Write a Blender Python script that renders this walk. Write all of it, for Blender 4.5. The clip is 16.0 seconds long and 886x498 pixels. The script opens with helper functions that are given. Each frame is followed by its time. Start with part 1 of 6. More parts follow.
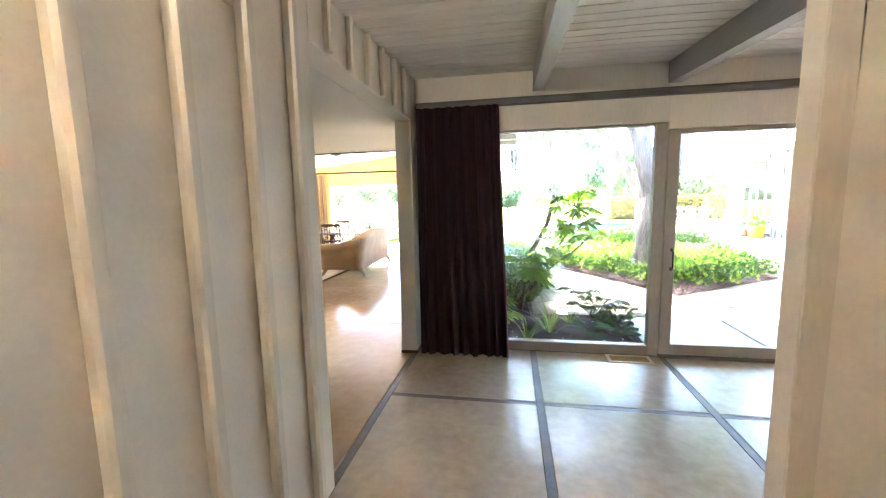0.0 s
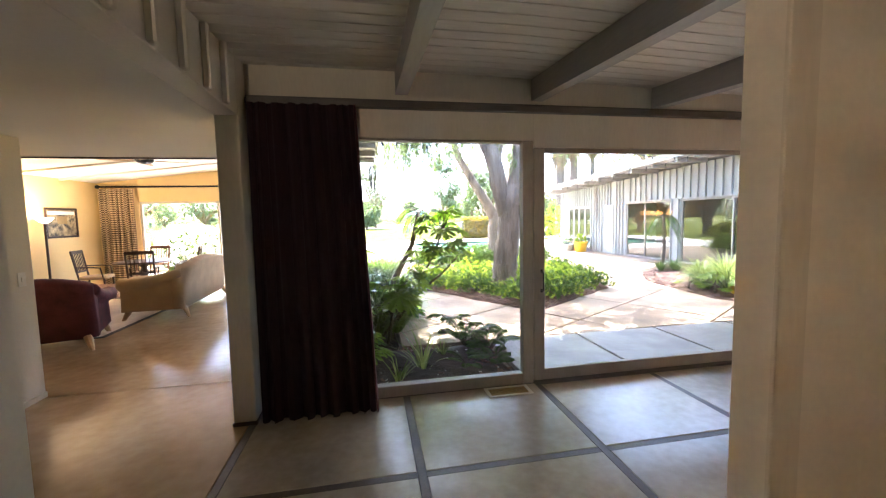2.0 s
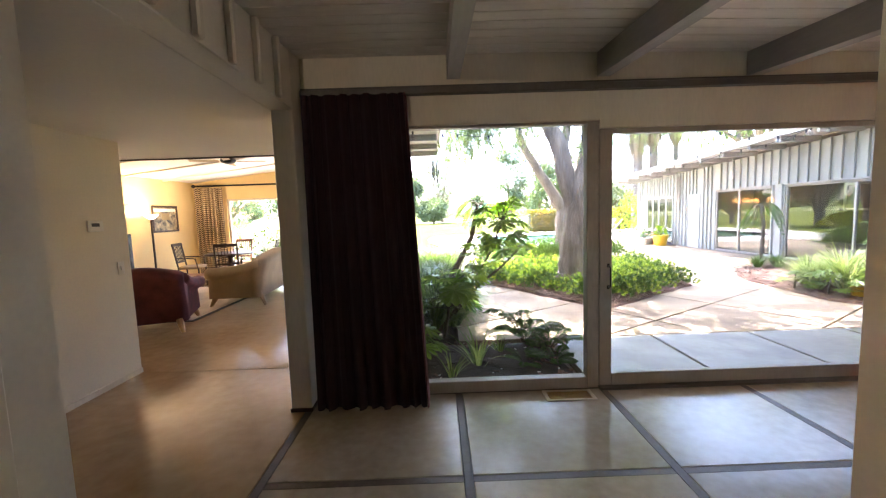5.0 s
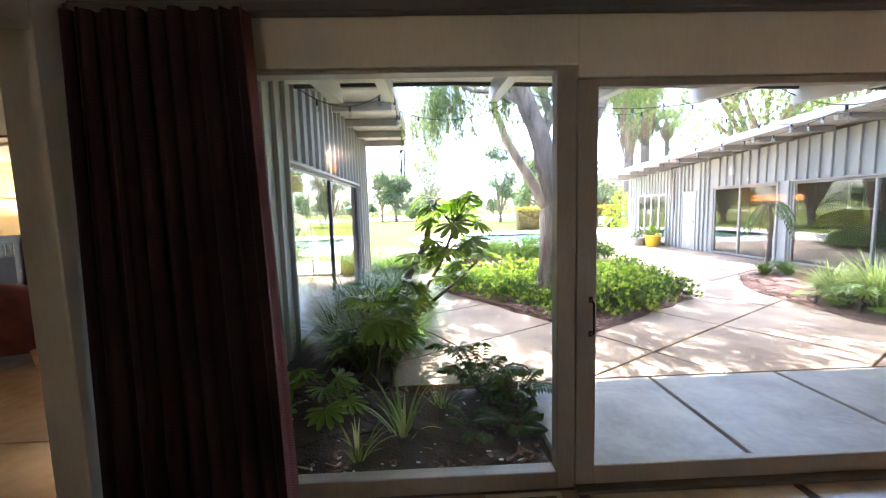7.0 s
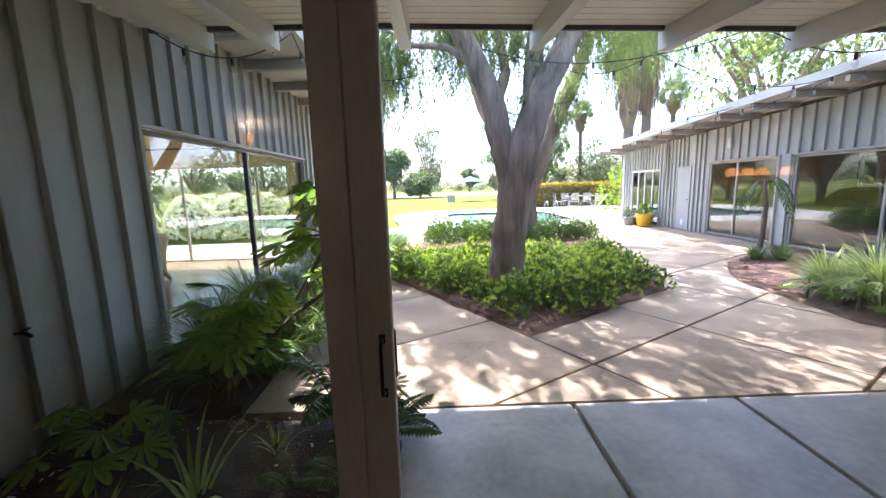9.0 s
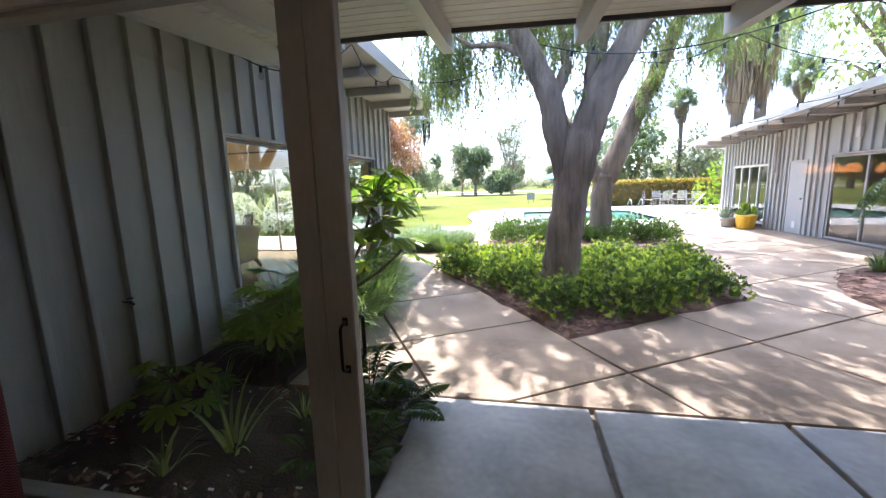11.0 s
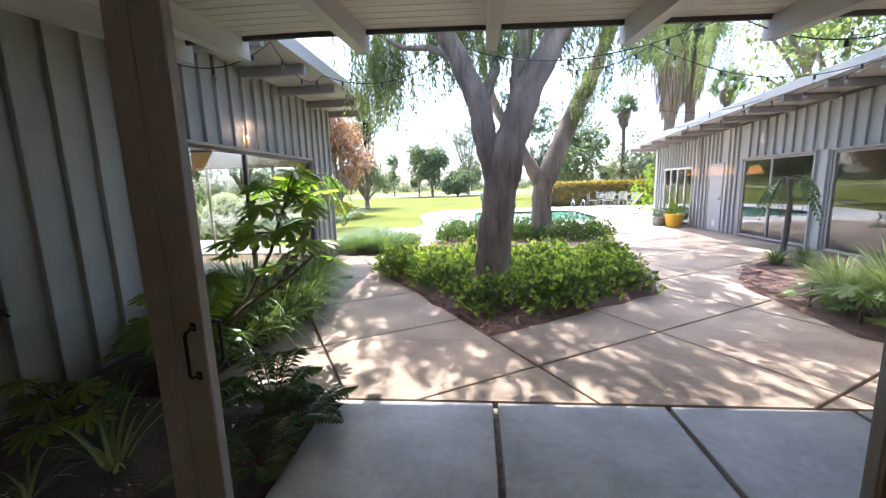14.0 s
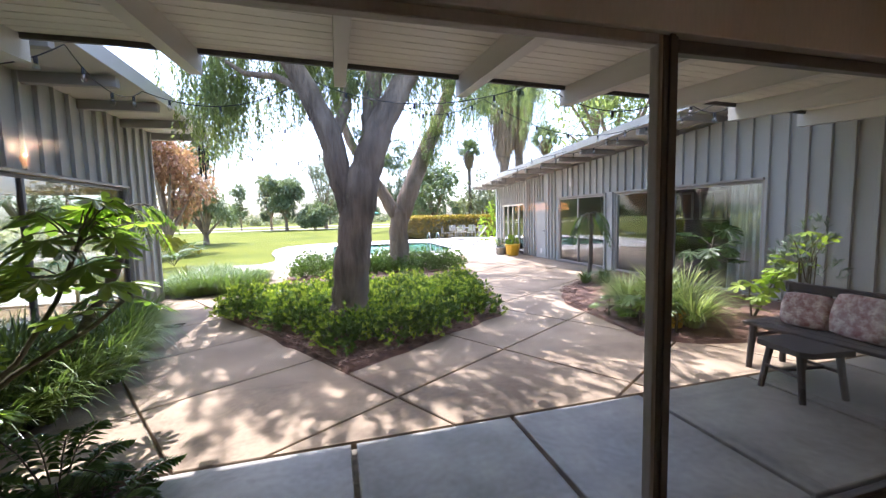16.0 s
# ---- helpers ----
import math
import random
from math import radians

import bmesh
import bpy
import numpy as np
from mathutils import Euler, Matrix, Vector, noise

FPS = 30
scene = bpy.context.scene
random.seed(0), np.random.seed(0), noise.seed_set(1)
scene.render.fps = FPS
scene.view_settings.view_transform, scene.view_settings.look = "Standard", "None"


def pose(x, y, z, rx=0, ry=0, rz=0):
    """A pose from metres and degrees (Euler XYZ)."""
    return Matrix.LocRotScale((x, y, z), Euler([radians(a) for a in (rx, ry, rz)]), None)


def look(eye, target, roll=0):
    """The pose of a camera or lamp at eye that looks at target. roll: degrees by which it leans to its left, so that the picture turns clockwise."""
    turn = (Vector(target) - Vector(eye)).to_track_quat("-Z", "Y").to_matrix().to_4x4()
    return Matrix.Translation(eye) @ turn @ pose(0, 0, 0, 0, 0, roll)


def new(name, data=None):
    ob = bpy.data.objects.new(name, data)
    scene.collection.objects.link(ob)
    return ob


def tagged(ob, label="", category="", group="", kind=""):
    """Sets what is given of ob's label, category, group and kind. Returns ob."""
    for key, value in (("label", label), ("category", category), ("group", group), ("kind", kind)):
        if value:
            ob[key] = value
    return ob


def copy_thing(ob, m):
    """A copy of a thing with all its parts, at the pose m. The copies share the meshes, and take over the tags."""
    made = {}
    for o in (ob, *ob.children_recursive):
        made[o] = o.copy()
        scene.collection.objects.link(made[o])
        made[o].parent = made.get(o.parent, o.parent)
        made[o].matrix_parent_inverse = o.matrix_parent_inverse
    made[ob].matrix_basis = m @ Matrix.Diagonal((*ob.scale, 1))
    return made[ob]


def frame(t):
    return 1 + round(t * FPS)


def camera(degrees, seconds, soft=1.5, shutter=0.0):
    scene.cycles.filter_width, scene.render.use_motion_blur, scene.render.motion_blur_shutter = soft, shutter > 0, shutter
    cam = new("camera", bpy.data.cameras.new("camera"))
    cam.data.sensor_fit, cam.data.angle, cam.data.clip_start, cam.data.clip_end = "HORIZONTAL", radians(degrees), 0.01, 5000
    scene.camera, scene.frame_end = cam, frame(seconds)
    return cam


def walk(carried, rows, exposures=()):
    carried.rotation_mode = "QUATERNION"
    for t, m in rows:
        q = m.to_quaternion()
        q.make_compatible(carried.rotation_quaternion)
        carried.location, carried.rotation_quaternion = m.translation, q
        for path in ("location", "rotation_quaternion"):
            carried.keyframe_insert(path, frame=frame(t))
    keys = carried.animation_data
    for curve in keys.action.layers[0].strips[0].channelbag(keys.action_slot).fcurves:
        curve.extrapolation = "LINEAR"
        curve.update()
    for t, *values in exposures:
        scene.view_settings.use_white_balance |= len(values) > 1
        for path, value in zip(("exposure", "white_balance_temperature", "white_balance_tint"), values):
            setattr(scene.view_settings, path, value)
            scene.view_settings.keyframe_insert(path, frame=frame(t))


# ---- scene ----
cam = camera(97.6, 16.0, soft=1.2)
PATH = [
    (0, (-1.411, -3.944, 1.539), (-1.761, -1.991, 1.293), -1.2),
    (0.5, (-1.448, -3.76, 1.543), (-1.604, -1.78, 1.312), -1.4),
    (1, (-1.49, -3.574, 1.553), (-1.364, -1.59, 1.333), -1.2),
    (1.5, (-1.506, -3.437, 1.55), (-1.171, -1.474, 1.361), -1.1),
    (2, (-1.452, -3.308, 1.54), (-1.091, -1.347, 1.38), -1.2),
    (2.5, (-1.395, -3.266, 1.492), (-1.145, -1.287, 1.342), -1.3),
    (3, (-1.421, -3.332, 1.499), (-1.293, -1.342, 1.34), -1.3),
    (3.5, (-1.449, -3.403, 1.5), (-1.388, -1.411, 1.324), -1.3),
    (3.7, (-1.445, -3.428, 1.503), (-1.406, -1.437, 1.32), -1.4),
    (5.8, (-1.174, -2.784, 1.513), (-1.159, -0.792, 1.332), -1.9),
    (6, (-1.127, -2.662, 1.546), (-1.108, -0.671, 1.362), -1.7),
    (6.5, (-0.96, -2.326, 1.529), (-0.921, -0.335, 1.344), -1.7),
    (7, (-0.757, -1.971, 1.52), (-0.696, 0.018, 1.32), -1.6),
    (7.5, (-0.5, -1.659, 1.507), (-0.44, 0.327, 1.281), -1.7),
    (8, (-0.231, -1.391, 1.504), (-0.175, 0.589, 1.234), -1.8),
    (8.2, (-0.132, -1.278, 1.512), (-0.079, 0.699, 1.22), -1.7),
    (10.3, (0.578, -1.16, 1.477), (0.419, 0.808, 1.154), -1.8),
    (10.5, (0.59, -1.213, 1.496), (0.371, 0.748, 1.173), -1.7),
    (11, (0.664, -1.265, 1.505), (0.276, 0.671, 1.186), -1.7),
    (11.5, (0.749, -1.274, 1.505), (0.206, 0.625, 1.19), -1.8),
    (12, (0.795, -1.272, 1.5), (0.16, 0.6, 1.194), -1.7),
    (12.5, (0.818, -1.291, 1.526), (0.176, 0.578, 1.216), -1.7),
    (13, (0.89, -1.266, 1.498), (0.327, 0.63, 1.195), -1.7),
    (13.5, (0.982, -1.238, 1.487), (0.589, 0.698, 1.179), -1.8),
    (14, (1.045, -1.236, 1.495), (0.859, 0.73, 1.176), -1.7),
    (14.5, (1.082, -1.265, 1.519), (1.101, 0.709, 1.203), -1.6),
    (15, (1.092, -1.325, 1.528), (1.311, 0.645, 1.263), -1.6),
    (15.5, (1.096, -1.323, 1.516), (1.502, 0.625, 1.315), -1.4),
    (16, (1.102, -1.259, 1.484), (1.621, 0.665, 1.316), -1.4),
]
walk(cam, [(t, look(eye, target, roll)) for t, eye, target, roll in PATH],
     exposures=[(0.0, 5.45, 5200, 14), (0.3, 4.9, 5500, 15), (0.6, 4.4, 5700, 18), (1.5, 4.05, 5750, 20), (3.5, 4.05, 5750, 20), (6.0, 4.0, 5800, 21), (7.0, 3.7, 5600, 20), (8.0, 3.2, 5550, 21), (10.5, 2.6, 5500, 22), (12.5, 2.68, 5500, 22), (14.5, 2.45, 5550, 22), (16.0, 2.32, 5600, 23)])

# ---------------------------------------------------------------- light
SUN_DIR = Vector((-0.085, 0.40, 0.91)).normalized()
world = bpy.data.worlds.new("sky")
scene.world = world
world.use_nodes = True
wt = world.node_tree
sky = wt.nodes.new("ShaderNodeTexSky")
sky.sky_type, sky.sun_disc = 'NISHITA', False
sky.sun_elevation = math.asin(SUN_DIR.z)
sky.sun_rotation = math.atan2(SUN_DIR.x, SUN_DIR.y)
sky.air_density, sky.dust_density = 1.0, 3.0
wt.links.new(sky.outputs[0], wt.nodes["Background"].inputs[0])
wt.nodes["Background"].inputs[1].default_value = 0.15


def lamp(name, kind, energy, colour, m, **more):
    data = bpy.data.lights.new(name, kind)
    data.energy, data.color = energy, colour
    for key, value in more.items():
        if key == "angle":
            data.angle = value
        elif key == "radius":
            data.shadow_soft_size = value
    ob = new(name, data)
    ob.matrix_basis = m
    return ob


lamp("sun", 'SUN', 2.7, (1.0, 0.92, 0.80), look(SUN_DIR * 40, (0, 0, 0)), angle=radians(0.6))

# ---------------------------------------------------------------- materials


def mat(name, colour, rough=0.6, metal=0.0, vary=0.25, big=1.5, fine=40.0, bump=0.15, stretch=(1, 1, 1), tint=None, per_object=0.0, clear=0.0, dist=0.004, translucent=0.0, spec=0.5):
    m = bpy.data.materials.new(name)
    m.use_nodes = True
    nt = m.node_tree
    n, link = nt.nodes, nt.links.new
    p = n["Principled BSDF"]
    p.inputs["Roughness"].default_value, p.inputs["Metallic"].default_value = rough, metal
    p.inputs["Coat Weight"].default_value = clear
    p.inputs["Specular IOR Level"].default_value = spec
    tc, mp = n.new("ShaderNodeTexCoord"), n.new("ShaderNodeMapping")
    mp.inputs["Scale"].default_value = stretch
    link(tc.outputs["Object"], mp.inputs[0])
    n1, n2 = n.new("ShaderNodeTexNoise"), n.new("ShaderNodeTexNoise")
    n1.inputs["Scale"].default_value, n1.inputs["Detail"].default_value = big, 5.0
    n2.inputs["Scale"].default_value, n2.inputs["Detail"].default_value = fine, 4.0
    link(mp.outputs[0], n1.inputs["Vector"])
    link(mp.outputs[0], n2.inputs["Vector"])
    c = Vector(colour)
    dark = c * (1 - vary)
    light = Vector(tint) if tint else c * (1 + vary * 0.8)
    r = n.new("ShaderNodeValToRGB")
    r.color_ramp.elements[0].position, r.color_ramp.elements[1].position = 0.3, 0.7
    r.color_ramp.elements[0].color, r.color_ramp.elements[1].color = (*dark, 1), (*light, 1)
    add = n.new("ShaderNodeMath")
    add.operation = 'MULTIPLY_ADD'
    link(n2.outputs[0], add.inputs[0])
    add.inputs[1].default_value = 0.45
    sub = n.new("ShaderNodeMath")
    sub.operation = 'SUBTRACT'
    sub.inputs[1].default_value = 0.225
    link(n1.outputs[0], sub.inputs[0])
    link(sub.outputs[0], add.inputs[2])
    link(add.outputs[0], r.inputs[0])
    out = r.outputs[0]
    if per_object:
        oi, hs = n.new("ShaderNodeObjectInfo"), n.new("ShaderNodeHueSaturation")
        mr = n.new("ShaderNodeMapRange")
        mr.inputs["To Min"].default_value, mr.inputs["To Max"].default_value = 1 - per_object, 1 + per_object
        link(oi.outputs["Random"], mr.inputs["Value"])
        link(mr.outputs[0], hs.inputs["Value"])
        link(out, hs.inputs["Color"])
        out = hs.outputs[0]
    link(out, p.inputs["Base Color"])
    rr = n.new("ShaderNodeMapRange")
    rr.inputs["To Min"].default_value, rr.inputs["To Max"].default_value = max(0.03, rough - 0.1), min(1.0, rough + 0.1)
    link(n1.outputs[0], rr.inputs["Value"])
    link(rr.outputs[0], p.inputs["Roughness"])
    if bump:
        b = n.new("ShaderNodeBump")
        b.inputs["Strength"].default_value, b.inputs["Distance"].default_value = bump, dist
        link(n2.outputs[0], b.inputs["Height"])
        link(b.outputs[0], p.inputs["Normal"])
    if translucent:
        tr, mx = n.new("ShaderNodeBsdfTranslucent"), n.new("ShaderNodeMixShader")
        mx.inputs[0].default_value = translucent
        link(out, tr.inputs["Color"])
        link(p.outputs[0], mx.inputs[1])
        link(tr.outputs[0], mx.inputs[2])
        link(mx.outputs[0], n["Material Output"].inputs[0])
    return m


def leaf_mat(name, dark, light, rough=0.45, translucent=0.35):
    """Foliage, varied leaf by leaf."""
    m = mat(name, dark, rough, vary=0.15, big=3, fine=30, bump=0.0, translucent=translucent)
    nt = m.node_tree
    n, link = nt.nodes, nt.links.new
    g, r = n.new("ShaderNodeNewGeometry"), n.new("ShaderNodeValToRGB")
    r.color_ramp.elements[0].color, r.color_ramp.elements[1].color = (*dark, 1), (*light, 1)
    link(g.outputs["Random Per Island"], r.inputs[0])
    link(r.outputs[0], n["Principled BSDF"].inputs["Base Color"])
    for node in n:
        if node.type == 'BSDF_TRANSLUCENT':
            mixc = n.new("ShaderNodeMixRGB")
            mixc.blend_type = 'MULTIPLY'
            mixc.inputs[0].default_value = 1.0
            mixc.inputs[2].default_value = (1.5, 1.6, 0.8, 1)
            link(r.outputs[0], mixc.inputs[1])
            link(mixc.outputs[0], node.inputs["Color"])
    return m


def glass_mat(name, gloss=1.0, tint=(0.96, 0.98, 0.97)):
    m = bpy.data.materials.new(name)
    m.use_nodes = True
    nt = m.node_tree
    n, link = nt.nodes, nt.links.new
    n.remove(n["Principled BSDF"])
    t, g, mx, f = n.new("ShaderNodeBsdfTransparent"), n.new("ShaderNodeBsdfGlossy"), n.new("ShaderNodeMixShader"), n.new("ShaderNodeLayerWeight")
    t.inputs[0].default_value = (*tint, 1)
    g.inputs["Roughness"].default_value = 0.0
    f.inputs["Blend"].default_value = 0.5
    pw, k = n.new("ShaderNodeMath"), n.new("ShaderNodeMath")
    pw.operation = 'POWER'
    pw.inputs[1].default_value = 4.0
    link(f.outputs["Facing"], pw.inputs[0])
    k.operation, k.use_clamp = 'MULTIPLY_ADD', True
    k.inputs[1].default_value, k.inputs[2].default_value = 0.9, 0.04 * gloss
    link(pw.outputs[0], k.inputs[0])
    link(k.outputs[0], mx.inputs[0])
    link(t.outputs[0], mx.inputs[1])
    link(g.outputs[0], mx.inputs[2])
    link(mx.outputs[0], n["Material Output"].inputs[0])
    return m


def glow_mat(name, colour, strength):
    m = bpy.data.materials.new(name)
    m.use_nodes = True
    p = m.node_tree.nodes["Principled BSDF"]
    p.inputs["Base Color"].default_value = (*colour, 1)
    p.inputs["Emission Color"].default_value = (*colour, 1)
    p.inputs["Emission Strength"].default_value = strength
    return m


def weave_mat(name, a, b, scale, rough=0.95, rows=1.0):
    """Cloth woven of two yarns in small checks."""
    m = mat(name, a, rough, vary=0.3, fine=90, bump=0.3)
    nt = m.node_tree
    n, link = nt.nodes, nt.links.new
    tc, mp, ch, mx = n.new("ShaderNodeTexCoord"), n.new("ShaderNodeMapping"), n.new("ShaderNodeTexChecker"), n.new("ShaderNodeMixRGB")
    mp.inputs["Scale"].default_value = (1, 1, rows)
    link(tc.outputs["Object"], mp.inputs[0])
    link(mp.outputs[0], ch.inputs["Vector"])
    ch.inputs["Scale"].default_value = scale
    mx.inputs[2].default_value = (*b, 1)
    base = n["Principled BSDF"].inputs["Base Color"]
    link(base.links[0].from_socket, mx.inputs[1])
    link(ch.outputs["Fac"], mx.inputs[0])
    link(mx.outputs[0], base)
    return m


M_TRIM = mat("cream_painted_wood", (0.62, 0.57, 0.47), 0.45, vary=0.10, big=2, fine=60, bump=0.08, stretch=(1, 1, 0.2))
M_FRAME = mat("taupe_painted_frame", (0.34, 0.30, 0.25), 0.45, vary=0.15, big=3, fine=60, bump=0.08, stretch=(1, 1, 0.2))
M_DARKFRAME = mat("dark_bronze_frame", (0.11, 0.10, 0.09), 0.4, vary=0.2, big=4, fine=70, bump=0.05)
M_WALLIN = mat("cream_plaster", (0.70, 0.65, 0.55), 0.75, vary=0.07, big=1.2, fine=50, bump=0.12)
M_YELLOW = mat("warm_yellow_plaster", (0.80, 0.62, 0.30), 0.8, vary=0.06, big=1.2, fine=50, bump=0.1)
M_CEIL = mat("painted_ceiling_boards", (0.70, 0.65, 0.58), 0.6, vary=0.13, big=2.5, fine=50, bump=0.1, stretch=(0.15, 1, 1))
M_FLATCEIL = mat("white_ceiling_plaster", (0.72, 0.68, 0.60), 0.85, vary=0.05, big=1, fine=40, bump=0.06)
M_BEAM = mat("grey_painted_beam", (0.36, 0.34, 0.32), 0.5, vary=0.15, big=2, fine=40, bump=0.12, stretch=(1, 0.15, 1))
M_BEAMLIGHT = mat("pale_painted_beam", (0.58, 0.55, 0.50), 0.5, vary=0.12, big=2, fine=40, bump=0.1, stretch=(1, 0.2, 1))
M_SIDING = mat("grey_painted_siding", (0.385, 0.375, 0.335), 0.7, vary=0.18, big=1.1, fine=45, bump=0.25, stretch=(1, 1, 0.12))
M_FASCIA = mat("dark_fascia_board", (0.10, 0.095, 0.09), 0.6, vary=0.2, big=2, fine=40, bump=0.1, stretch=(0.2, 1, 1))
M_ROOF = mat("gravel_roof", (0.38, 0.36, 0.33), 0.9, vary=0.3, big=2, fine=60, bump=0.5)
M_SLAB = mat("polished_concrete_slab", (0.44, 0.375, 0.28), 0.20, vary=0.22, big=1.3, fine=14, bump=0.03, per_object=0.05, tint=(0.52, 0.45, 0.35))
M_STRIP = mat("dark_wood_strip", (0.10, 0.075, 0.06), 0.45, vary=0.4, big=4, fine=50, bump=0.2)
M_FLOOR = mat("brown_polished_concrete", (0.42, 0.26, 0.13), 0.18, vary=0.25, big=0.9, fine=9, bump=0.03, tint=(0.48, 0.33, 0.19))
M_PAVER = mat("weathered_concrete_paver", (0.315, 0.228, 0.150), 0.85, vary=0.32, big=1.6, fine=26, bump=0.5, per_object=0.10, tint=(0.43, 0.325, 0.225))
M_PORCH = mat("smooth_grey_concrete", (0.31, 0.285, 0.245), 0.40, vary=0.35, big=2.2, fine=22, bump=0.08, per_object=0.05)
M_DECK = mat("pale_pool_deck", (0.62, 0.57, 0.50), 0.9, vary=0.12, big=0.5, fine=20, bump=0.2)
M_JOINT = mat("gravel_joint", (0.24, 0.21, 0.17), 0.95, vary=0.5, big=20, fine=120, bump=0.8, dist=0.01)
M_SOIL = mat("dark_soil", (0.065, 0.048, 0.036), 0.95, vary=0.5, big=6, fine=60, bump=1.0, dist=0.02)
M_MULCH = mat("red_bark_mulch", (0.125, 0.058, 0.040), 0.95, vary=0.5, big=8, fine=60, bump=1.0, dist=0.02, tint=(0.25, 0.14, 0.095))
M_CHIP = mat("bark_chip", (0.23, 0.135, 0.095), 0.9, vary=0.5, big=20, fine=80, bump=0.3)
M_LAWN = mat("sunlit_lawn", (0.105, 0.135, 0.016), 0.95, vary=0.30, big=0.25, fine=14, bump=0.6, dist=0.03, tint=(0.165, 0.170, 0.026), spec=0.08)
M_SAND = mat("dry_sand_path", (0.62, 0.54, 0.42), 0.95, vary=0.15, big=0.3, fine=5, bump=0.1)
M_BARK = mat("grey_brown_bark", (0.225, 0.155, 0.100), 0.9, vary=0.5, big=6, fine=28, bump=1.0, stretch=(1, 1, 0.25), dist=0.03, tint=(0.37, 0.27, 0.18))
M_PALMBARK = mat("palm_bark", (0.16, 0.125, 0.095), 0.95, vary=0.5, big=9, fine=40, bump=1.0, stretch=(0.5, 0.5, 2), dist=0.02)
M_SKIRT = leaf_mat("dry_palm_skirt", (0.18, 0.13, 0.085), (0.34, 0.25, 0.16), 0.9, 0.1)
M_LEAF_PEPPER = leaf_mat("pepper_leaf", (0.12, 0.15, 0.065), (0.26, 0.30, 0.14), 0.45, 0.5)
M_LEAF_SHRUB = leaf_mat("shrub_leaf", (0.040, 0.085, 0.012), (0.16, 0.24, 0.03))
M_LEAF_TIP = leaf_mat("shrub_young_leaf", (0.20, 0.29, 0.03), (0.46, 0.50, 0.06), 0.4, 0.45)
M_LEAF_GOLD = leaf_mat("golden_hedge_leaf", (0.20, 0.20, 0.012), (0.42, 0.37, 0.03), 0.6, 0.3)
M_LEAF_FATSIA = leaf_mat("fatsia_leaf", (0.06, 0.12, 0.025), (0.28, 0.38, 0.06), 0.3, 0.55)
M_LEAF_STRAP = leaf_mat("strap_leaf", (0.045, 0.085, 0.018), (0.20, 0.27, 0.075), 0.32, 0.35)
M_LEAF_PALE = leaf_mat("striped_strap_leaf", (0.11, 0.17, 0.04), (0.46, 0.50, 0.22), 0.35, 0.35)
M_LEAF_FERN = leaf_mat("fern_leaf", (0.03, 0.065, 0.015), (0.085, 0.15, 0.03), 0.45, 0.35)
M_LEAF_GREY = leaf_mat("grey_leaf", (0.10, 0.14, 0.11), (0.20, 0.25, 0.20), 0.6, 0.2)
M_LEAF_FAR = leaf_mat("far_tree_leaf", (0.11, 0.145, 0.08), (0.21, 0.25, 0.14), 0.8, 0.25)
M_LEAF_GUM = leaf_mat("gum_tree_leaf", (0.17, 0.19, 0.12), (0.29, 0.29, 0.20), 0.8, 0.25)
M_LEAF_RED = leaf_mat("copper_leaf", (0.30, 0.15, 0.11), (0.48, 0.30, 0.20), 0.7, 0.3)
M_LEAF_HEDGE = leaf_mat("hedge_leaf", (0.13, 0.15, 0.02), (0.42, 0.26, 0.04), 0.7, 0.3)
M_LEAF_LIME = leaf_mat("lime_leaf", (0.20, 0.30, 0.02), (0.36, 0.46, 0.05), 0.6, 0.4)
M_FLOWER = leaf_mat("white_flower", (0.70, 0.66, 0.62), (0.85, 0.82, 0.78), 0.8, 0.3)
M_STEM = mat("green_brown_stem", (0.10, 0.085, 0.045), 0.7, vary=0.4, big=15, fine=60, bump=0.4)
M_CURTAIN = weave_mat("maroon_woven_cloth", (0.014, 0.004, 0.007), (0.030, 0.007, 0.011), 110, rows=1.0)
M_CURTAIN_EDGE = weave_mat("dotted_maroon_lit_edge", (0.055, 0.011, 0.013), (0.21, 0.065, 0.06), 150, rows=1.0)
M_CHECK = weave_mat("brown_checked_cloth", (0.11, 0.07, 0.04), (0.60, 0.47, 0.30), 20, rows=1.9)
M_SHEER = mat("grey_white_curtain", (0.84, 0.83, 0.77), 0.9, vary=0.1, big=5, fine=80, bump=0.1, translucent=0.3)
M_BURGUNDY = mat("burgundy_upholstery", (0.075, 0.018, 0.022), 0.85, vary=0.25, big=5, fine=120, bump=0.2, tint=(0.16, 0.04, 0.05))
M_BEIGE = mat("beige_upholstery", (0.42, 0.31, 0.19), 0.9, vary=0.12, big=4, fine=120, bump=0.2)
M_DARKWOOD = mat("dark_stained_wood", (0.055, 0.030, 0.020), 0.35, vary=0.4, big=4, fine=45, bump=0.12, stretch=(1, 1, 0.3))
M_REDWOOD = mat("reddish_wood", (0.22, 0.095, 0.05), 0.4, vary=0.35, big=4, fine=45, bump=0.12, stretch=(1, 1, 0.3))
M_LEGWOOD = mat("honey_wood", (0.42, 0.25, 0.12), 0.4, vary=0.3, big=5, fine=50, bump=0.1)
M_OLDWOOD = mat("weathered_dark_wood", (0.060, 0.048, 0.042), 0.75, vary=0.4, big=3, fine=40, bump=0.4, stretch=(0.3, 1, 1))
M_BLACK = mat("black_metal", (0.02, 0.02, 0.02), 0.4, metal=0.6, vary=0.3, bump=0.05)
M_STEEL = mat("brushed_metal", (0.45, 0.44, 0.42), 0.3, metal=0.9, vary=0.15, bump=0.05)
M_WHITE = mat("white_plastic", (0.75, 0.73, 0.68), 0.4, vary=0.05, bump=0.02)
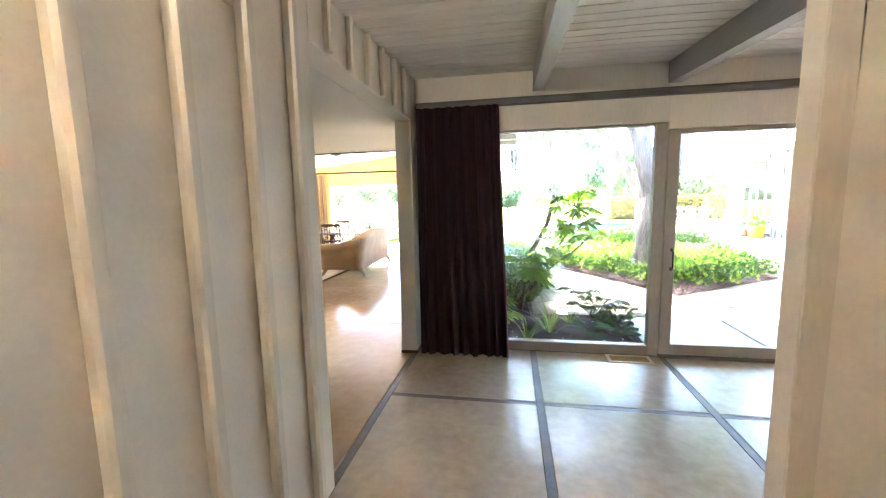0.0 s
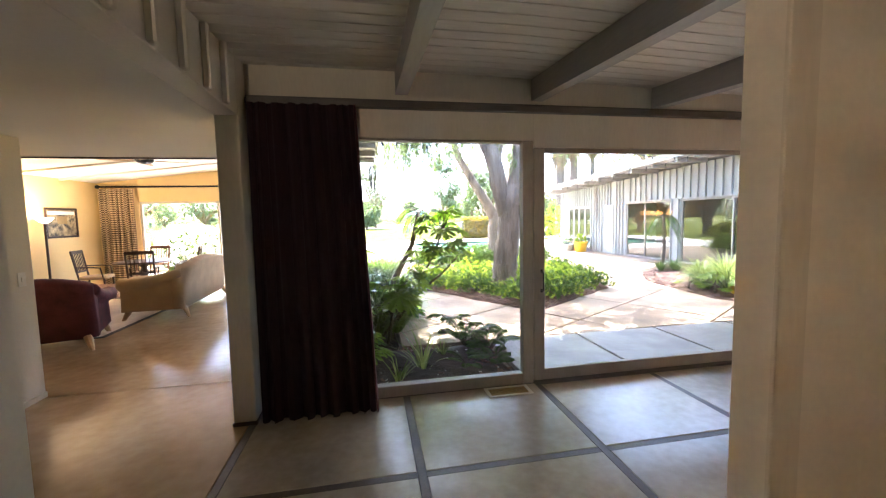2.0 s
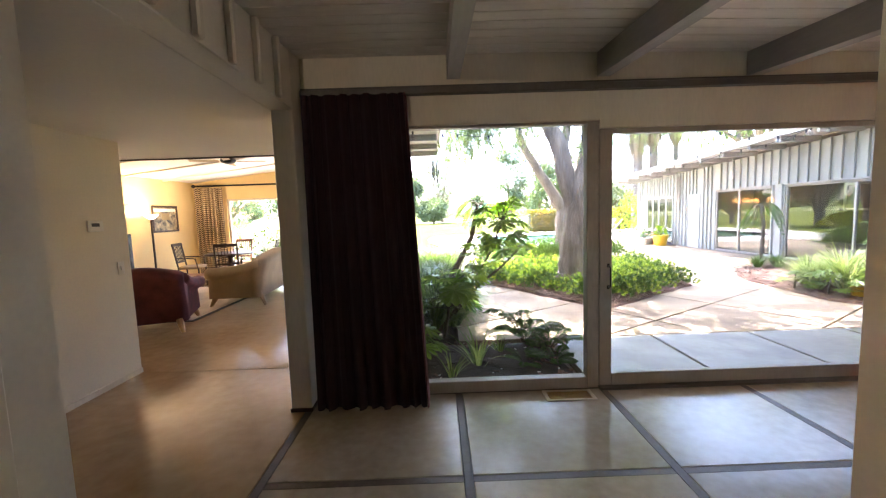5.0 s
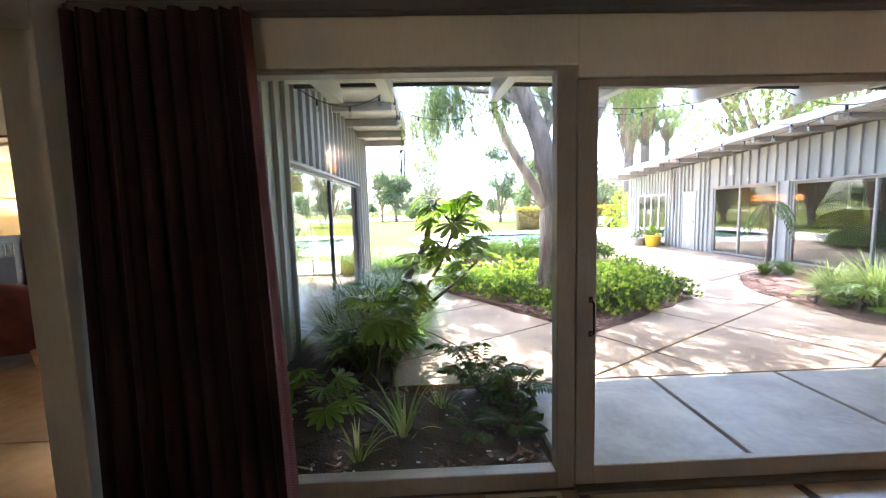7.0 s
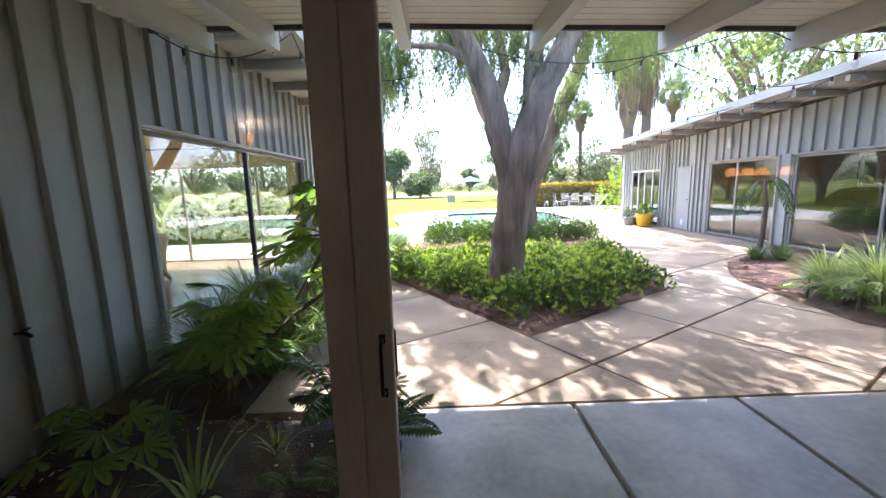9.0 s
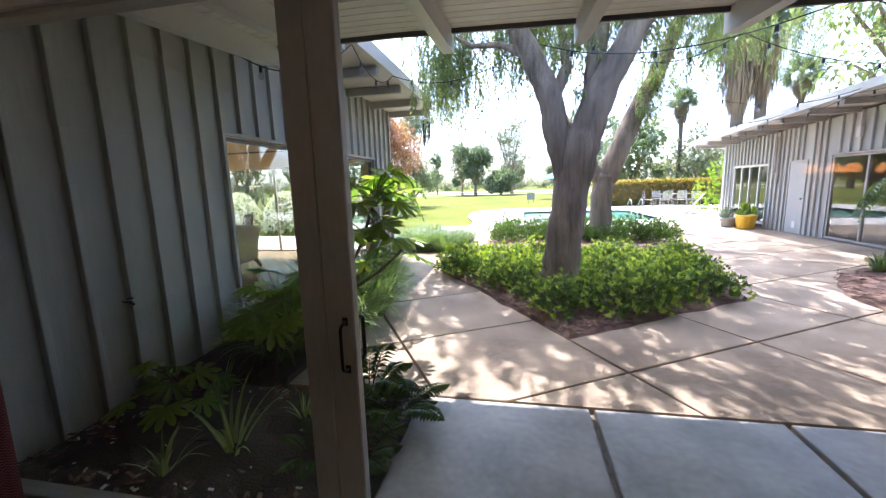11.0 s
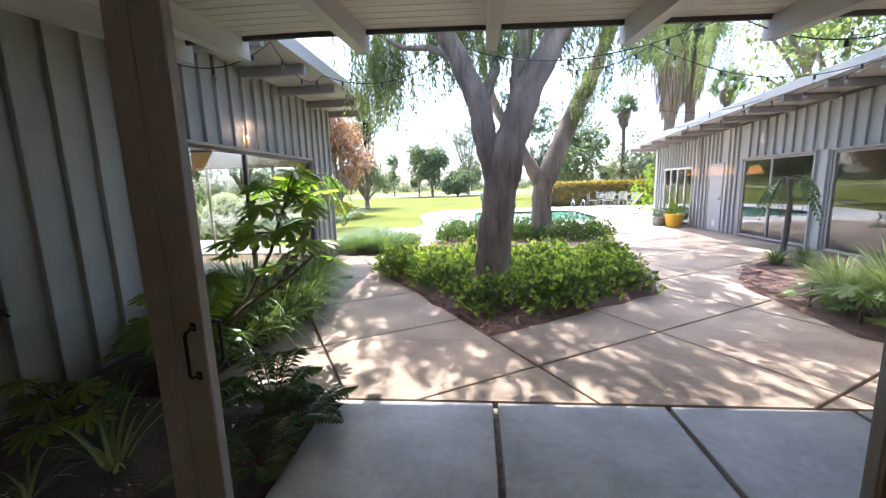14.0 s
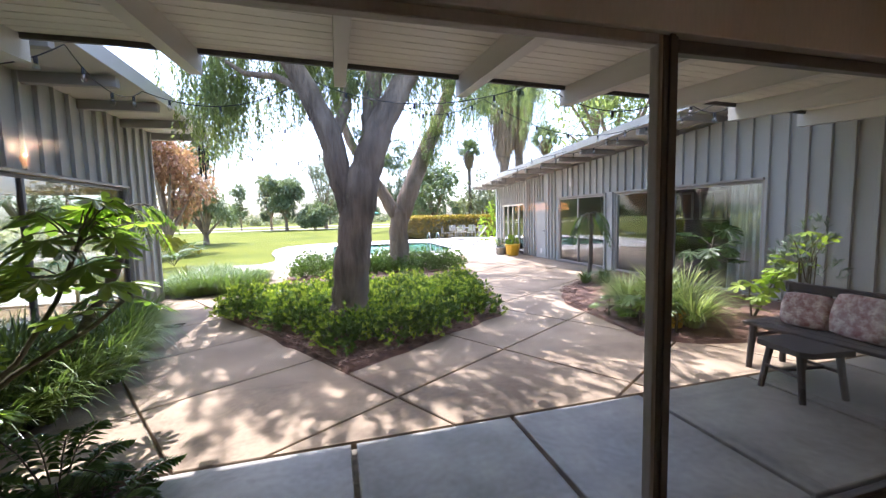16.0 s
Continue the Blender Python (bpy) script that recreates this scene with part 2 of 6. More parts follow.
M_BRASS = mat("aged_brass", (0.40, 0.27, 0.12), 0.35, metal=0.9, vary=0.25, bump=0.05)
M_RUG = mat("pale_rug", (0.55, 0.46, 0.36), 0.95, vary=0.2, big=3, fine=120, bump=0.5)
M_RUGEDGE = mat("dark_rug_border", (0.06, 0.045, 0.035), 0.95, vary=0.3, big=6, fine=120, bump=0.4)
M_YELLOWPOT = mat("yellow_glazed_pot", (0.75, 0.46, 0.03), 0.3, vary=0.12, big=5, fine=40, bump=0.06)
M_GREYPOT = mat("grey_clay_pot", (0.30, 0.29, 0.26), 0.7, vary=0.3, big=6, fine=50, bump=0.3)
M_TERRA = mat("terracotta_pot", (0.42, 0.16, 0.09), 0.75, vary=0.25, big=6, fine=50, bump=0.2)
M_SLING = mat("pale_sling_cloth", (0.66, 0.62, 0.55), 0.8, vary=0.1, big=5, fine=140, bump=0.2)
M_PILLOW = mat("pink_floral_pillow", (0.50, 0.17, 0.15), 0.95, vary=0.35, big=16, fine=60, bump=0.6, dist=0.01, tint=(0.80, 0.70, 0.60))
M_TILEPOOL = mat("green_pool_tile", (0.07, 0.16, 0.13), 0.3, vary=0.2, big=3, fine=25, bump=0.1)
M_COPING = mat("grey_pool_coping", (0.30, 0.29, 0.27), 0.8, vary=0.2, big=3, fine=40, bump=0.2)
M_UMBRELLA = mat("green_canvas", (0.10, 0.36, 0.28), 0.8, vary=0.1, bump=0.1)
M_PICTURE = mat("painted_interior_scene", (0.10, 0.09, 0.08), 0.35, vary=0.9, big=9, fine=25, bump=0.03, tint=(0.55, 0.42, 0.22))
M_SOOT = mat("black_firebox", (0.018, 0.017, 0.016), 0.25, vary=0.3, bump=0.1)
M_GLASS = glass_mat("clear_window_glass", 1.0)
M_GLASSOUT = glass_mat("reflecting_window_glass", 2.6, (0.84, 0.87, 0.85))
M_BULB = glass_mat("clear_bulb_glass", 2.5, (0.9, 0.9, 0.9))
M_GLOW = glow_mat("warm_lamp_glow", (1.0, 0.68, 0.34), 1.2)
M_AMBER = glow_mat("amber_lamp_shade", (1.0, 0.40, 0.10), 1.3)
M_CORD = mat("black_cable", (0.02, 0.02, 0.02), 0.7, vary=0.2, bump=0.0)

WATER = bpy.data.materials.new("pool_water")
WATER.use_nodes = True
_p = WATER.node_tree.nodes["Principled BSDF"]
_p.inputs["Base Color"].default_value = (0.10, 0.25, 0.18, 1)
_p.inputs["Roughness"].default_value = 0.12
_p.inputs["Specular IOR Level"].default_value = 0.12
_n, _b = WATER.node_tree.nodes.new("ShaderNodeTexNoise"), WATER.node_tree.nodes.new("ShaderNodeBump")
_n.inputs["Scale"].default_value = 5.0
_b.inputs["Strength"].default_value = 0.15
WATER.node_tree.links.new(_n.outputs[0], _b.inputs["Height"])
WATER.node_tree.links.new(_b.outputs[0], _p.inputs["Normal"])

# ---------------------------------------------------------------- mesh tools


class Shape:
    """Collects vertices and faces for one mesh."""

    def __init__(self):
        self.v, self.f = [], []

    def add(self, verts, faces, m=None):
        k = len(self.v)
        self.v += [tuple(m @ Vector(p)) if m else tuple(p) for p in verts]
        self.f += [tuple(i + k for i in face) for face in faces]
        return self

    def box(self, lo, hi, b=0.004, m=None):
        """A box with chamfered edges."""
        c = [(a + d) / 2 for a, d in zip(lo, hi)]
        h = [abs(d - a) / 2 for a, d in zip(lo, hi)]
        b = min(b, *(x * 0.45 for x in h))
        vs, idx = [], {}
        for sx in (-1, 1):
            for sy in (-1, 1):
                for sz in (-1, 1):
                    s = (sx, sy, sz)
                    for ax in range(3):
                        idx[s, ax] = len(vs)
                        vs.append(tuple(c[i] + s[i] * (h[i] if i == ax else h[i] - b) for i in range(3)))
        fs = []
        for ax in range(3):
            u, w = (ax + 1) % 3, (ax + 2) % 3
            for sg in (-1, 1):
                ring = []
                for a, d in ((-1, -1), (1, -1), (1, 1), (-1, 1)):
                    s = [0, 0, 0]
                    s[ax], s[u], s[w] = sg, a, d
                    ring.append(idx[tuple(s), ax])
                fs.append(tuple(ring if sg > 0 else ring[::-1]))
            for a in (-1, 1):
                for d in (-1, 1):
                    s0, s1 = [0, 0, 0], [0, 0, 0]
                    s0[u], s0[w], s1[u], s1[w] = a, d, a, d
                    s0[ax], s1[ax] = -1, 1
                    s0, s1 = tuple(s0), tuple(s1)
                    q = (idx[s0, u], idx[s1, u], idx[s1, w], idx[s0, w])
                    fs.append(q if a * d < 0 else q[::-1])
        for s in [(x, y, z) for x in (-1, 1) for y in (-1, 1) for z in (-1, 1)]:
            t = (idx[s, 0], idx[s, 1], idx[s, 2])
            fs.append(t if s[0] * s[1] * s[2] > 0 else t[::-1])
        return self.add(vs, fs, m)

    def tube(self, path, radii, n=8, caps=True):
        pts = [Vector(p) for p in path]
        if not hasattr(radii, "__len__"):
            radii = [radii] * len(pts)
        k = len(self.v)
        side = None
        for i, p in enumerate(pts):
            d = (pts[min(i + 1, len(pts) - 1)] - pts[max(i - 1, 0)]).normalized()
            if side is None:
                side = d.orthogonal().normalized()
            side = (side - d * side.dot(d)).normalized()
            up = d.cross(side)
            for j in range(n):
                a = 2 * math.pi * j / n
                self.v.append(tuple(p + (side * math.cos(a) + up * math.sin(a)) * radii[i]))
        for i in range(len(pts) - 1):
            for j in range(n):
                a, b = k + i * n + j, k + i * n + (j + 1) % n
                self.f.append((a, b, b + n, a + n))
        if caps:
            self.f.append(tuple(k + j for j in reversed(range(n))))
            self.f.append(tuple(k + (len(pts) - 1) * n + j for j in range(n)))
        return self

    def lathe(self, profile, n=24, centre=(0, 0, 0), caps=True):
        k = len(self.v)
        for r, z in profile:
            for j in range(n):
                a = 2 * math.pi * j / n
                self.v.append((centre[0] + r * math.cos(a), centre[1] + r * math.sin(a), centre[2] + z))
        for i in range(len(profile) - 1):
            for j in range(n):
                a, b = k + i * n + j, k + i * n + (j + 1) % n
                self.f.append((a, b, b + n, a + n))
        if caps:
            self.f.append(tuple(k + j for j in reversed(range(n))))
            self.f.append(tuple(k + (len(profile) - 1) * n + j for j in range(n)))
        return self

    def prism(self, outline, z0, z1, m=None):
        n = len(outline)
        vs = [(x, y, z0) for x, y in outline] + [(x, y, z1) for x, y in outline]
        fs = [tuple(reversed(range(n))), tuple(range(n, 2 * n))]
        fs += [(i, (i + 1) % n, n + (i + 1) % n, n + i) for i in range(n)]
        return self.add(vs, fs, m)

    def cushion(self, lo, hi, puff=0.25, n=8, m=None):
        """A rounded, padded block."""
        c = Vector([(a + d) / 2 for a, d in zip(lo, hi)])
        h = Vector([abs(d - a) / 2 for a, d in zip(lo, hi)])
        bm = bmesh.new()
        bmesh.ops.create_cube(bm, size=2)
        bmesh.ops.subdivide_edges(bm, edges=bm.edges[:], cuts=n - 3, use_grid_fill=True)
        for v in bm.verts:
            p = v.co.copy()
            s = p.normalized() * 1.25
            e = 1 - puff
            v.co = Vector([(p[i] * e + max(-1.0, min(1.0, s[i])) * puff) * h[i] for i in range(3)]) + c
        bm.verts.index_update()
        self.add([v.co[:] for v in bm.verts], [[v.index for v in f.verts] for f in bm.faces], m)
        bm.free()
        return self

    def mesh(self, name, material, smooth=False):
        me = bpy.data.meshes.new(name)
        me.from_pydata(self.v, [], self.f)
        me.materials.append(material)
        if smooth:
            me.polygons.foreach_set("use_smooth", [True] * len(me.polygons))
        me.update()
        return me


def part(name, shape, material, parent=None, label="", smooth=False, m=None):
    """One mesh object, under a thing or a part where a parent is given."""
    ob = new(name, shape.mesh(name, material, smooth) if isinstance(shape, Shape) else shape)
    ob.parent = parent
    if m:
        ob.matrix_basis = m
    return tagged(ob, label)


def thing(name, label, category, m=None, group=""):
    ob = new(name)
    ob.empty_display_size = 0.1
    if m:
        ob.matrix_basis = m
    return tagged(ob, label, category, group)


def setting(name, shape, material, label="", smooth=False):
    return tagged(part(name, shape, material, None, label, smooth), kind="structure")


def frame_of(x0, x1, z0, z1, w, d, y=0.0, axis="x", top=None, end=None):
    """Four bars round an opening, in the plane y (or x)."""
    bars = []
    top, end = top or w, end or w
    for a0, a1, b0, b1 in ((x0, x0 + w, z0, z1), (x1 - end, x1, z0, z1), (x0 + w, x1 - end, z0, z0 + w), (x0 + w, x1 - end, z1 - top, z1)):
        if axis == "x":
            bars.append(Shape().box((a0, y - d / 2, b0), (a1, y + d / 2, b1), 0.005))
        else:
            bars.append(Shape().box((y - d / 2, a0, b0), (y + d / 2, a1, b1), 0.005))
    return bars


def pane_of(x0, x1, z0, z1, y=0.0, axis="x"):
    if axis == "x":
        return Shape().box((x0, y - 0.003, z0), (x1, y + 0.003, z1), 0.001)
    return Shape().box((y - 0.003, x0, z0), (y + 0.003, x1, z1), 0.001)


def glazing(name, x0, x1, z0, z1, y, axis, w, d, frame_m, glass_m, mullions=(), label="", top=None):
    """A glazed opening: frame bars, mullions and panes under one piece of the setting."""
    root = tagged(new(name), label, "window", kind="structure")
    for s in frame_of(x0, x1, z0, z1, w, d, y, axis, top):
        part("window_frame", s, frame_m, root)
    cuts = [x0 + w, *mullions, x1 - w]
    for a in mullions:
        lo, hi = ((a - 0.025, y - d / 2, z0 + w), (a + 0.025, y + d / 2, z1 - w)) if axis == "x" else ((y - d / 2, a - 0.025, z0 + w), (y + d / 2, a + 0.025, z1 - w))
        part("mullion", Shape().box(lo, hi, 0.005), frame_m, root)
    for a, b in zip(cuts, cuts[1:]):
        p = part("pane", pane_of(a - 0.004, b + 0.004, z0 + w - 0.004, z1 - (top or w) + 0.004, y, axis), glass_m, root)
        p.visible_shadow = False
    return root


# ---------------------------------------------------------------- structure of the main room


def soffit(y):
    """Underside of the boarded main ceiling, which rises towards the courtyard."""
    return 2.735 + 0.075 * y


def fall(x):
    """How far the roof has settled towards its far end."""
    return -0.026 * max(0.0, x + 0.5)


BACK, EAVE = -6.6, 2.46
XL, XR = -2.36, 4.7
BEAMS = [-1.17 + 1.175 * i for i in range(-1, 8)]

# boarded ceiling and soffit: boards run across the beams
boards = Shape()
y = BACK
while y < EAVE - 0.02:
    y1 = min(y + 0.135, EAVE)
    zm0, zm1 = soffit(y), soffit(y1)
    g = 0.006
    for x0, x1 in ((-2.36, -0.5), (-0.5, 7.9)):
        f0, f1 = fall(x0), fall(x1)
        boards.add([(x0, y + g, zm0 + f0), (x1, y + g, zm0 + f1), (x1, y1 - g, zm1 + f1), (x0, y1 - g, zm1 + f0),
                    (x0, y, zm0 + f0 + 0.012), (x1, y, zm0 + f1 + 0.012), (x1, y1, zm1 + f1 + 0.012), (x0, y1, zm1 + f0 + 0.012),
                    (x0, y, zm0 + f0 + 0.05), (x1, y, zm0 + f1 + 0.05), (x1, y1, zm1 + f1 + 0.05), (x0, y1, zm1 + f0 + 0.05)],
                   [(3, 2, 1, 0), (0, 1, 5, 4), (1, 2, 6, 5), (2, 3, 7, 6), (3, 0, 4, 7), (4, 5, 9, 8), (5, 6, 10, 9), (6, 7, 11, 10), (7, 4, 8, 11), (8, 9, 10, 11)])
    y = y1
setting("ceiling", boards, M_CEIL, "painted tongue and groove board ceiling on sloping beams")
roof = Shape()
roof.add([(-2.5, BACK - 0.2, soffit(BACK) + 0.06), (7.9, BACK - 0.2, soffit(BACK) + 0.06), (7.9, EAVE, soffit(EAVE) + 0.06), (-2.5, EAVE, soffit(EAVE) + 0.06),
          (-2.5, BACK - 0.2, soffit(BACK) + 0.2), (7.9, BACK - 0.2, soffit(BACK) + 0.2), (7.9, EAVE, soffit(EAVE) + 0.2), (-2.5, EAVE, soffit(EAVE) + 0.2)],
         [(3, 2, 1, 0), (4, 5, 6, 7), (0, 1, 5, 4), (1, 2, 6, 5), (2, 3, 7, 6), (3, 0, 4, 7)])
setting("roof_main", roof, M_ROOF)
fas = Shape()
for x0, x1 in ((-2.2, -0.5), (-0.5, 7.7)):
    z0, z1 = soffit(EAVE) + fall(x0), soffit(EAVE) + fall(x1)
    fas.add([(x0, EAVE, z0 - 0.035), (x1, EAVE, z1 - 0.035), (x1, EAVE + 0.03, z1 - 0.035), (x0, EAVE + 0.03, z0 - 0.035),
             (x0, EAVE, z0 + 0.2), (x1, EAVE, z1 + 0.2), (x1, EAVE + 0.03, z1 + 0.2), (x0, EAVE + 0.03, z0 + 0.2)],
            [(3, 2, 1, 0), (4, 5, 6, 7), (0, 1, 5, 4), (1, 2, 6, 5), (2, 3, 7, 6), (3, 0, 4, 7)])
setting("fascia", fas, M_FASCIA, "dark fascia board along the eave")


def beam_bar(y0, y1, depth=0.185, w=0.05):
    return Shape().add([(-w, y0, soffit(y0) - depth), (w, y0, soffit(y0) - depth), (w, y1, soffit(y1) - depth), (-w, y1, soffit(y1) - depth),
                        (-w, y0, soffit(y0)), (w, y0, soffit(y0)), (w, y1, soffit(y1)), (-w, y1, soffit(y1))],
                       [(3, 2, 1, 0), (4, 5, 6, 7), (0, 1, 5, 4), (1, 2, 6, 5), (2, 3, 7, 6), (3, 0, 4, 7)])


for i, bx in enumerate(BEAMS):
    if bx < XL + 0.05:
        o = part("beam", beam_bar(0.06, EAVE + 0.1), M_BEAMLIGHT, m=pose(bx + 0.6, 0, 0))
        tagged(o, "pale painted rafter under the eave", kind="structure")
        continue
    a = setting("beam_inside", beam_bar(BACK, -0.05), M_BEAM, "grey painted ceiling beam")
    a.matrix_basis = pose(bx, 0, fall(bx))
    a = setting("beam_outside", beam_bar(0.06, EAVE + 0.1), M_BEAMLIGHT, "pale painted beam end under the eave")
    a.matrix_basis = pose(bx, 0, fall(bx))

# header over the glass, and the dark curtain track on it
setting("wall_header", Shape().box((-2.36, -0.05, 2.2), (-0.02, 0.06, soffit(0.0)), 0.003).box((-0.02, -0.05, 2.14), (7.75, 0.06, soffit(0.0)), 0.003), M_TRIM, "cream painted header over the glass wall")
track = thing("curtain_track", "dark painted curtain track along the header", "curtain rail", pose(0, 0, 0))
part("rail", Shape().box((-2.35, -0.115, 2.425), (4.65, -0.053, 2.475), 0.006), M_DARKFRAME, track)
part("cover_strip", Shape().box((-2.35, -0.09, 2.48), (4.65, -0.053, 2.495), 0.003), M_DARKFRAME, track)

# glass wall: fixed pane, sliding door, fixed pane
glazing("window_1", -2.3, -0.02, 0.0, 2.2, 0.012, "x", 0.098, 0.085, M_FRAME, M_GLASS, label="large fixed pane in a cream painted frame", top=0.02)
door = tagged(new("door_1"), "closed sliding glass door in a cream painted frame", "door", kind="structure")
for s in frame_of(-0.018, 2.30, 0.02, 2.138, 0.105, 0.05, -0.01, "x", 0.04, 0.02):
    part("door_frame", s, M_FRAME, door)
part("threshold", Shape().box((-0.02, -0.09, 0.0), (2.34, 0.07, 0.022), 0.004), M_DARKFRAME, door)
part("pane", pane_of(0.083, 2.284, 0.121, 2.102, -0.01, "x"), M_GLASS, door).visible_shadow = False
hnd = part("handle", Shape().tube([(0.055, -0.04, 0.86), (0.055, -0.075, 0.87), (0.055, -0.08, 0.88), (0.055, -0.08, 1.02), (0.055, -0.075, 1.03), (0.055, -0.04, 1.04)], 0.006, 8), M_BLACK, door, "black pull handle", True)
part("handle_foot", Shape().box((0.045, -0.042, 0.845), (0.065, -0.0355, 0.875), 0.003), M_BLACK, hnd)
part("handle_foot", Shape().box((0.045, -0.042, 1.025), (0.065, -0.0355, 1.055), 0.003), M_BLACK, hnd)
out_h = part("handle", Shape().tube([(0.07, 0.016, 0.86), (0.08, 0.055, 0.87), (0.08, 0.06, 0.88), (0.08, 0.06, 1.02), (0.08, 0.055, 1.03), (0.07, 0.016, 1.04)], 0.008, 8), M_BLACK, door, "black pull handle", True)
setting("post_middle", Shape().box((2.302, -0.032, 0.0), (2.375, 0.02, 2.139), 0.006).box((2.325, -0.042, 0.0), (2.35, -0.032, 2.139), 0.003), M_DARKFRAME, "dark post beside the sliding door")
glazing("window_2", 2.377, 4.6, 0.0, 2.138, 0.012, "x", 0.015, 0.045, M_DARKFRAME, M_GLASS, label="large fixed pane in a dark frame", top=0.05)
setting("wall_front", Shape().box((4.602, -0.05, 0.0), (7.74, 0.06, 2.139), 0.004), M_SIDING)

# left wall of the room with its wide opening, panel boards and battens
LW0, LW1 = -2.52, -2.36
wall = setting("wall_left", Shape().box((LW0, BACK, 0), (LW1, -2.14, soffit(-2.14) + 0.05), 0.004), M_WALLIN, "cream panelled wall with vertical battens")
by = -2.34
while by > BACK + 0.1:
    part("batten", Shape().box((LW1, by - 0.028, 0.0), (LW1 + 0.05, by + 0.028, soffit(by) - 0.004), 0.012), M_TRIM, wall)
    by -= 0.30
head = setting("wall_left_header", Shape().box((LW0, -2.14, 2.3), (LW1, -0.25, soffit(-0.25) + 0.02), 0.006), M_WALLIN, "cream battened header over the wide opening")
by = -1.97
while by < -0.3:
    part("batten", Shape().box((LW1, by - 0.022, 2.303), (LW1 + 0.042, by + 0.022, soffit(by) - 0.004), 0.012), M_TRIM, head)
    by += 0.288
setting("wall_left_end", Shape().box((LW0, -0.25, 0), (LW1 - 0.001, 0.061, soffit(0.06) + 0.02), 0.006), M_TRIM, "cream wall end between the opening and the curtain")
setting("baseboard_post", Shape().box((LW0 - 0.008, -0.262, 0), (LW1 + 0.008, -0.05, 0.03), 0.004), M_DARKWOOD)
# partition beside the entry
setting("wall_partition", Shape().box((-0.475, -2.53, 0), (XR, -2.41, soffit(-2.5) + 0.06), 0.008), M_WALLIN, "cream painted partition wall")
setting("trim_partition", Shape().box((-0.49, -2.545, 0), (-0.40, -2.531, soffit(-2.55) - 0.01), 0.004), M_TRIM)
setting("wall_right", Shape().box((XR, -2.41, 0), (XR + 0.12, -0.051, soffit(0) + 0.02), 0.004), M_WALLIN)
setting("wall_entry_right", Shape().box((0.9, BACK, 0), (1.02, -2.53, soffit(-2.53) + 0.06), 0.004), M_WALLIN)
setting("wall_back", Shape().box((LW0, BACK - 0.15, 0), (1.02, BACK, soffit(BACK) + 0.1), 0.004), M_WALLIN)

# floor: slabs between dark wood strips
setting("floor", Shape().box((-2.42, BACK, -0.2), (4.82, -0.001, -0.012), 0.002), M_STRIP)
floor = bpy.data.objects["floor"]
SX = [-2.39, -1.2, 0.01, 1.175, 2.35, 3.52, 4.8]
SY = [-6.6, -4.73, -3.52, -2.3, -1.09, 0.13]
for x0, x1 in zip(SX, SX[1:]):
    for y0, y1 in zip(SY, SY[1:]):
        part("floor_slab", Shape().box((x0 + 0.028, y0 + 0.028, -0.03), (x1 - 0.028, min(y1 - 0.028, -0.04), 0.0), 0.004), M_SLAB, floor)
for x0 in SX[:-1]:
    part("wood_strip", Shape().box((x0 - 0.026, BACK, -0.03), (x0 + 0.026, -0.04, -0.002), 0.002), M_STRIP, floor)
for y0 in SY[1:-1]:
    for x0, x1 in zip(SX, SX[1:]):
        part("wood_strip", Shape().box((x0 + 0.0265, y0 - 0.026, -0.03), (x1 - 0.0265, y0 + 0.026, -0.003), 0.002), M_STRIP, floor)

vent = thing("floor_vent", "cream metal floor register by the glass door", "vent", pose(-0.31, -0.15, 0.001))
for lo, hi in (((-0.2, -0.09, 0), (-0.17, 0.09, 0.008)), ((0.17, -0.09, 0), (0.2, 0.09, 0.008)), ((-0.17, -0.09, 0), (0.17, -0.065, 0.008)), ((-0.17, 0.065, 0), (0.17, 0.09, 0.008))):
    part("frame", Shape().box(lo, hi, 0.003), M_TRIM, vent)
part("backing", Shape().box((-0.17, -0.065, 0), (0.17, 0.065, 0.002), 0.0005), M_BLACK, vent)
for i in range(9):
    part("slat", Shape().box((-0.168, -0.058 + i * 0.0136, 0.002), (0.168, -0.052 + i * 0.0136, 0.006), 0.001), M_BRASS, vent)
wv = thing("wall_vent", "cream slatted air vent high on the panelled wall", "vent", pose(LW1 + 0.001, -2.79, 2.31))
part("frame", Shape().box((0, -0.12, -0.10), (0.012, 0.12, 0.10), 0.004), M_TRIM, wv)
for i in range(7):
    part("slat", Shape().box((0.012, -0.105, -0.082 + i * 0.025), (0.018, 0.105, -0.068 + i * 0.025), 0.002), M_BRASS, wv)
so = thing("wall_socket", "white socket plate low on the panelled wall", "socket", pose(LW1 + 0.001, -2.32, 0.35))
part("plate", Shape().box((0, -0.035, -0.058), (0.006, 0.035, 0.058), 0.003), M_WHITE, so)


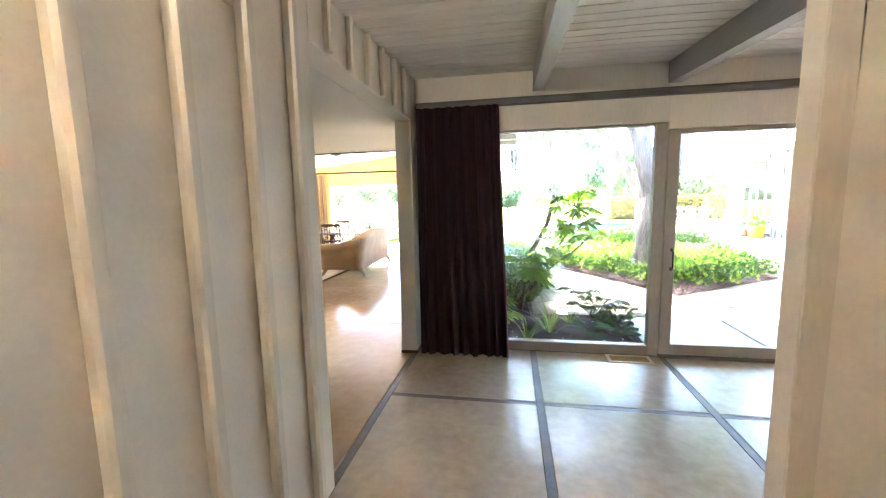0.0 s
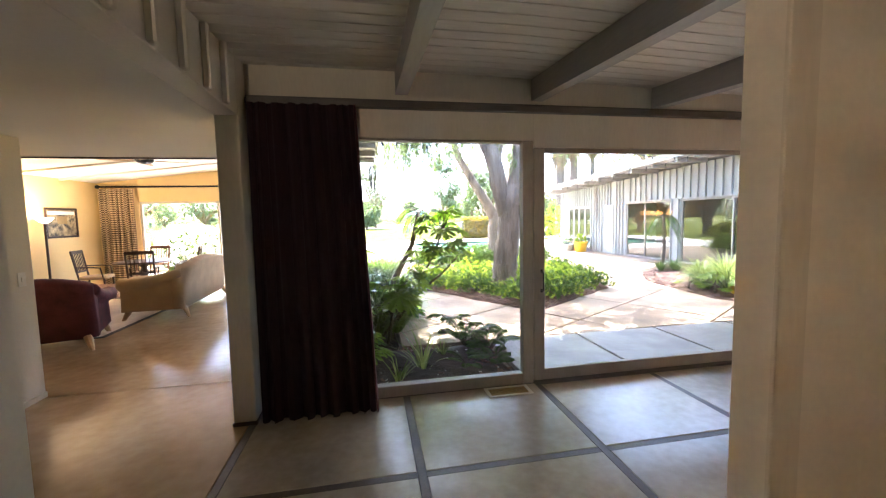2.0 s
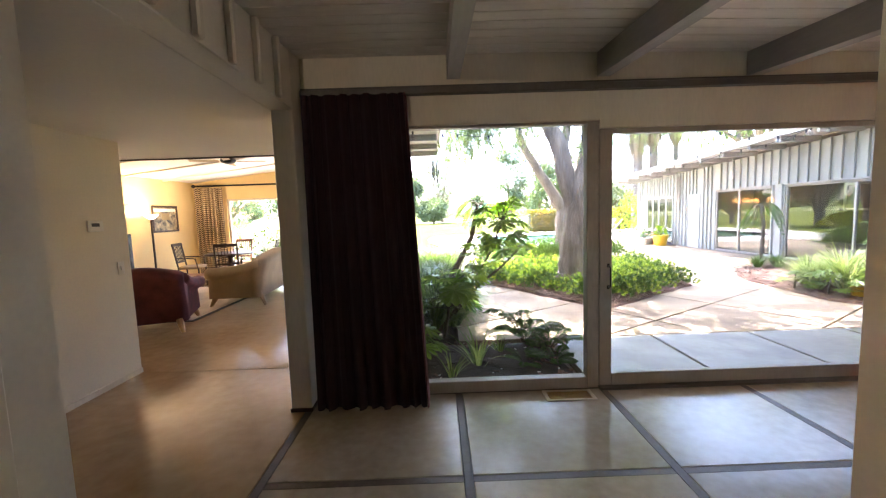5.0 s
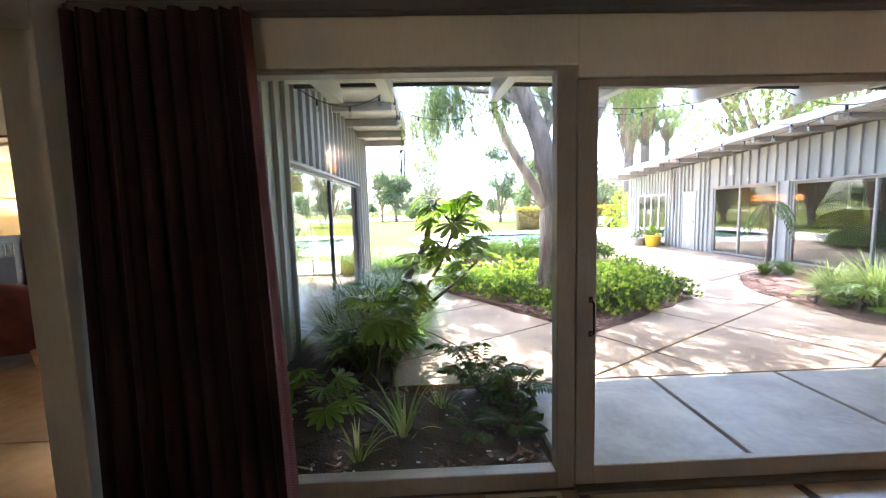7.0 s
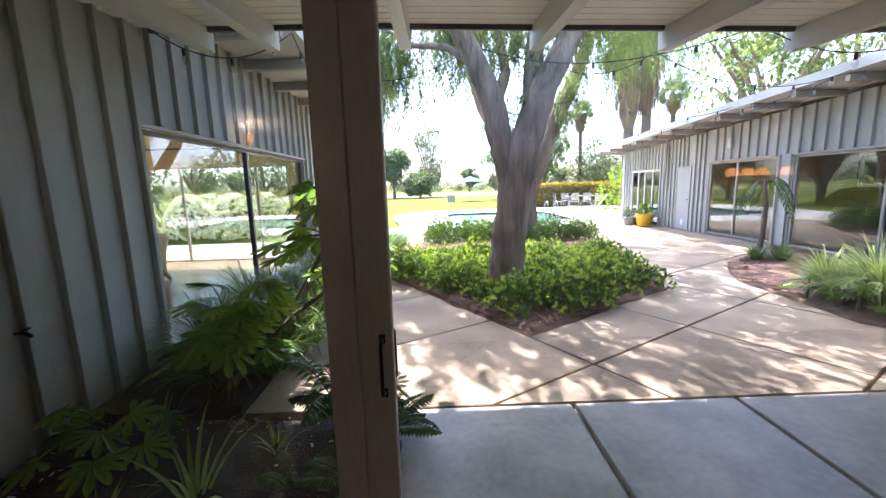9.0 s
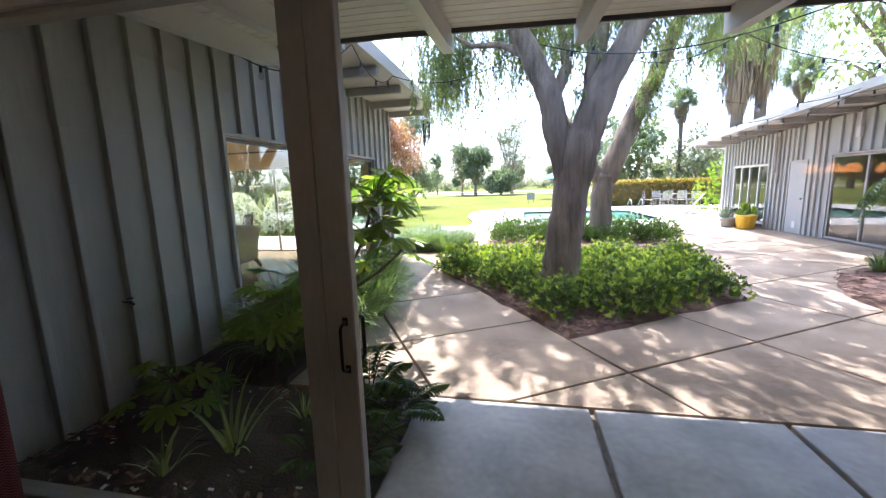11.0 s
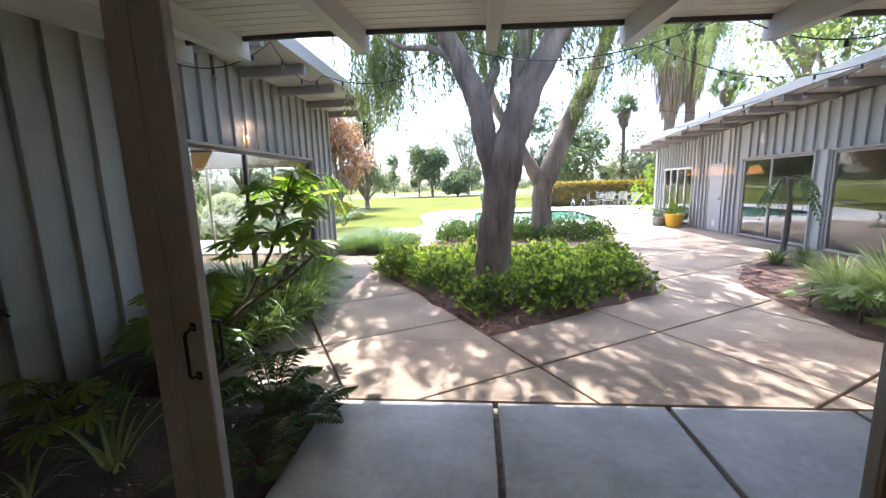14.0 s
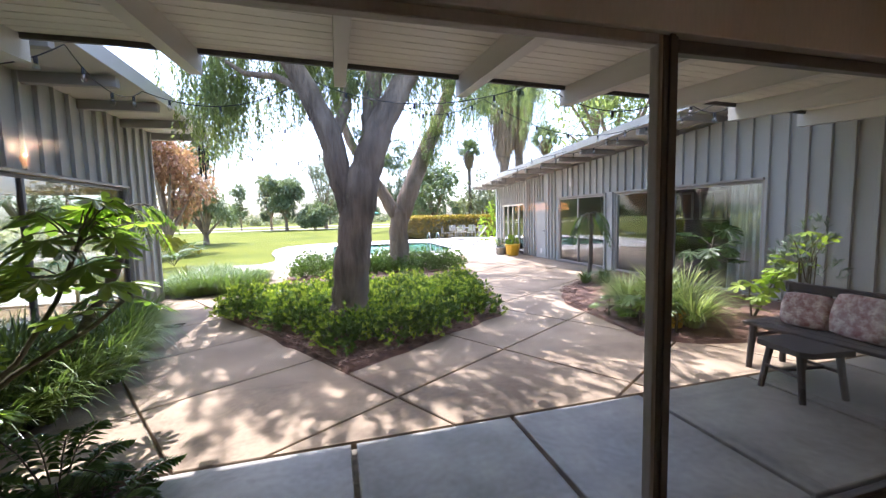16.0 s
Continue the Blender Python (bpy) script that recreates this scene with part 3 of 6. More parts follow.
def curtain_shape(x0, x1, xt0, xt1, z0, z1, y, pleats, amp, rng, along="x", lean=0.0):
    """A hanging pleated cloth, closed into a thin solid."""
    s = Shape()
    nx, nz = pleats * 8, 10
    ph = [rng.uniform(-0.5, 0.5)]
    for side in (0, 1):
        for j in range(nz + 1):
            w = j / nz
            for i in range(nx + 1):
                u = i / nx
                a = x0 + (x1 - x0) * u
                b = xt0 + (xt1 - xt0) * u
                px = a + (b - a) * w + 0.012 * math.sin(u * pleats * 12.566 + 1.3)
                u2 = u + 0.35 / pleats * math.sin(5.1 * u + 0.7) + 0.2 / pleats * math.sin(13 * u)
                py = y + lean * (1 - w) + amp * (0.65 + 0.35 * (1 - w)) * (math.sin(2 * math.pi * u2 * pleats) + 0.3 * math.sin(2 * math.pi * u2 * pleats * 0.5 + ph[0] * 4)) + 0.005 * side
                s.v.append((px, py, z0 + (z1 - z0) * w) if along == "x" else (py, px, z0 + (z1 - z0) * w))
    off = (nx + 1) * (nz + 1)
    for j in range(nz):
        for i in range(nx):
            a = j * (nx + 1) + i
            s.f.append((a, a + 1, a + nx + 2, a + nx + 1))
            s.f.append((off + a + nx + 1, off + a + nx + 2, off + a + 1, off + a))
    for j in range(nz):
        for i in (0, nx):
            a = j * (nx + 1) + i
            s.f.append((a, a + nx + 1, off + a + nx + 1, off + a))
    return s


RNG = random.Random(11)
cur = part("curtain", curtain_shape(-2.33, -1.47, -2.34, -1.565, 0.004, 2.425, -0.15, 9, 0.034, RNG, lean=-0.09), M_CURTAIN, smooth=True)
# end return of the curtain, its brighter red puts outside light into the colour
edge = Shape()
for side in (0, 1):
    for j in range(13):
        w = j / 12
        for i in range(5):
            yy = -0.285 + 0.03 * i + 0.092 * w
            edge.v.append((-1.452 - 0.098 * w + 0.010 * math.sin(1.9 * i + 2.2 * w) + 0.004 * side, yy, 0.008 + 2.412 * w))
for j in range(12):
    for i in range(4):
        q = j * 5 + i
        edge.f += [(q, q + 5, q + 6, q + 1), (65 + q, 65 + q + 1, 65 + q + 6, 65 + q + 5)]
    for q in (j * 5, j * 5 + 4):
        edge.f.append((q, q + 5, 70 + q, 65 + q))
part("lit_edge", edge, M_CURTAIN_EDGE, cur, "dotted red edge of the curtain, daylight put into its colour", True)
tagged(cur, "heavy maroon woven curtain drawn to the side", "curtain")

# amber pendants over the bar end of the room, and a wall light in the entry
pend = thing("pendant_lamp", "small amber glass pendant lamp, lit", "lamp", pose(2.81, -2.2, 1.52), "pendants in a row")
part("shade", Shape().lathe([(0.012, 0.07), (0.028, 0.065), (0.046, 0.04), (0.052, 0.0), (0.047, 0.0), (0.026, 0.058), (0.010, 0.062)], 20), M_AMBER, pend, "glowing amber glass shade", True)
part("cord", Shape().tube([(0, 0, 0.06), (0, 0, (soffit(-2.2) + fall(3.0)) - 1.52 - 0.03)], 0.004, 6), M_CORD, pend)
part("canopy", Shape().lathe([(0.05, (soffit(-2.2) + fall(3.0)) - 1.545), (0.05, (soffit(-2.2) + fall(3.0)) - 1.525), (0.01, (soffit(-2.2) + fall(3.0)) - 1.522)], 16), M_BRASS, pend)
for px in (2.95, 3.07, 3.28):
    copy_thing(pend, pose(px, -2.2, 1.52))
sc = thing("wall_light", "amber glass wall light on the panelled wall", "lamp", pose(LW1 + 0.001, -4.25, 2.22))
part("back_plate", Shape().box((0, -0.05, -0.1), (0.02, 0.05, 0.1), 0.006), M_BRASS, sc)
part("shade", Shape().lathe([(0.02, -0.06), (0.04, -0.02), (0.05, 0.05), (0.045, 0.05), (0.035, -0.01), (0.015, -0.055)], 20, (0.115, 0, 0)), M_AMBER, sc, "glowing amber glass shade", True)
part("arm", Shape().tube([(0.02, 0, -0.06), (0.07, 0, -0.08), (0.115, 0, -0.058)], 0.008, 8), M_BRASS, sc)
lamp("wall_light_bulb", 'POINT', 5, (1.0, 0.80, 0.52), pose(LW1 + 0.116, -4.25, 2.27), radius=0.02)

# ---------------------------------------------------------------- living room wing
LX0, LX1, LY0, LY1 = -7.8, -2.40, 1.75, 7.3
setting("floor_living", Shape().box((LX0, -5.5, -0.2), (-2.42, 0.66, 0.0), 0.003).box((LX0, 0.668, -0.2), (-2.42, LY1 + 0.15, 0.0), 0.003), M_FLOOR, "brown polished concrete floor")
setting("ceiling_passage", Shape().box((LX0, -5.5, 2.3), (LW0, LY0, 2.42), 0.004), M_FLATCEIL)
setting("trim_passage", Shape().box((LX0, LY0, 2.285), (LX1, LY0 + 0.03, 2.32), 0.003), M_DARKWOOD)
setting("wall_passage", Shape().box((-4.55, -5.5, 0), (-4.4, 0.7, 2.3), 0.006), M_WALLIN, "cream plastered wall along the passage")
setting("baseboard", Shape().box((-4.4, -5.5, 0), (-4.388, 0.7, 0.05), 0.003), M_TRIM)
setting("wall_living_back", Shape().box((LX0, 0.55, 0), (-4.551, 0.7, 2.3), 0.004), M_YELLOW)
setting("wall_passage_end", Shape().box((-4.4, -5.6, 0), (LW0, -5.5, 2.3), 0.004), M_WALLIN)
setting("wall_living_west", Shape().box((LX0 - 0.15, 0.5, 0), (LX0, LY1 + 0.15, 3.0), 0.004), M_YELLOW, "warm yellow plastered wall")


def slope(x):
    """Underside of the living room ceiling."""
    return 2.52 + 0.113 * (x - LX0)


lc = Shape().add([(LX0, LY0 + 0.03, slope(LX0)), (LX1, LY0 + 0.03, slope(LX1)), (LX1, LY1, slope(LX1)), (LX0, LY1, slope(LX0)),
                  (LX0, LY0 + 0.03, slope(LX0) + 0.06), (LX1, LY0 + 0.03, slope(LX1) + 0.06), (LX1, LY1, slope(LX1) + 0.06), (LX0, LY1, slope(LX0) + 0.06)],
                 [(3, 2, 1, 0), (4, 5, 6, 7), (0, 1, 5, 4), (1, 2, 6, 5), (2, 3, 7, 6), (3, 0, 4, 7)])
setting("ceiling_living", lc, M_FLATCEIL, "sloping cream ceiling")
for yb in (2.75, 3.9, 5.05, 6.2):
    bs = Shape().add([(LX0, yb - 0.04, slope(LX0) - 0.035), (LX1, yb - 0.04, slope(LX1) - 0.035), (LX1, yb + 0.04, slope(LX1) - 0.035), (LX0, yb + 0.04, slope(LX0) - 0.035),
                      (LX0, yb - 0.04, slope(LX0)), (LX1, yb - 0.04, slope(LX1)), (LX1, yb + 0.04, slope(LX1)), (LX0, yb + 0.04, slope(LX0))],
                     [(3, 2, 1, 0), (0, 1, 5, 4), (1, 2, 6, 5), (2, 3, 7, 6), (3, 0, 4, 7)])
    setting("beam_living", bs, M_FLATCEIL)
setting("wall_living_gable", Shape().box((LX0, LY0 - 0.02, 2.42), (LX1, LY0 + 0.028, 3.3), 0.003), M_YELLOW)
# far wall with the garden window
setting("wall_living_north", Shape().box((LX0, LY1, 0), (-6.95, LY1 + 0.15, 3.2), 0.004).box((-6.95, LY1, 2.08), (-2.9, LY1 + 0.15, 3.2), 0.004).box((-2.9, LY1, 0), (-2.42, LY1 + 0.15, 3.2), 0.004), M_YELLOW)
glazing("window_3", -6.95, -2.9, 0.02, 2.08, LY1 + 0.07, "x", 0.05, 0.06, M_TRIM, M_GLASS, (-5.2, -3.6), "wide garden window in a cream frame")


def siding_wall(name, x, out, y0, y1, z0, z1, step, start, label=""):
    """A boarded wall in the plane x, with battens on the side out (+1 or -1)."""
    z1 = z1 if callable(z1) else (lambda yy, zz=z1: zz)
    back = x - out * 0.14
    s = Shape().add([(back, y0, z0), (x, y0, z0), (x, y1, z0), (back, y1, z0), (back, y0, z1(y0)), (x, y0, z1(y0)), (x, y1, z1(y1)), (back, y1, z1(y1))],
                    [(3, 2, 1, 0), (4, 5, 6, 7), (0, 1, 5, 4), (1, 2, 6, 5), (2, 3, 7, 6), (3, 0, 4, 7)])
    w = setting(name, s, M_SIDING, label)
    k = start + step * math.ceil((y0 + 0.03 - start) / step)
    while k < y1 - 0.02:
        lo, hi = sorted((x, x + out * 0.05))
        part("batten", Shape().box((lo, k - 0.022, z0 + 0.005), (hi, k + 0.022, z1(k) - 0.005), 0.005), M_SIDING, w)
        k += step
    return w


WL = -2.26
siding_wall("wall_left_wing_near", WL, 1, 0.062, 2.28, -0.1, 3.2, 0.285, 0.51, "grey board and batten wall")
siding_wall("wall_left_wing_header", WL, 1, 2.28, 6.42, 2.11, 3.2, 0.285, 0.51, "grey board and batten header over glass")
siding_wall("wall_left_wing_end", WL, 1, 6.42, 7.5, -0.1, 3.2, 0.285, 0.51, "grey board and batten wall")
setting("trim_left_wing", Shape().box((WL - 0.02, 2.2, 2.075), (WL + 0.03, 6.46, 2.109), 0.004), M_FRAME)
glazing("window_4", 2.285, 6.415, 0.0, 2.075, WL - 0.07, "y", 0.045, 0.06, M_DARKFRAME, M_GLASSOUT, (4.25,), "tall courtyard glass of the living room")
setting("wall_living_inner_near", Shape().box((WL - 0.155, 0.06, 0), (WL - 0.142, 2.28, 3.1), 0.002), M_YELLOW)
# eave of the left wing with its rafters
setting("roof_left_wing", Shape().box((LX0 - 0.4, 1.5, 3.27), (-1.22, 7.62, 3.36), 0.006), M_ROOF)
setting("soffit_left_wing", Shape().box((WL, 2.5, 3.2), (-1.26, 7.6, 3.268), 0.003), M_BEAMLIGHT)
setting("fascia_left_wing", Shape().box((-1.255, 2.5, 3.19), (-1.215, 7.62, 3.38), 0.004), M_BEAMLIGHT)
for yb in (3.15, 4.25, 5.33, 6.43, 7.52):
    setting("rafter_left", Shape().box((WL + 0.002, yb - 0.045, 3.07), (-1.3, yb + 0.045, 3.199), 0.006), M_BEAM, "grey rafter under the eave")
tap = thing("garden_tap", "small dark hose tap on the board wall", "tap", pose(WL + 0.001, 1.03, 0.72))
part("pipe", Shape().tube([(0, 0, 0), (0.07, 0, 0), (0.10, 0, -0.02)], 0.011, 8), M_BLACK, tap, smooth=True)
part("handle", Shape().lathe([(0.004, 0.02), (0.025, 0.025), (0.025, 0.032), (0.004, 0.036)], 10, (0.07, 0, 0)), M_BLACK, tap)

chime = thing("wind_chime", "dark metal wind chime hanging from the eave", "wind chime", pose(-1.36, 7.38, 3.19))
part("cord", Shape().tube([(0, 0, 0), (0, 0, -0.24)], 0.004, 6), M_CORD, chime)
part("top_ring", Shape().lathe([(0.02, -0.235), (0.09, -0.235), (0.09, -0.255), (0.02, -0.255)], 18), M_DARKWOOD, chime)
for k in range(6):
    a = k * math.pi / 3
    part("chime_tube", Shape().tube([(0.075 * math.cos(a), 0.075 * math.sin(a), -0.27), (0.075 * math.cos(a), 0.075 * math.sin(a), -0.62 - 0.05 * k)], 0.014, 8), M_BLACK, chime)
part("clapper", Shape().tube([(0, 0, -0.25), (0, 0, -0.55)], 0.002, 5).lathe([(0.005, -0.57), (0.035, -0.56), (0.035, -0.545), (0.005, -0.54)], 14), M_DARKWOOD, chime)
setting("pavement_terrace", Shape().box((-9.0, 7.46, -0.12), (-2.3, 10.6, -0.02), 0.006), M_DECK, "pale terrace outside the garden window")

# living room furniture


def loft(s, rings):
    """Skins a run of closed loops that have the same count, with end caps."""
    k, n = len(s.v), len(rings[0])
    for ring in rings:
        s.v += [tuple(p) for p in ring]
    for i in range(len(rings) - 1):
        for j in range(n):
            a, b = k + i * n + j, k + i * n + (j + 1) % n
            s.f.append((a, b, b + n, a + n))
    s.f.append(tuple(k + j for j in reversed(range(n))))
    s.f.append(tuple(k + (len(rings) - 1) * n + j for j in range(n)))
    return s


def camel_back(w, d, top, rise):
    """A padded back whose top line swells in the middle."""
    rings = []
    for i in range(17):
        x = -w + 2 * w * i / 16
        z = top + rise * math.cos(math.pi * x / (2 * w)) ** 1.3 if abs(x) < w else top
        e = 0.025 if i in (0, 16) else 0.0
        y0, y1 = -d - 0.02 + e, -d + 0.20 - e
        rings.append([(x, y0 + 0.05, 0.15), (x, y1, 0.15), (x, y1, z - 0.12), (x, y1 - 0.05, z - 0.03 - e), (x, y1 - 0.11, z - e), (x, y0 - 0.03, z - 0.01 - e), (x, y0 - 0.075, z - 0.05), (x, y0 - 0.05, z - 0.14), (x, y0 + 0.01, z - 0.35)])
    return loft(Shape(), rings)


def scroll_arm(sx, w, d, front, back):
    """A rolled arm whose top line sweeps up to the back."""
    rings = []
    for i in range(11):
        u = i / 10
        y = d + 0.03 - u * (2 * d)
        t = front + (back - front) * u ** 2.2
        r = 0.10 - 0.025 * u
        loop = [(w - 0.16, 0.15), (w - 0.02, 0.15), (w - 0.03, t - 0.22)]
        loop += [(w - 0.02 + r * math.cos(a), t - r + r * math.sin(a)) for a in (-1.5, -0.9, -0.3, 0.3, 0.9, 1.5, 2.1, 2.7)]
        loop += [(w - 0.15, t - 0.2)]
        rings.append([(sx * x, y, z) for x, z in (loop if sx > 0 else loop[::-1])])
    return loft(Shape(), rings)


def upholstered(name, label, category, m, w, d, top, rise, front, cloth, seats, leg):
    a = thing(name, label, category, m)
    part("seat_base", Shape().cushion((-w + 0.06, -d + 0.05, 0.15), (w - 0.06, d, 0.38), 0.08), cloth, a, smooth=True)
    wide = (2 * w - 0.32) / seats
    for k in range(seats):
        x0 = -w + 0.16 + k * wide
        part("seat_cushion", Shape().cushion((x0, -d + 0.2, 0.36), (x0 + wide - 0.01, d + 0.04, 0.50), 0.3), cloth, a, smooth=True)
    part("backrest", camel_back(w, d, top, rise), cloth, a, smooth=True)
    for sx in (-1, 1):
        part("arm", scroll_arm(sx, w, d, front, top - 0.01), cloth, a, smooth=True)
        for sy in (-1, 1):
            part("leg", Shape().tube([(sx * (w - 0.10), sy * (d - 0.05), 0.17), (sx * (w - 0.07), sy * (d + 0.0), 0.07), (sx * (w - 0.05), sy * (d + 0.03), 0.0)], [0.05, 0.035, 0.022], 8), M_LEGWOOD, a, leg)
    return a


upholstered("armchair", "burgundy upholstered armchair with rolled arms", "armchair", pose(-5.47, 2.37, 0, 0, 0, 21), 0.50, 0.46, 0.84, 0.08, 0.66, M_BURGUNDY, 1, "honey wood leg")
upholstered("sofa", "beige camel-backed sofa with rolled arms on wooden legs", "sofa", pose(-4.96, 4.63, 0.0, 0, 0, 93), 1.08, 0.44, 0.84, 0.11, 0.69, M_BEIGE, 2, "tapered wooden leg")
rug = thing("rug", "pale rug with a dark border under the seats", "rug", pose(-6.15, 4.2, 0))
part("field", Shape().box((-1.0, -1.5, 0), (1.0, 1.5, 0.012), 0.004), M_RUG, rug)
for lo, hi in (((-1.06, -1.56, 0), (-1.0, 1.56, 0.011)), ((1.0, -1.56, 0), (1.06, 1.56, 0.011)), ((-1.0, -1.56, 0), (1.0, -1.5, 0.011)), ((-1.0, 1.5, 0), (1.0, 1.56, 0.011))):
    part("border", Shape().box(lo, hi, 0.003), M_RUGEDGE, rug)
ct = thing("coffee_table", "low reddish wooden table with curved legs", "table", pose(-6.25, 4.2, 0.0125))
part("tabletop", Shape().box((-0.35, -0.6, 0.40), (0.35, 0.6, 0.44), 0.012), M_REDWOOD, ct)
for sx in (-1, 1):
    for sy in (-1, 1):
        part("leg", Shape().tube([(sx * 0.28, sy * 0.52, 0.40), (sx * 0.34, sy * 0.57, 0.28), (sx * 0.28, sy * 0.52, 0.12), (sx * 0.34, sy * 0.58, 0.0)], [0.03, 0.03, 0.02, 0.018], 8), M_DARKWOOD, ct, smooth=True)
tb = thing("round_table", "dark round wooden pedestal table", "table", pose(-6.35, 6.15, 0))
part("tabletop", Shape().lathe([(0.02, 0.70), (0.5, 0.705), (0.53, 0.72), (0.53, 0.74), (0.5, 0.75), (0.02, 0.752)], 32), M_DARKWOOD, tb)
part("pedestal", Shape().lathe([(0.12, 0.05), (0.07, 0.12), (0.06, 0.35), (0.09, 0.5), (0.05, 0.6), (0.14, 0.70)], 16), M_DARKWOOD, tb, smooth=True)
for k in range(4):
    a = k * math.pi / 2 + 0.6
    part("foot", Shape().tube([(0.08 * math.cos(a), 0.08 * math.sin(a), 0.12), (0.25 * math.cos(a), 0.25 * math.sin(a), 0.07), (0.38 * math.cos(a), 0.38 * math.sin(a), 0.02)], [0.035, 0.03, 0.02], 8), M_DARKWOOD, tb)


def side_chair(m, wood):
    c = thing("dining_chair", "wooden armchair with a slatted back at the round table", "chair", m, "chairs round the table")
    part("seat", Shape().cushion((-0.23, -0.22, 0.41), (0.23, 0.23, 0.48), 0.25), M_BEIGE, c, "padded beige seat", True)
    for sx in (-1, 1):
        part("back_post", Shape().tube([(sx * 0.21, -0.22, 0.0), (sx * 0.21, -0.22, 0.45), (sx * 0.22, -0.31, 1.0)], 0.018, 8), wood, c)
        part("leg", Shape().tube([(sx * 0.21, 0.2, 0.43), (sx * 0.21, 0.21, 0.0)], [0.02, 0.014], 8), wood, c)
        part("arm", Shape().tube([(sx * 0.22, -0.25, 0.68), (sx * 0.25, 0.02, 0.67), (sx * 0.24, 0.16, 0.65), (sx * 0.215, 0.19, 0.44)], 0.014, 8), wood, c)
    part("top_rail", Shape().box((-0.23, -0.325, 0.95), (0.23, -0.295, 1.02), 0.01), wood, c)
    part("lower_rail", Shape().box((-0.21, -0.255, 0.56), (0.21, -0.235, 0.60), 0.006), wood, c)
    for i in range(6):
        x = -0.15 + i * 0.06
        part("back_slat", Shape().tube([(x, -0.245, 0.58), (x, -0.308, 0.97)], 0.008, 6), wood, c)
    return c


for k, (dx, dy, rz, wd) in enumerate(((-0.85, -0.1, -80, M_DARKWOOD), (-0.15, 0.62, 170, M_REDWOOD), (0.72, 0.25, 105, M_DARKWOOD), (0.35, -0.72, 20, M_DARKWOOD))):
    side_chair(pose(-6.35 + dx, 6.15 + dy, 0, 0, 0, rz), wd)
fl = thing("floor_lamp", "torchiere floor lamp, lit, with a pale glass bowl", "lamp", pose(-7.45, 5.2, 0))
part("base", Shape().lathe([(0.15, 0), (0.15, 0.02), (0.03, 0.04)], 20), M_BRASS, fl)
part("pole", Shape().tube([(0, 0, 0.03), (0, 0, 1.6)], 0.02, 10), M_DARKWOOD, fl)
part("bowl", Shape().lathe([(0.025, 1.59), (0.07, 1.615), (0.14, 1.69), (0.132, 1.695), (0.065, 1.63), (0.025, 1.605)], 24), M_GLOW, fl, "glowing glass bowl", True)
lamp("floor_lamp_bulb", 'POINT', 5.5, (1.0, 0.74, 0.42), pose(-7.45, 5.2, 1.70), radius=0.03)
pic = thing("picture", "framed dark painting of a room", "picture", pose(LX0 + 0.001, 6.12, 1.6))
for lo, hi in (((0, -0.43, -0.31), (0.03, -0.39, 0.31)), ((0, 0.39, -0.31), (0.03, 0.43, 0.31)), ((0, -0.39, -0.31), (0.03, 0.39, -0.27)), ((0, -0.39, 0.27), (0.03, 0.39, 0.31))):
    part("frame", Shape().box(lo, hi, 0.006), M_DARKWOOD, pic)
part("canvas", Shape().box((0, -0.39, -0.27), (0.012, 0.39, 0.27), 0.002), M_PICTURE, pic)
part("mat_strip", Shape().box((0.0125, -0.36, 0.17), (0.015, 0.36, 0.24), 0.0005), M_WHITE, pic)
part("painted_window", Shape().box((0.0125, -0.12, -0.02), (0.015, 0.14, 0.14), 0.0005), M_BRASS, pic)
fp = thing("fireplace", "black glazed fireplace surround in the yellow wall", "fireplace", pose(LX0 + 0.001, 4.35, 0))
part("surround", Shape().box((0, -0.65, 0), (0.05, 0.65, 1.30), 0.008), M_SOOT, fp)
part("screen", Shape().box((0.05, -0.5, 0.05), (0.09, 0.35, 0.95), 0.01), M_BLACK, fp)
for i in range(7):
    part("bar", Shape().tube([(0.10, -0.45 + i * 0.13, 0.98), (0.10, -0.45 + i * 0.13, 1.16)], 0.012, 6), M_STEEL, fp)
part("side_bar", Shape().box((0.05, 0.5, 0.02), (0.08, 0.54, 1.2), 0.005), M_SOOT, fp)
ac = thing("air_grille", "long pale metal air grille on the wall", "vent", pose(LX0 + 0.001, 4.6, 1.83))
part("housing", Shape().box((0, -0.5, -0.07), (0.06, 0.5, 0.07), 0.008), M_WHITE, ac)
part("end_cap", Shape().box((0.0, 0.3, -0.072), (0.064, 0.33, 0.072), 0.004), M_BLACK, ac)
lcur = part("curtain", curtain_shape(-7.72, -6.98, -7.72, -6.98, 0.02, 2.38, 7.17, 8, 0.05, RNG), M_CHECK, smooth=True)
tagged(lcur, "brown and cream checked curtain beside the garden window", "curtain")
rod = thing("curtain_rod", "dark iron curtain rod with round finials", "curtain rail", pose(0, 7.17, 2.43))
part("rod", Shape().tube([(-7.68, 0, 0), (-2.6, 0, 0)], 0.022, 10), M_BLACK, rod)
part("finial", Shape().lathe([(0.005, -0.045), (0.035, -0.03), (0.05, 0), (0.035, 0.03), (0.005, 0.045)], 14, (-7.715, 0, 0)), M_BLACK, rod, smooth=True)
for bx in (-7.5, -5.0, -2.7):
    part("bracket", Shape().box((bx - 0.012, 0, -0.012), (bx + 0.012, 0.128, 0.012), 0.003), M_BLACK, rod)
fan = thing("ceiling_fan", "dark ceiling fan with four pale blades at rest", "fan", pose(-5.35, 4.5, slope(-5.35)))
part("stem", Shape().tube([(0, 0, 0), (0, 0, -0.10)], 0.018, 8), M_BLACK, fan)
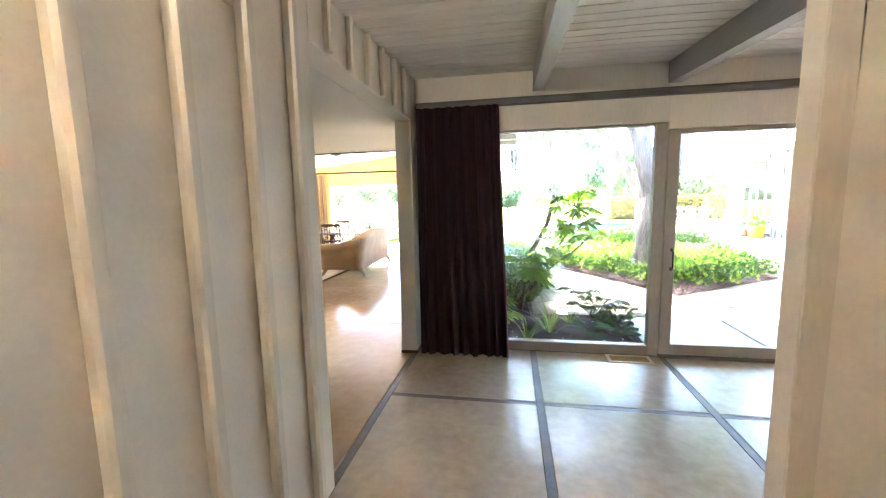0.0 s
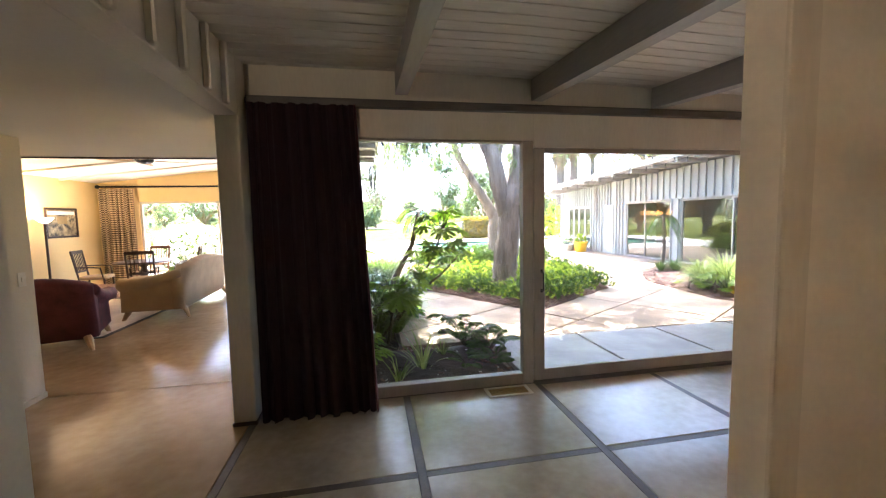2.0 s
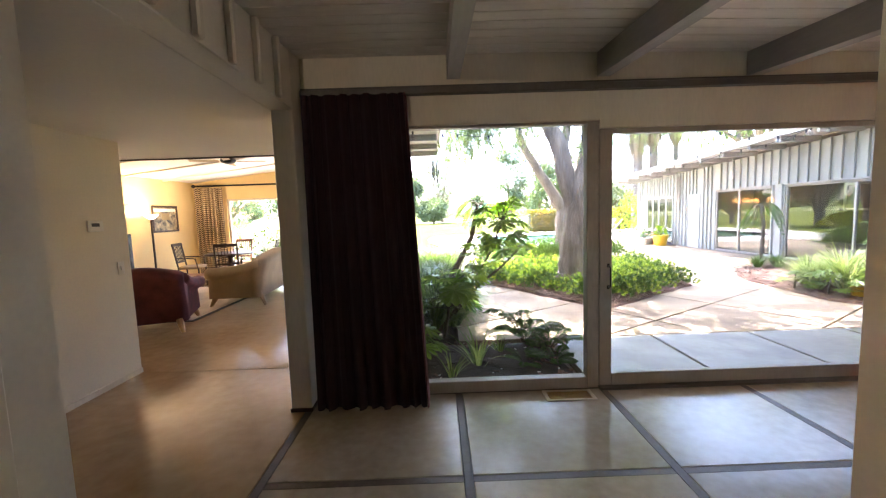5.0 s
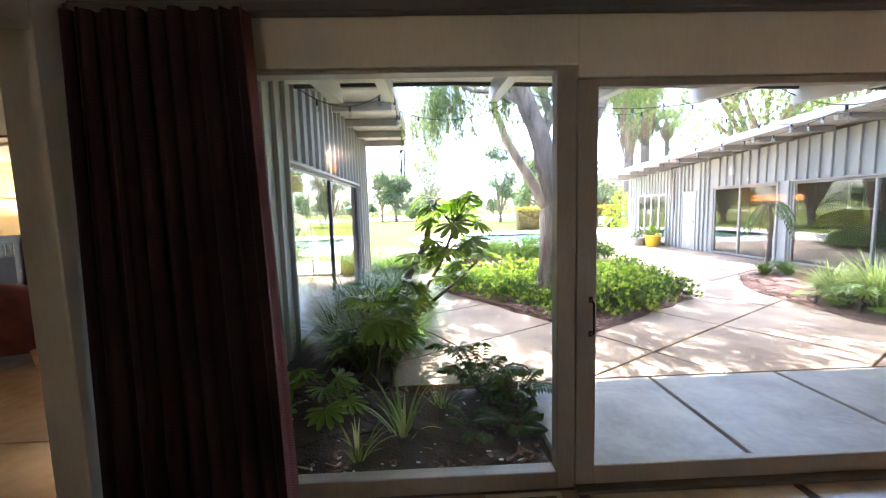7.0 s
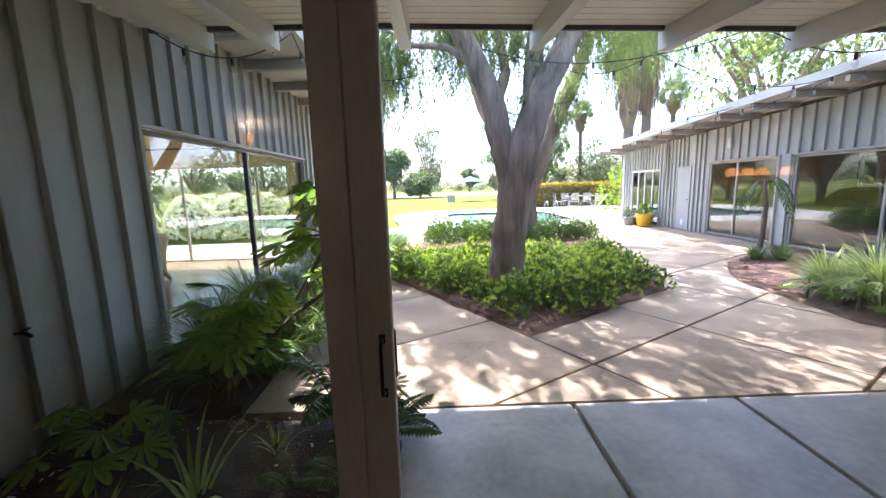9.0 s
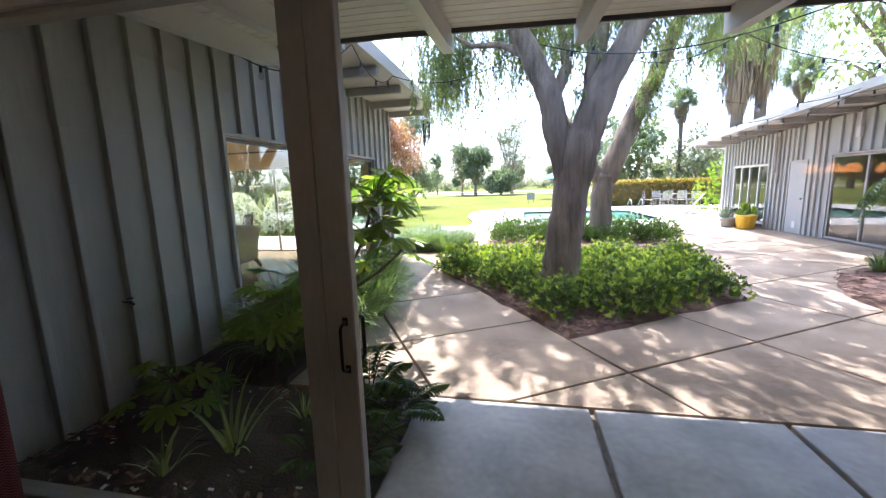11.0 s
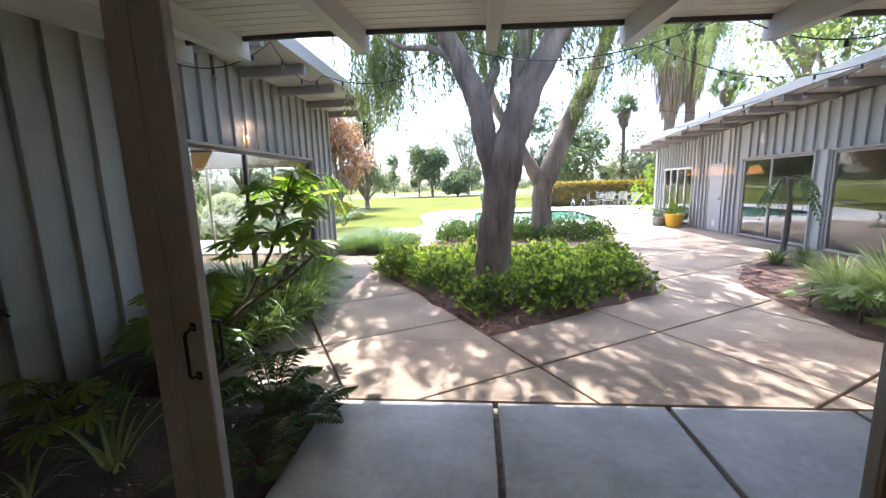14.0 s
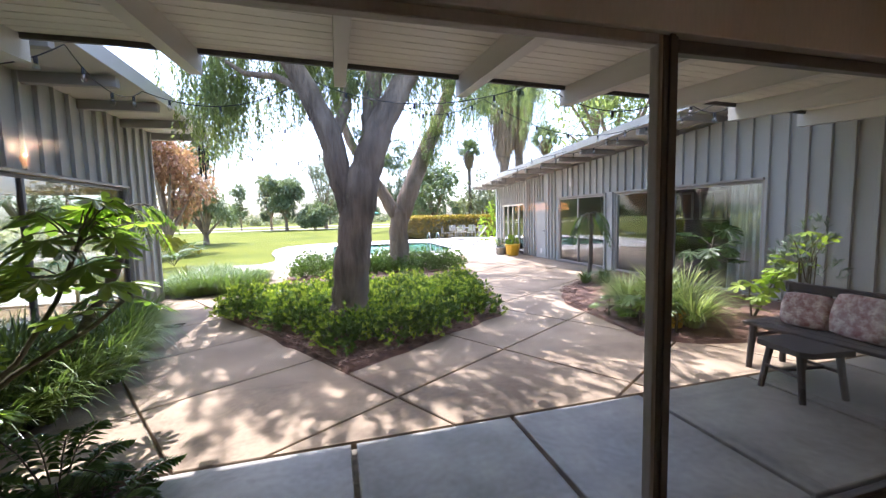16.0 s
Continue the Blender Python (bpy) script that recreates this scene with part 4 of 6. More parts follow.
part("motor", Shape().lathe([(0.02, -0.08), (0.13, -0.09), (0.14, -0.13), (0.12, -0.17), (0.06, -0.19), (0.02, -0.20)], 20), M_BLACK, fan, smooth=True)
for k in range(4):
    mk = pose(0, 0, -0.14, 0, 0, 90 * k + 20)
    part("blade", Shape().box((0.16, -0.06, -0.004), (0.66, 0.06, 0.004), 0.003, mk @ pose(0, 0, 0, 10, 0, 0)), M_BEIGE, fan)
ths = thing("thermostat", "small white thermostat on the passage wall", "thermostat", pose(-4.399, 0.33, 1.5))
part("case", Shape().box((0, -0.075, -0.05), (0.025, 0.075, 0.05), 0.008), M_WHITE, ths)
part("display", Shape().box((0.025, -0.05, -0.005), (0.027, 0.03, 0.025), 0.001), M_BLACK, ths)
lsw = thing("light_switch", "white light switch on the passage wall", "switch", pose(-4.399, 0.57, 1.09))
part("plate", Shape().box((0, -0.038, -0.06), (0.007, 0.038, 0.06), 0.003), M_WHITE, lsw)
part("lever", Shape().box((0.007, -0.012, -0.02), (0.016, 0.012, 0.02), 0.003), M_WHITE, lsw)

# ---------------------------------------------------------------- right wing
WR = 7.77


def rtop(yy):
    return 3.06 - 0.042 * (yy - 3.5)


siding_wall("wall_right_wing_near", WR, -1, 0.062, 3.46, -0.1, rtop, 0.267, 0.206, "grey board and batten wall")
siding_wall("wall_right_wing_header", WR, -1, 3.46, 9.52, 1.99, rtop, 0.267, 0.206, "grey board and batten header over glass")
siding_wall("wall_right_wing_pier", WR, -1, 6.97, 7.36, -0.1, 1.988, 0.28, 0.03, "")
siding_wall("wall_right_wing_middle", WR, -1, 9.52, 10.25, -0.1, rtop, 0.19, 0.2, "grey board and batten wall")
siding_wall("wall_right_wing_over_door", WR, -1, 10.25, 10.95, 1.90, rtop, 0.19, 0.2)
siding_wall("wall_right_wing_mid_far", WR, -1, 10.95, 11.85, -0.1, rtop, 0.19, 0.2, "grey board and batten wall")
siding_wall("wall_right_wing_over_window", WR, -1, 11.85, 13.8, 1.88, rtop, 0.19, 0.2)
siding_wall("wall_right_wing_far", WR, -1, 13.8, 14.4, -0.1, rtop, 0.19, 0.2, "grey board and batten wall")
setting("trim_right_wing", Shape().box((WR - 0.05, 3.46, 1.95), (WR - 0.002, 6.97, 1.989), 0.004).box((WR - 0.05, 7.36, 1.95), (WR - 0.002, 9.52, 1.989), 0.004), M_FRAME)
glazing("window_5", 3.47, 6.965, 0.02, 1.949, WR + 0.05, "y", 0.05, 0.06, M_FRAME, M_GLASSOUT, (5.25,), "wide courtyard glass of the right wing")
glazing("window_6", 7.365, 9.515, 0.02, 1.949, WR + 0.05, "y", 0.05, 0.06, M_FRAME, M_GLASSOUT, (8.55,), "courtyard glass of the right wing")
glazing("window_7", 11.86, 13.79, 0.1, 1.879, WR + 0.05, "y", 0.06, 0.07, M_TRIM, M_GLASSOUT, (12.35, 12.85, 13.3), "row of narrow panes in a pale frame")
sd = tagged(new("door_2"), "grey painted flush side door", "door", kind="structure")
part("leaf", Shape().box((WR - 0.01, 10.29, 0.0), (WR + 0.04, 10.91, 1.86), 0.004), M_SIDING, sd)
for y0, y1, z0, z1 in ((10.25, 10.29, 0, 1.9), (10.91, 10.95, 0, 1.9), (10.29, 10.91, 1.86, 1.9)):
    part("door_frame", Shape().box((WR - 0.03, y0, z0), (WR + 0.05, y1, z1), 0.004), M_SIDING, sd)
part("handle", Shape().tube([(WR - 0.01, 10.36, 0.92), (WR - 0.06, 10.36, 0.92)], [0.02, 0.025], 10), M_STEEL, sd)
part("cat_flap", Shape().box((WR - 0.018, 10.5, 0.15), (WR - 0.011, 10.62, 0.32), 0.003), M_WHITE, sd)
# floor and back wall carry the unlit room's shade in their dark colour
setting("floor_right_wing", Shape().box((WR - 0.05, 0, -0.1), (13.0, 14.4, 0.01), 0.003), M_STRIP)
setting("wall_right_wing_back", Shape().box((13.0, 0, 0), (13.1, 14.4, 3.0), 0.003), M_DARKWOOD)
for y0 in (8.25, 9.45):
    glazing("window_8" if y0 < 9 else "window_9", y0, y0 + 0.95, 1.15, 2.1, 12.96, "y", 0.07, 0.05, M_TRIM, M_GLASSOUT, (y0 + 0.475,), "small wood-framed window before the shade-coloured back wall")
setting("wall_right_wing_side", Shape().box((WR, -0.1, 0), (13.1, 0.0, 3.0), 0.003).box((WR, 14.401, 0), (13.1, 14.5, 3.0), 0.003), M_SIDING)


def sloped_slab(x0, x1, y0, y1, f, lo, hi):
    return Shape().add([(x0, y0, f(y0) + lo), (x1, y0, f(y0) + lo), (x1, y1, f(y1) + lo), (x0, y1, f(y1) + lo),
                        (x0, y0, f(y0) + hi), (x1, y0, f(y0) + hi), (x1, y1, f(y1) + hi), (x0, y1, f(y1) + hi)],
                       [(3, 2, 1, 0), (4, 5, 6, 7), (0, 1, 5, 4), (1, 2, 6, 5), (2, 3, 7, 6), (3, 0, 4, 7)])


def etop(yy):
    return 3.17 - 0.045 * (yy - 3.5)


setting("roof_right_wing", sloped_slab(6.72, 13.3, 2.5, 14.65, etop, 0.045, 0.13), M_ROOF)
setting("ceiling_right_wing", sloped_slab(WR + 0.01, 13.0, 0.0, 14.4, etop, -0.02, 0.02), M_FLATCEIL)
setting("soffit_right_wing", sloped_slab(6.76, WR + 0.005, 2.5, 14.6, etop, 0.0, 0.043), M_BEAMLIGHT)
setting("fascia_right_wing", sloped_slab(6.70, 6.755, 2.5, 14.65, etop, -0.01, 0.15), M_BEAMLIGHT)
for i in range(13):
    yb = 3.3 + 0.93 * i
    setting("rafter_right", Shape().box((6.8, yb - 0.04, etop(yb) - 0.125), (WR - 0.002, yb + 0.04, etop(yb) - 0.003), 0.006), M_BEAM, "grey rafter under the eave")
rcur = part("curtain", curtain_shape(3.53, 4.15, 3.53, 4.1, 0.03, 1.94, WR + 0.14, 6, 0.04, RNG, "y"), M_SHEER, smooth=True)
tagged(rcur, "grey-white curtain gathered behind the glass", "curtain")
jb = thing("junction_box", "small pale box on the board wall", "box", pose(WR - 0.045, 8.75, 2.42))
part("case", Shape().box((-0.05, -0.06, -0.14), (0.003, 0.06, 0.08), 0.006), M_BEAMLIGHT, jb)
part("conduit", Shape().tube([(-0.02, 0, 0.08), (-0.02, 0, 0.36)], 0.012, 6), M_BEAMLIGHT, jb)
dp = thing("downpipe", "grey pipe bundle on the board wall", "pipe", pose(WR - 0.06, 11.35, 0))
for k in range(2):
    part("pipe", Shape().tube([(0, k * 0.12, 1.3 + 0.3 * k), (0, k * 0.12, 2.6)], 0.03, 8), M_FRAME, dp)

# ---------------------------------------------------------------- courtyard ground
setting("ground", Shape().box((-900, -900, -0.6), (900, 900, -0.14), 0.01), M_LAWN, "sunlit lawn of a golf course")
setting("patio_base", Shape().box((WL, 0.06, -0.2), (WR - 0.002, 12.6, -0.07), 0.003), M_JOINT)
# lawn beside the deck, at deck level
setting("lawn", Shape().box((-120, 7.6, -0.138), (120, 400, -0.10), 0.003), M_LAWN)

POOL = (0.85, 15.0, 6.1, 20.4)
bm = bmesh.new()
outline = []
for x, y in ((-3.0, 9.2), (-2.6, 11.4), (-1.6, 12.7), (-1.15, 13.8), (-1.35, 15.5), (-1.8, 17.5), (-2.0, 19.8), (-1.7, 21.8), (-0.4, 23.4), (2.0, 24.0), (14.5, 24.6), (14.5, 14.5), (7.75, 14.45), (7.75, 12.62), (-2.2, 12.62), (-2.2, 9.2)):
    outline.append(bm.verts.new((x, y, -0.004)))
ring = []
px0, py0, px1, py1 = POOL
for cx, cy, a0 in ((px1 - 0.8, py1 - 0.8, 0), (px0 + 0.8, py1 - 0.8, 90), (px0 + 0.8, py0 + 0.8, 180), (px1 - 0.8, py0 + 0.8, 270)):
    for k in range(6):
        a = radians(a0 + 18 * k)
        ring.append((cx + 0.8 * math.cos(a), cy + 0.8 * math.sin(a)))
hole = [bm.verts.new((x, y, -0.004)) for x, y in ring]
es = [bm.edges.new((v[i], v[(i + 1) % len(v)])) for v in (outline, hole) for i in range(len(v))]
bmesh.ops.triangle_fill(bm, edges=es, use_beauty=True)
bmesh.ops.recalc_face_normals(bm, faces=bm.faces[:])
if bm.faces[:] and sum(f.normal.z for f in bm.faces) < 0:
    bmesh.ops.reverse_faces(bm, faces=bm.faces[:])
me = bpy.data.meshes.new("pool_deck")
bm.to_mesh(me)
bm.free()
me.materials.append(M_DECK)
tagged(new("pavement_pool_deck", me), "pale concrete pool deck in full sun", kind="structure")
deck = bpy.data.objects["pavement_pool_deck"]
deck.modifiers.new("thick", 'SOLIDIFY').thickness = 0.05
cop, basin = Shape(), Shape()
nr = len(ring)
ctr = Vector(((px0 + px1) / 2, (py0 + py1) / 2))
for i in range(nr):
    a, b = Vector(ring[i]), Vector(ring[(i + 1) % nr])
    ao, bo = a + (a - ctr).normalized() * 0.3, b + (b - ctr).normalized() * 0.3
    cop.add([(*a, 0.0), (*b, 0.0), (*bo, 0.0), (*ao, 0.0), (*a, 0.012), (*b, 0.012), (*bo, 0.012), (*ao, 0.012)],
            [(4, 5, 6, 7), (0, 1, 5, 4), (2, 3, 7, 6), (1, 2, 6, 5), (3, 0, 4, 7)])
    basin.add([(*a, 0.0), (*b, 0.0), (*b, -1.2), (*a, -1.2)], [(0, 1, 2, 3), (3, 2, 1, 0)])
setting("pool_coping", cop, M_COPING)
setting("pool_wall", basin, M_TILEPOOL)
wsh = Shape()
wsh.v = [(x, y, -0.07) for x, y in ring]
wsh.f = [tuple(range(nr))]
setting("water", wsh, WATER, "turquoise swimming pool water")


def clip(poly, a, b, c):
    """Keep the part of a polygon where a*x + b*y >= c."""
    res = []
    for i, p in enumerate(poly):
        q = poly[(i + 1) % len(poly)]
        dp_, dq = a * p[0] + b * p[1] - c, a * q[0] + b * q[1] - c
        if dp_ >= 0:
            res.append(p)
        if dp_ * dq < 0:
            k = dp_ / (dp_ - dq)
            res.append((p[0] + (q[0] - p[0]) * k, p[1] + (q[1] - p[1]) * k))
    return res


def blob(points, rng, rough=0.05, step=0.25):
    """A closed outline with a slightly uneven edge."""
    res = []
    for i, p in enumerate(points):
        q = points[(i + 1) % len(points)]
        d = math.hypot(q[0] - p[0], q[1] - p[1])
        n = max(1, int(d / step))
        for k in range(n):
            u = k / n
            res.append((p[0] + (q[0] - p[0]) * u + rng.uniform(-rough, rough), p[1] + (q[1] - p[1]) * u + rng.uniform(-rough, rough)))
    return res


def inside(x, y, poly):
    hit = False
    for i, p in enumerate(poly):
        q = poly[i - 1]
        if (p[1] > y) != (q[1] > y) and x < (q[0] - p[0]) * (y - p[1]) / (q[1] - p[1]) + p[0]:
            hit = not hit
    return hit


def bed(name, poly, material, label, z=0.03, lip=-0.05):
    s = Shape()
    cx, cy = sum(p[0] for p in poly) / len(poly), sum(p[1] for p in poly) / len(poly)
    n = len(poly)
    rings = ((1.0, lip), (0.97, z), (0.6, z + 0.05), (0.25, z + 0.07))
    for f, zz in rings:
        s.v += [(cx + (x - cx) * f, cy + (y - cy) * f, zz + 0.012 * math.sin(5 * x + 7 * y)) for x, y in poly]
    for r in range(len(rings) - 1):
        s.f += [(r * n + i, r * n + (i + 1) % n, (r + 1) * n + (i + 1) % n, (r + 1) * n + i) for i in range(n)]
    s.f.append(tuple((len(rings) - 1) * n + i for i in range(n)))
    return setting(name, s, material, label)


BED_TREE = [(1.13, 2.40), (3.45, 3.95), (3.85, 5.2), (4.45, 8.7), (3.7, 10.2), (1.5, 10.4), (-0.2, 9.2), (-0.45, 7.2), (-0.8, 5.5)]
BED_RIGHT = [(5.0, 5.05), (4.62, 4.3), (4.55, 3.4), (4.5, 2.5), (4.85, 2.02), (5.5, 1.86), (7.72, 1.8), (7.72, 6.7), (6.4, 6.2), (5.45, 5.6)]
BED_LEFT = [(-2.24, 1.3), (-1.15, 1.3), (-1.2, 2.1), (-1.25, 3.3), (-1.4, 4.2), (-1.7, 4.8), (-2.24, 5.0)]
bed("soil_tree_bed", blob(BED_TREE, RNG, 0.03), M_MULCH, "reddish bark mulch round the tree")
bed("soil_right_bed", blob(BED_RIGHT, RNG, 0.025), M_MULCH, "reddish bark mulch bed")
bed("soil_left_bed", blob(BED_LEFT, RNG, 0.015), M_SOIL, "dark soil bed along the wall", 0.02)
bed("soil_front_bed", blob([(-2.24, 0.08), (-0.07, 0.08), (-0.06, 1.26), (-2.24, 1.29)], RNG, 0.006), M_SOIL, "dark soil bed below the glass", -0.035, -0.07)

# bark chips scattered on the beds
chips = Shape()
for poly, n, zz in ((BED_TREE, 1100, 0.045), ([(1.13, 2.5), (2.6, 3.4), (1.6, 3.6), (0.6, 4.3), (-0.2, 5.4), (-0.7, 5.4), (0.3, 3.8)], 1300, 0.045), (BED_RIGHT, 1100, 0.045), ([(-2.2, 0.1), (-0.1, 0.1), (-0.1, 1.25), (-2.2, 1.25)], 420, -0.02)):
    xs, ys = [p[0] for p in poly], [p[1] for p in poly]
    k = 0
    while k < n:
        x, y = RNG.uniform(min(xs), max(xs)), RNG.uniform(min(ys), max(ys))
        if not inside(x, y, poly):
            continue
        k += 1
        l, w = RNG.uniform(0.012, 0.04), RNG.uniform(0.005, 0.014)
        chips.box((-l, -w, -0.004), (l, w, 0.004), 0.002, pose(x, y, zz + RNG.uniform(0, 0.03), RNG.uniform(-25, 25), RNG.uniform(-25, 25), RNG.uniform(0, 360)))
tagged(part("bark_chips", chips, M_CHIP), "loose bark chips on the planting beds", "mulch", kind="stuff")
pale = Shape()
for _ in range(80):
    l = RNG.uniform(0.008, 0.02)
    pale.box((-l, -l * 0.5, -0.002), (l, l * 0.5, 0.002), 0.001, pose(RNG.uniform(-2.1, -0.2), RNG.uniform(0.12, 1.2), RNG.uniform(0.0, 0.03), RNG.uniform(-30, 30), RNG.uniform(-30, 30), RNG.uniform(0, 360)))
tagged(part("fallen_leaves", pale, M_SLING), "small pale fallen leaves on dark soil", "leaves", kind="stuff")

# ---------------------------------------------------------------- plants


def leaf(s, p, d, up, l, w, fold=0.25):
    """A pointed leaf from p along d, slightly folded and bent."""
    d = d.normalized()
    side = d.cross(up)
    side = side.normalized() if side.length > 1e-4 else d.orthogonal().normalized()
    n = side.cross(d)
    mid = p + d * l * 0.45 + n * l * 0.06
    tip = p + d * l - n * l * 0.10
    k = len(s.v)
    s.v += [tuple(p), tuple(mid + side * w * 0.5 + n * w * fold), tuple(tip), tuple(mid - side * w * 0.5 + n * w * fold), tuple(mid)]
    s.f += [(k, k + 1, k + 4), (k + 1, k + 2, k + 4), (k + 2, k + 3, k + 4), (k + 3, k, k + 4)]


def rvec(rng, up=0.0):
    while True:
        v = Vector((rng.uniform(-1, 1), rng.uniform(-1, 1), rng.uniform(-1, 1)))
        if 0.1 < v.length < 1:
            v.normalize()
            v.z += up
            return v.normalized()


def shrub_mesh(seed, r=0.40, h=0.37, n=640, l=0.080, w=0.036, rosette=5, shell=(0.72, 1.06), tips=None):
    """Leaf rosettes spread over an uneven mound; the outermost ones go to tips when that is given."""
    rng = random.Random(seed)
    s = Shape()
    for _ in range(n // rosette):
        a, e = rng.uniform(0, 6.283), math.acos(rng.uniform(0.0, 1.0))
        k = rng.uniform(*shell)
        lump = 1 + 0.18 * math.sin(3 * a + seed) + 0.12 * math.sin(5 * a + 2 * seed)
        rise = 1 + 0.22 * math.sin(4 * a + 3 * e + seed)
        c = Vector((r * k * lump * math.sin(e) * math.cos(a), r * k * lump * math.sin(e) * math.sin(a), 0.06 + h * k * rise * math.cos(e)))
        out = Vector((c.x, c.y, c.z * 0.8 + 0.12)).normalized()
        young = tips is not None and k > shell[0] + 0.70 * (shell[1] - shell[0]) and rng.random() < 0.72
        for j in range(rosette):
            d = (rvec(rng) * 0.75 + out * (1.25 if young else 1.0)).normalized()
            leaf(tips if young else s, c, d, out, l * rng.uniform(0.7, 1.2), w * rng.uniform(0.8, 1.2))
    return s


def stems(seed, r, h, n=7):
    rng = random.Random(seed)
    s = Shape()
    for _ in range(n):
        a = rng.uniform(0, 6.283)
        s.tube([(0, 0, -0.03), (0.4 * r * math.cos(a), 0.4 * r * math.sin(a), h * 0.5), (0.8 * r * math.cos(a), 0.8 * r * math.sin(a), h * 0.8)], [0.008, 0.006, 0.003], 5)
    return s


def plant(name, label, category, crown, leaf_m, stem, m, group="", stem_name="stem", smooth=False):
    t = thing(name, label, category, m, group)
    if stem is not None:
        part(stem_name, stem, M_STEM, t, smooth=True)
    part("foliage", crown, leaf_m, t)
    return t


# low shrubs of the tree bed, and a darker clump behind them
def bed_shrub(seed, px, py, label, r, h, n, group, fresh=True):
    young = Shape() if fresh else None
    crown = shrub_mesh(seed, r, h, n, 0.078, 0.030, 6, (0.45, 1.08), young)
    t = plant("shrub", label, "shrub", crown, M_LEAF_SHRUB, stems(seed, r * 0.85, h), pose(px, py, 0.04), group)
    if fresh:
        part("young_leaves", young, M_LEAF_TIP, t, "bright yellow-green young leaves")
    return t


SH = random.Random(5)
placed = []


def spread(protos, poly, gap, limit, lo, hi):
    """Copies of the first shrubs, kept apart from one another and from the trunks."""
    xs, ys = [p[0] for p in poly], [p[1] for p in poly]
    for _ in range(limit):
        x, y = SH.uniform(min(xs), max(xs)), SH.uniform(min(ys), max(ys))
        if not inside(x, y, poly) or math.hypot(x - 1.2, y - 4.3) < 0.44 or math.hypot(x - 2.75, y - 9.4) < 0.5:
            continue
        if placed and min(math.hypot(x - a, y - b) for a, b in placed) < gap:
            continue
        placed.append((x, y))
        k = SH.uniform(lo, hi)
        c = copy_thing(SH.choice(protos), pose(x, y, 0.04, 0, 0, SH.uniform(0, 360)))
        c.scale = (k, k, k * SH.uniform(0.8, 1.15))


FRONT = ((1, 1.15, 3.2), (2, 1.75, 3.25), (3, 2.35, 3.7), (4, 0.55, 4.1))
placed += [(x, y) for _, x, y in FRONT]
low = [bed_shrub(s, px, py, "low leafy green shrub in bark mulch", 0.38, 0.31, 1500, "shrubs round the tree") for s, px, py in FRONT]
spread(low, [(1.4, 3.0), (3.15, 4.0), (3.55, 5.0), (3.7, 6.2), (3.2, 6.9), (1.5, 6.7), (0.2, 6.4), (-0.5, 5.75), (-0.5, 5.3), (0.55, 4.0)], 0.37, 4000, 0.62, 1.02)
placed += [(0.5, 9.2), (3.4, 8.9)]
tall = [bed_shrub(s, px, py, "rounded dark green shrub behind the tree", 0.46, 0.46, 1900, "shrubs behind the tree", False) for s, px, py in ((5, 0.5, 9.2), (6, 3.4, 8.9))]
spread(tall, [(0.2, 8.7), (3.9, 8.4), (4.2, 9.4), (3.4, 10.0), (1.6, 10.1), (0.3, 9.7)], 0.5, 1200, 0.8, 1.1)


def blades(seed, n, length, width, spread=0.9, droop=0.9, base=0.09):
    """A tuft of arching strap leaves."""
    rng = random.Random(seed)
    s = Shape()
    for _ in range(n):
        a, l = rng.uniform(0, 6.283), length * rng.uniform(0.6, 1.15)
        out = Vector((math.cos(a), math.sin(a), 0))
        side = Vector((-math.sin(a), math.cos(a), 0))
        lean, drop = rng.uniform(0.15, spread), rng.uniform(0.3, droop)
        p = out * rng.uniform(0, base)
        k = len(s.v)
        seg = 6
        ang = math.pi / 2 - lean * 0.6
        for i in range(seg + 1):
            u = i / seg
            w = width * (1 - u ** 2.2) * 0.5 + 0.0008
            s.v += [tuple(p - side * w), tuple(p + side * w)]
            p = p + (out * math.cos(ang) + Vector((0, 0, 1)) * math.sin(ang)) * (l / seg)
            ang -= drop * 2.4 / seg * (0.5 + u)
        s.f += [(k + 2 * i, k + 2 * i + 1, k + 2 * i + 3, k + 2 * i + 2) for i in range(seg)]
    return s


tuft = [plant("grass_clump", "arching strap-leaved grass clump in the bed", "plant", blades(s, 260, 0.74, 0.017, 1.1, 1.25), M_LEAF_STRAP, None, pose(px, py, 0.03), "strap-leaved clumps")
        for s, px, py in ((21, -1.40, 2.2), (22, -1.15, 2.7))]
pale_tuft = plant("grass_clump", "pale striped strap-leaved clump in bark mulch", "plant", blades(23, 300, 0.86, 0.020, 1.1, 1.15), M_LEAF_PALE, None, pose(5.15, 2.85, 0.03), "strap-leaved clumps")
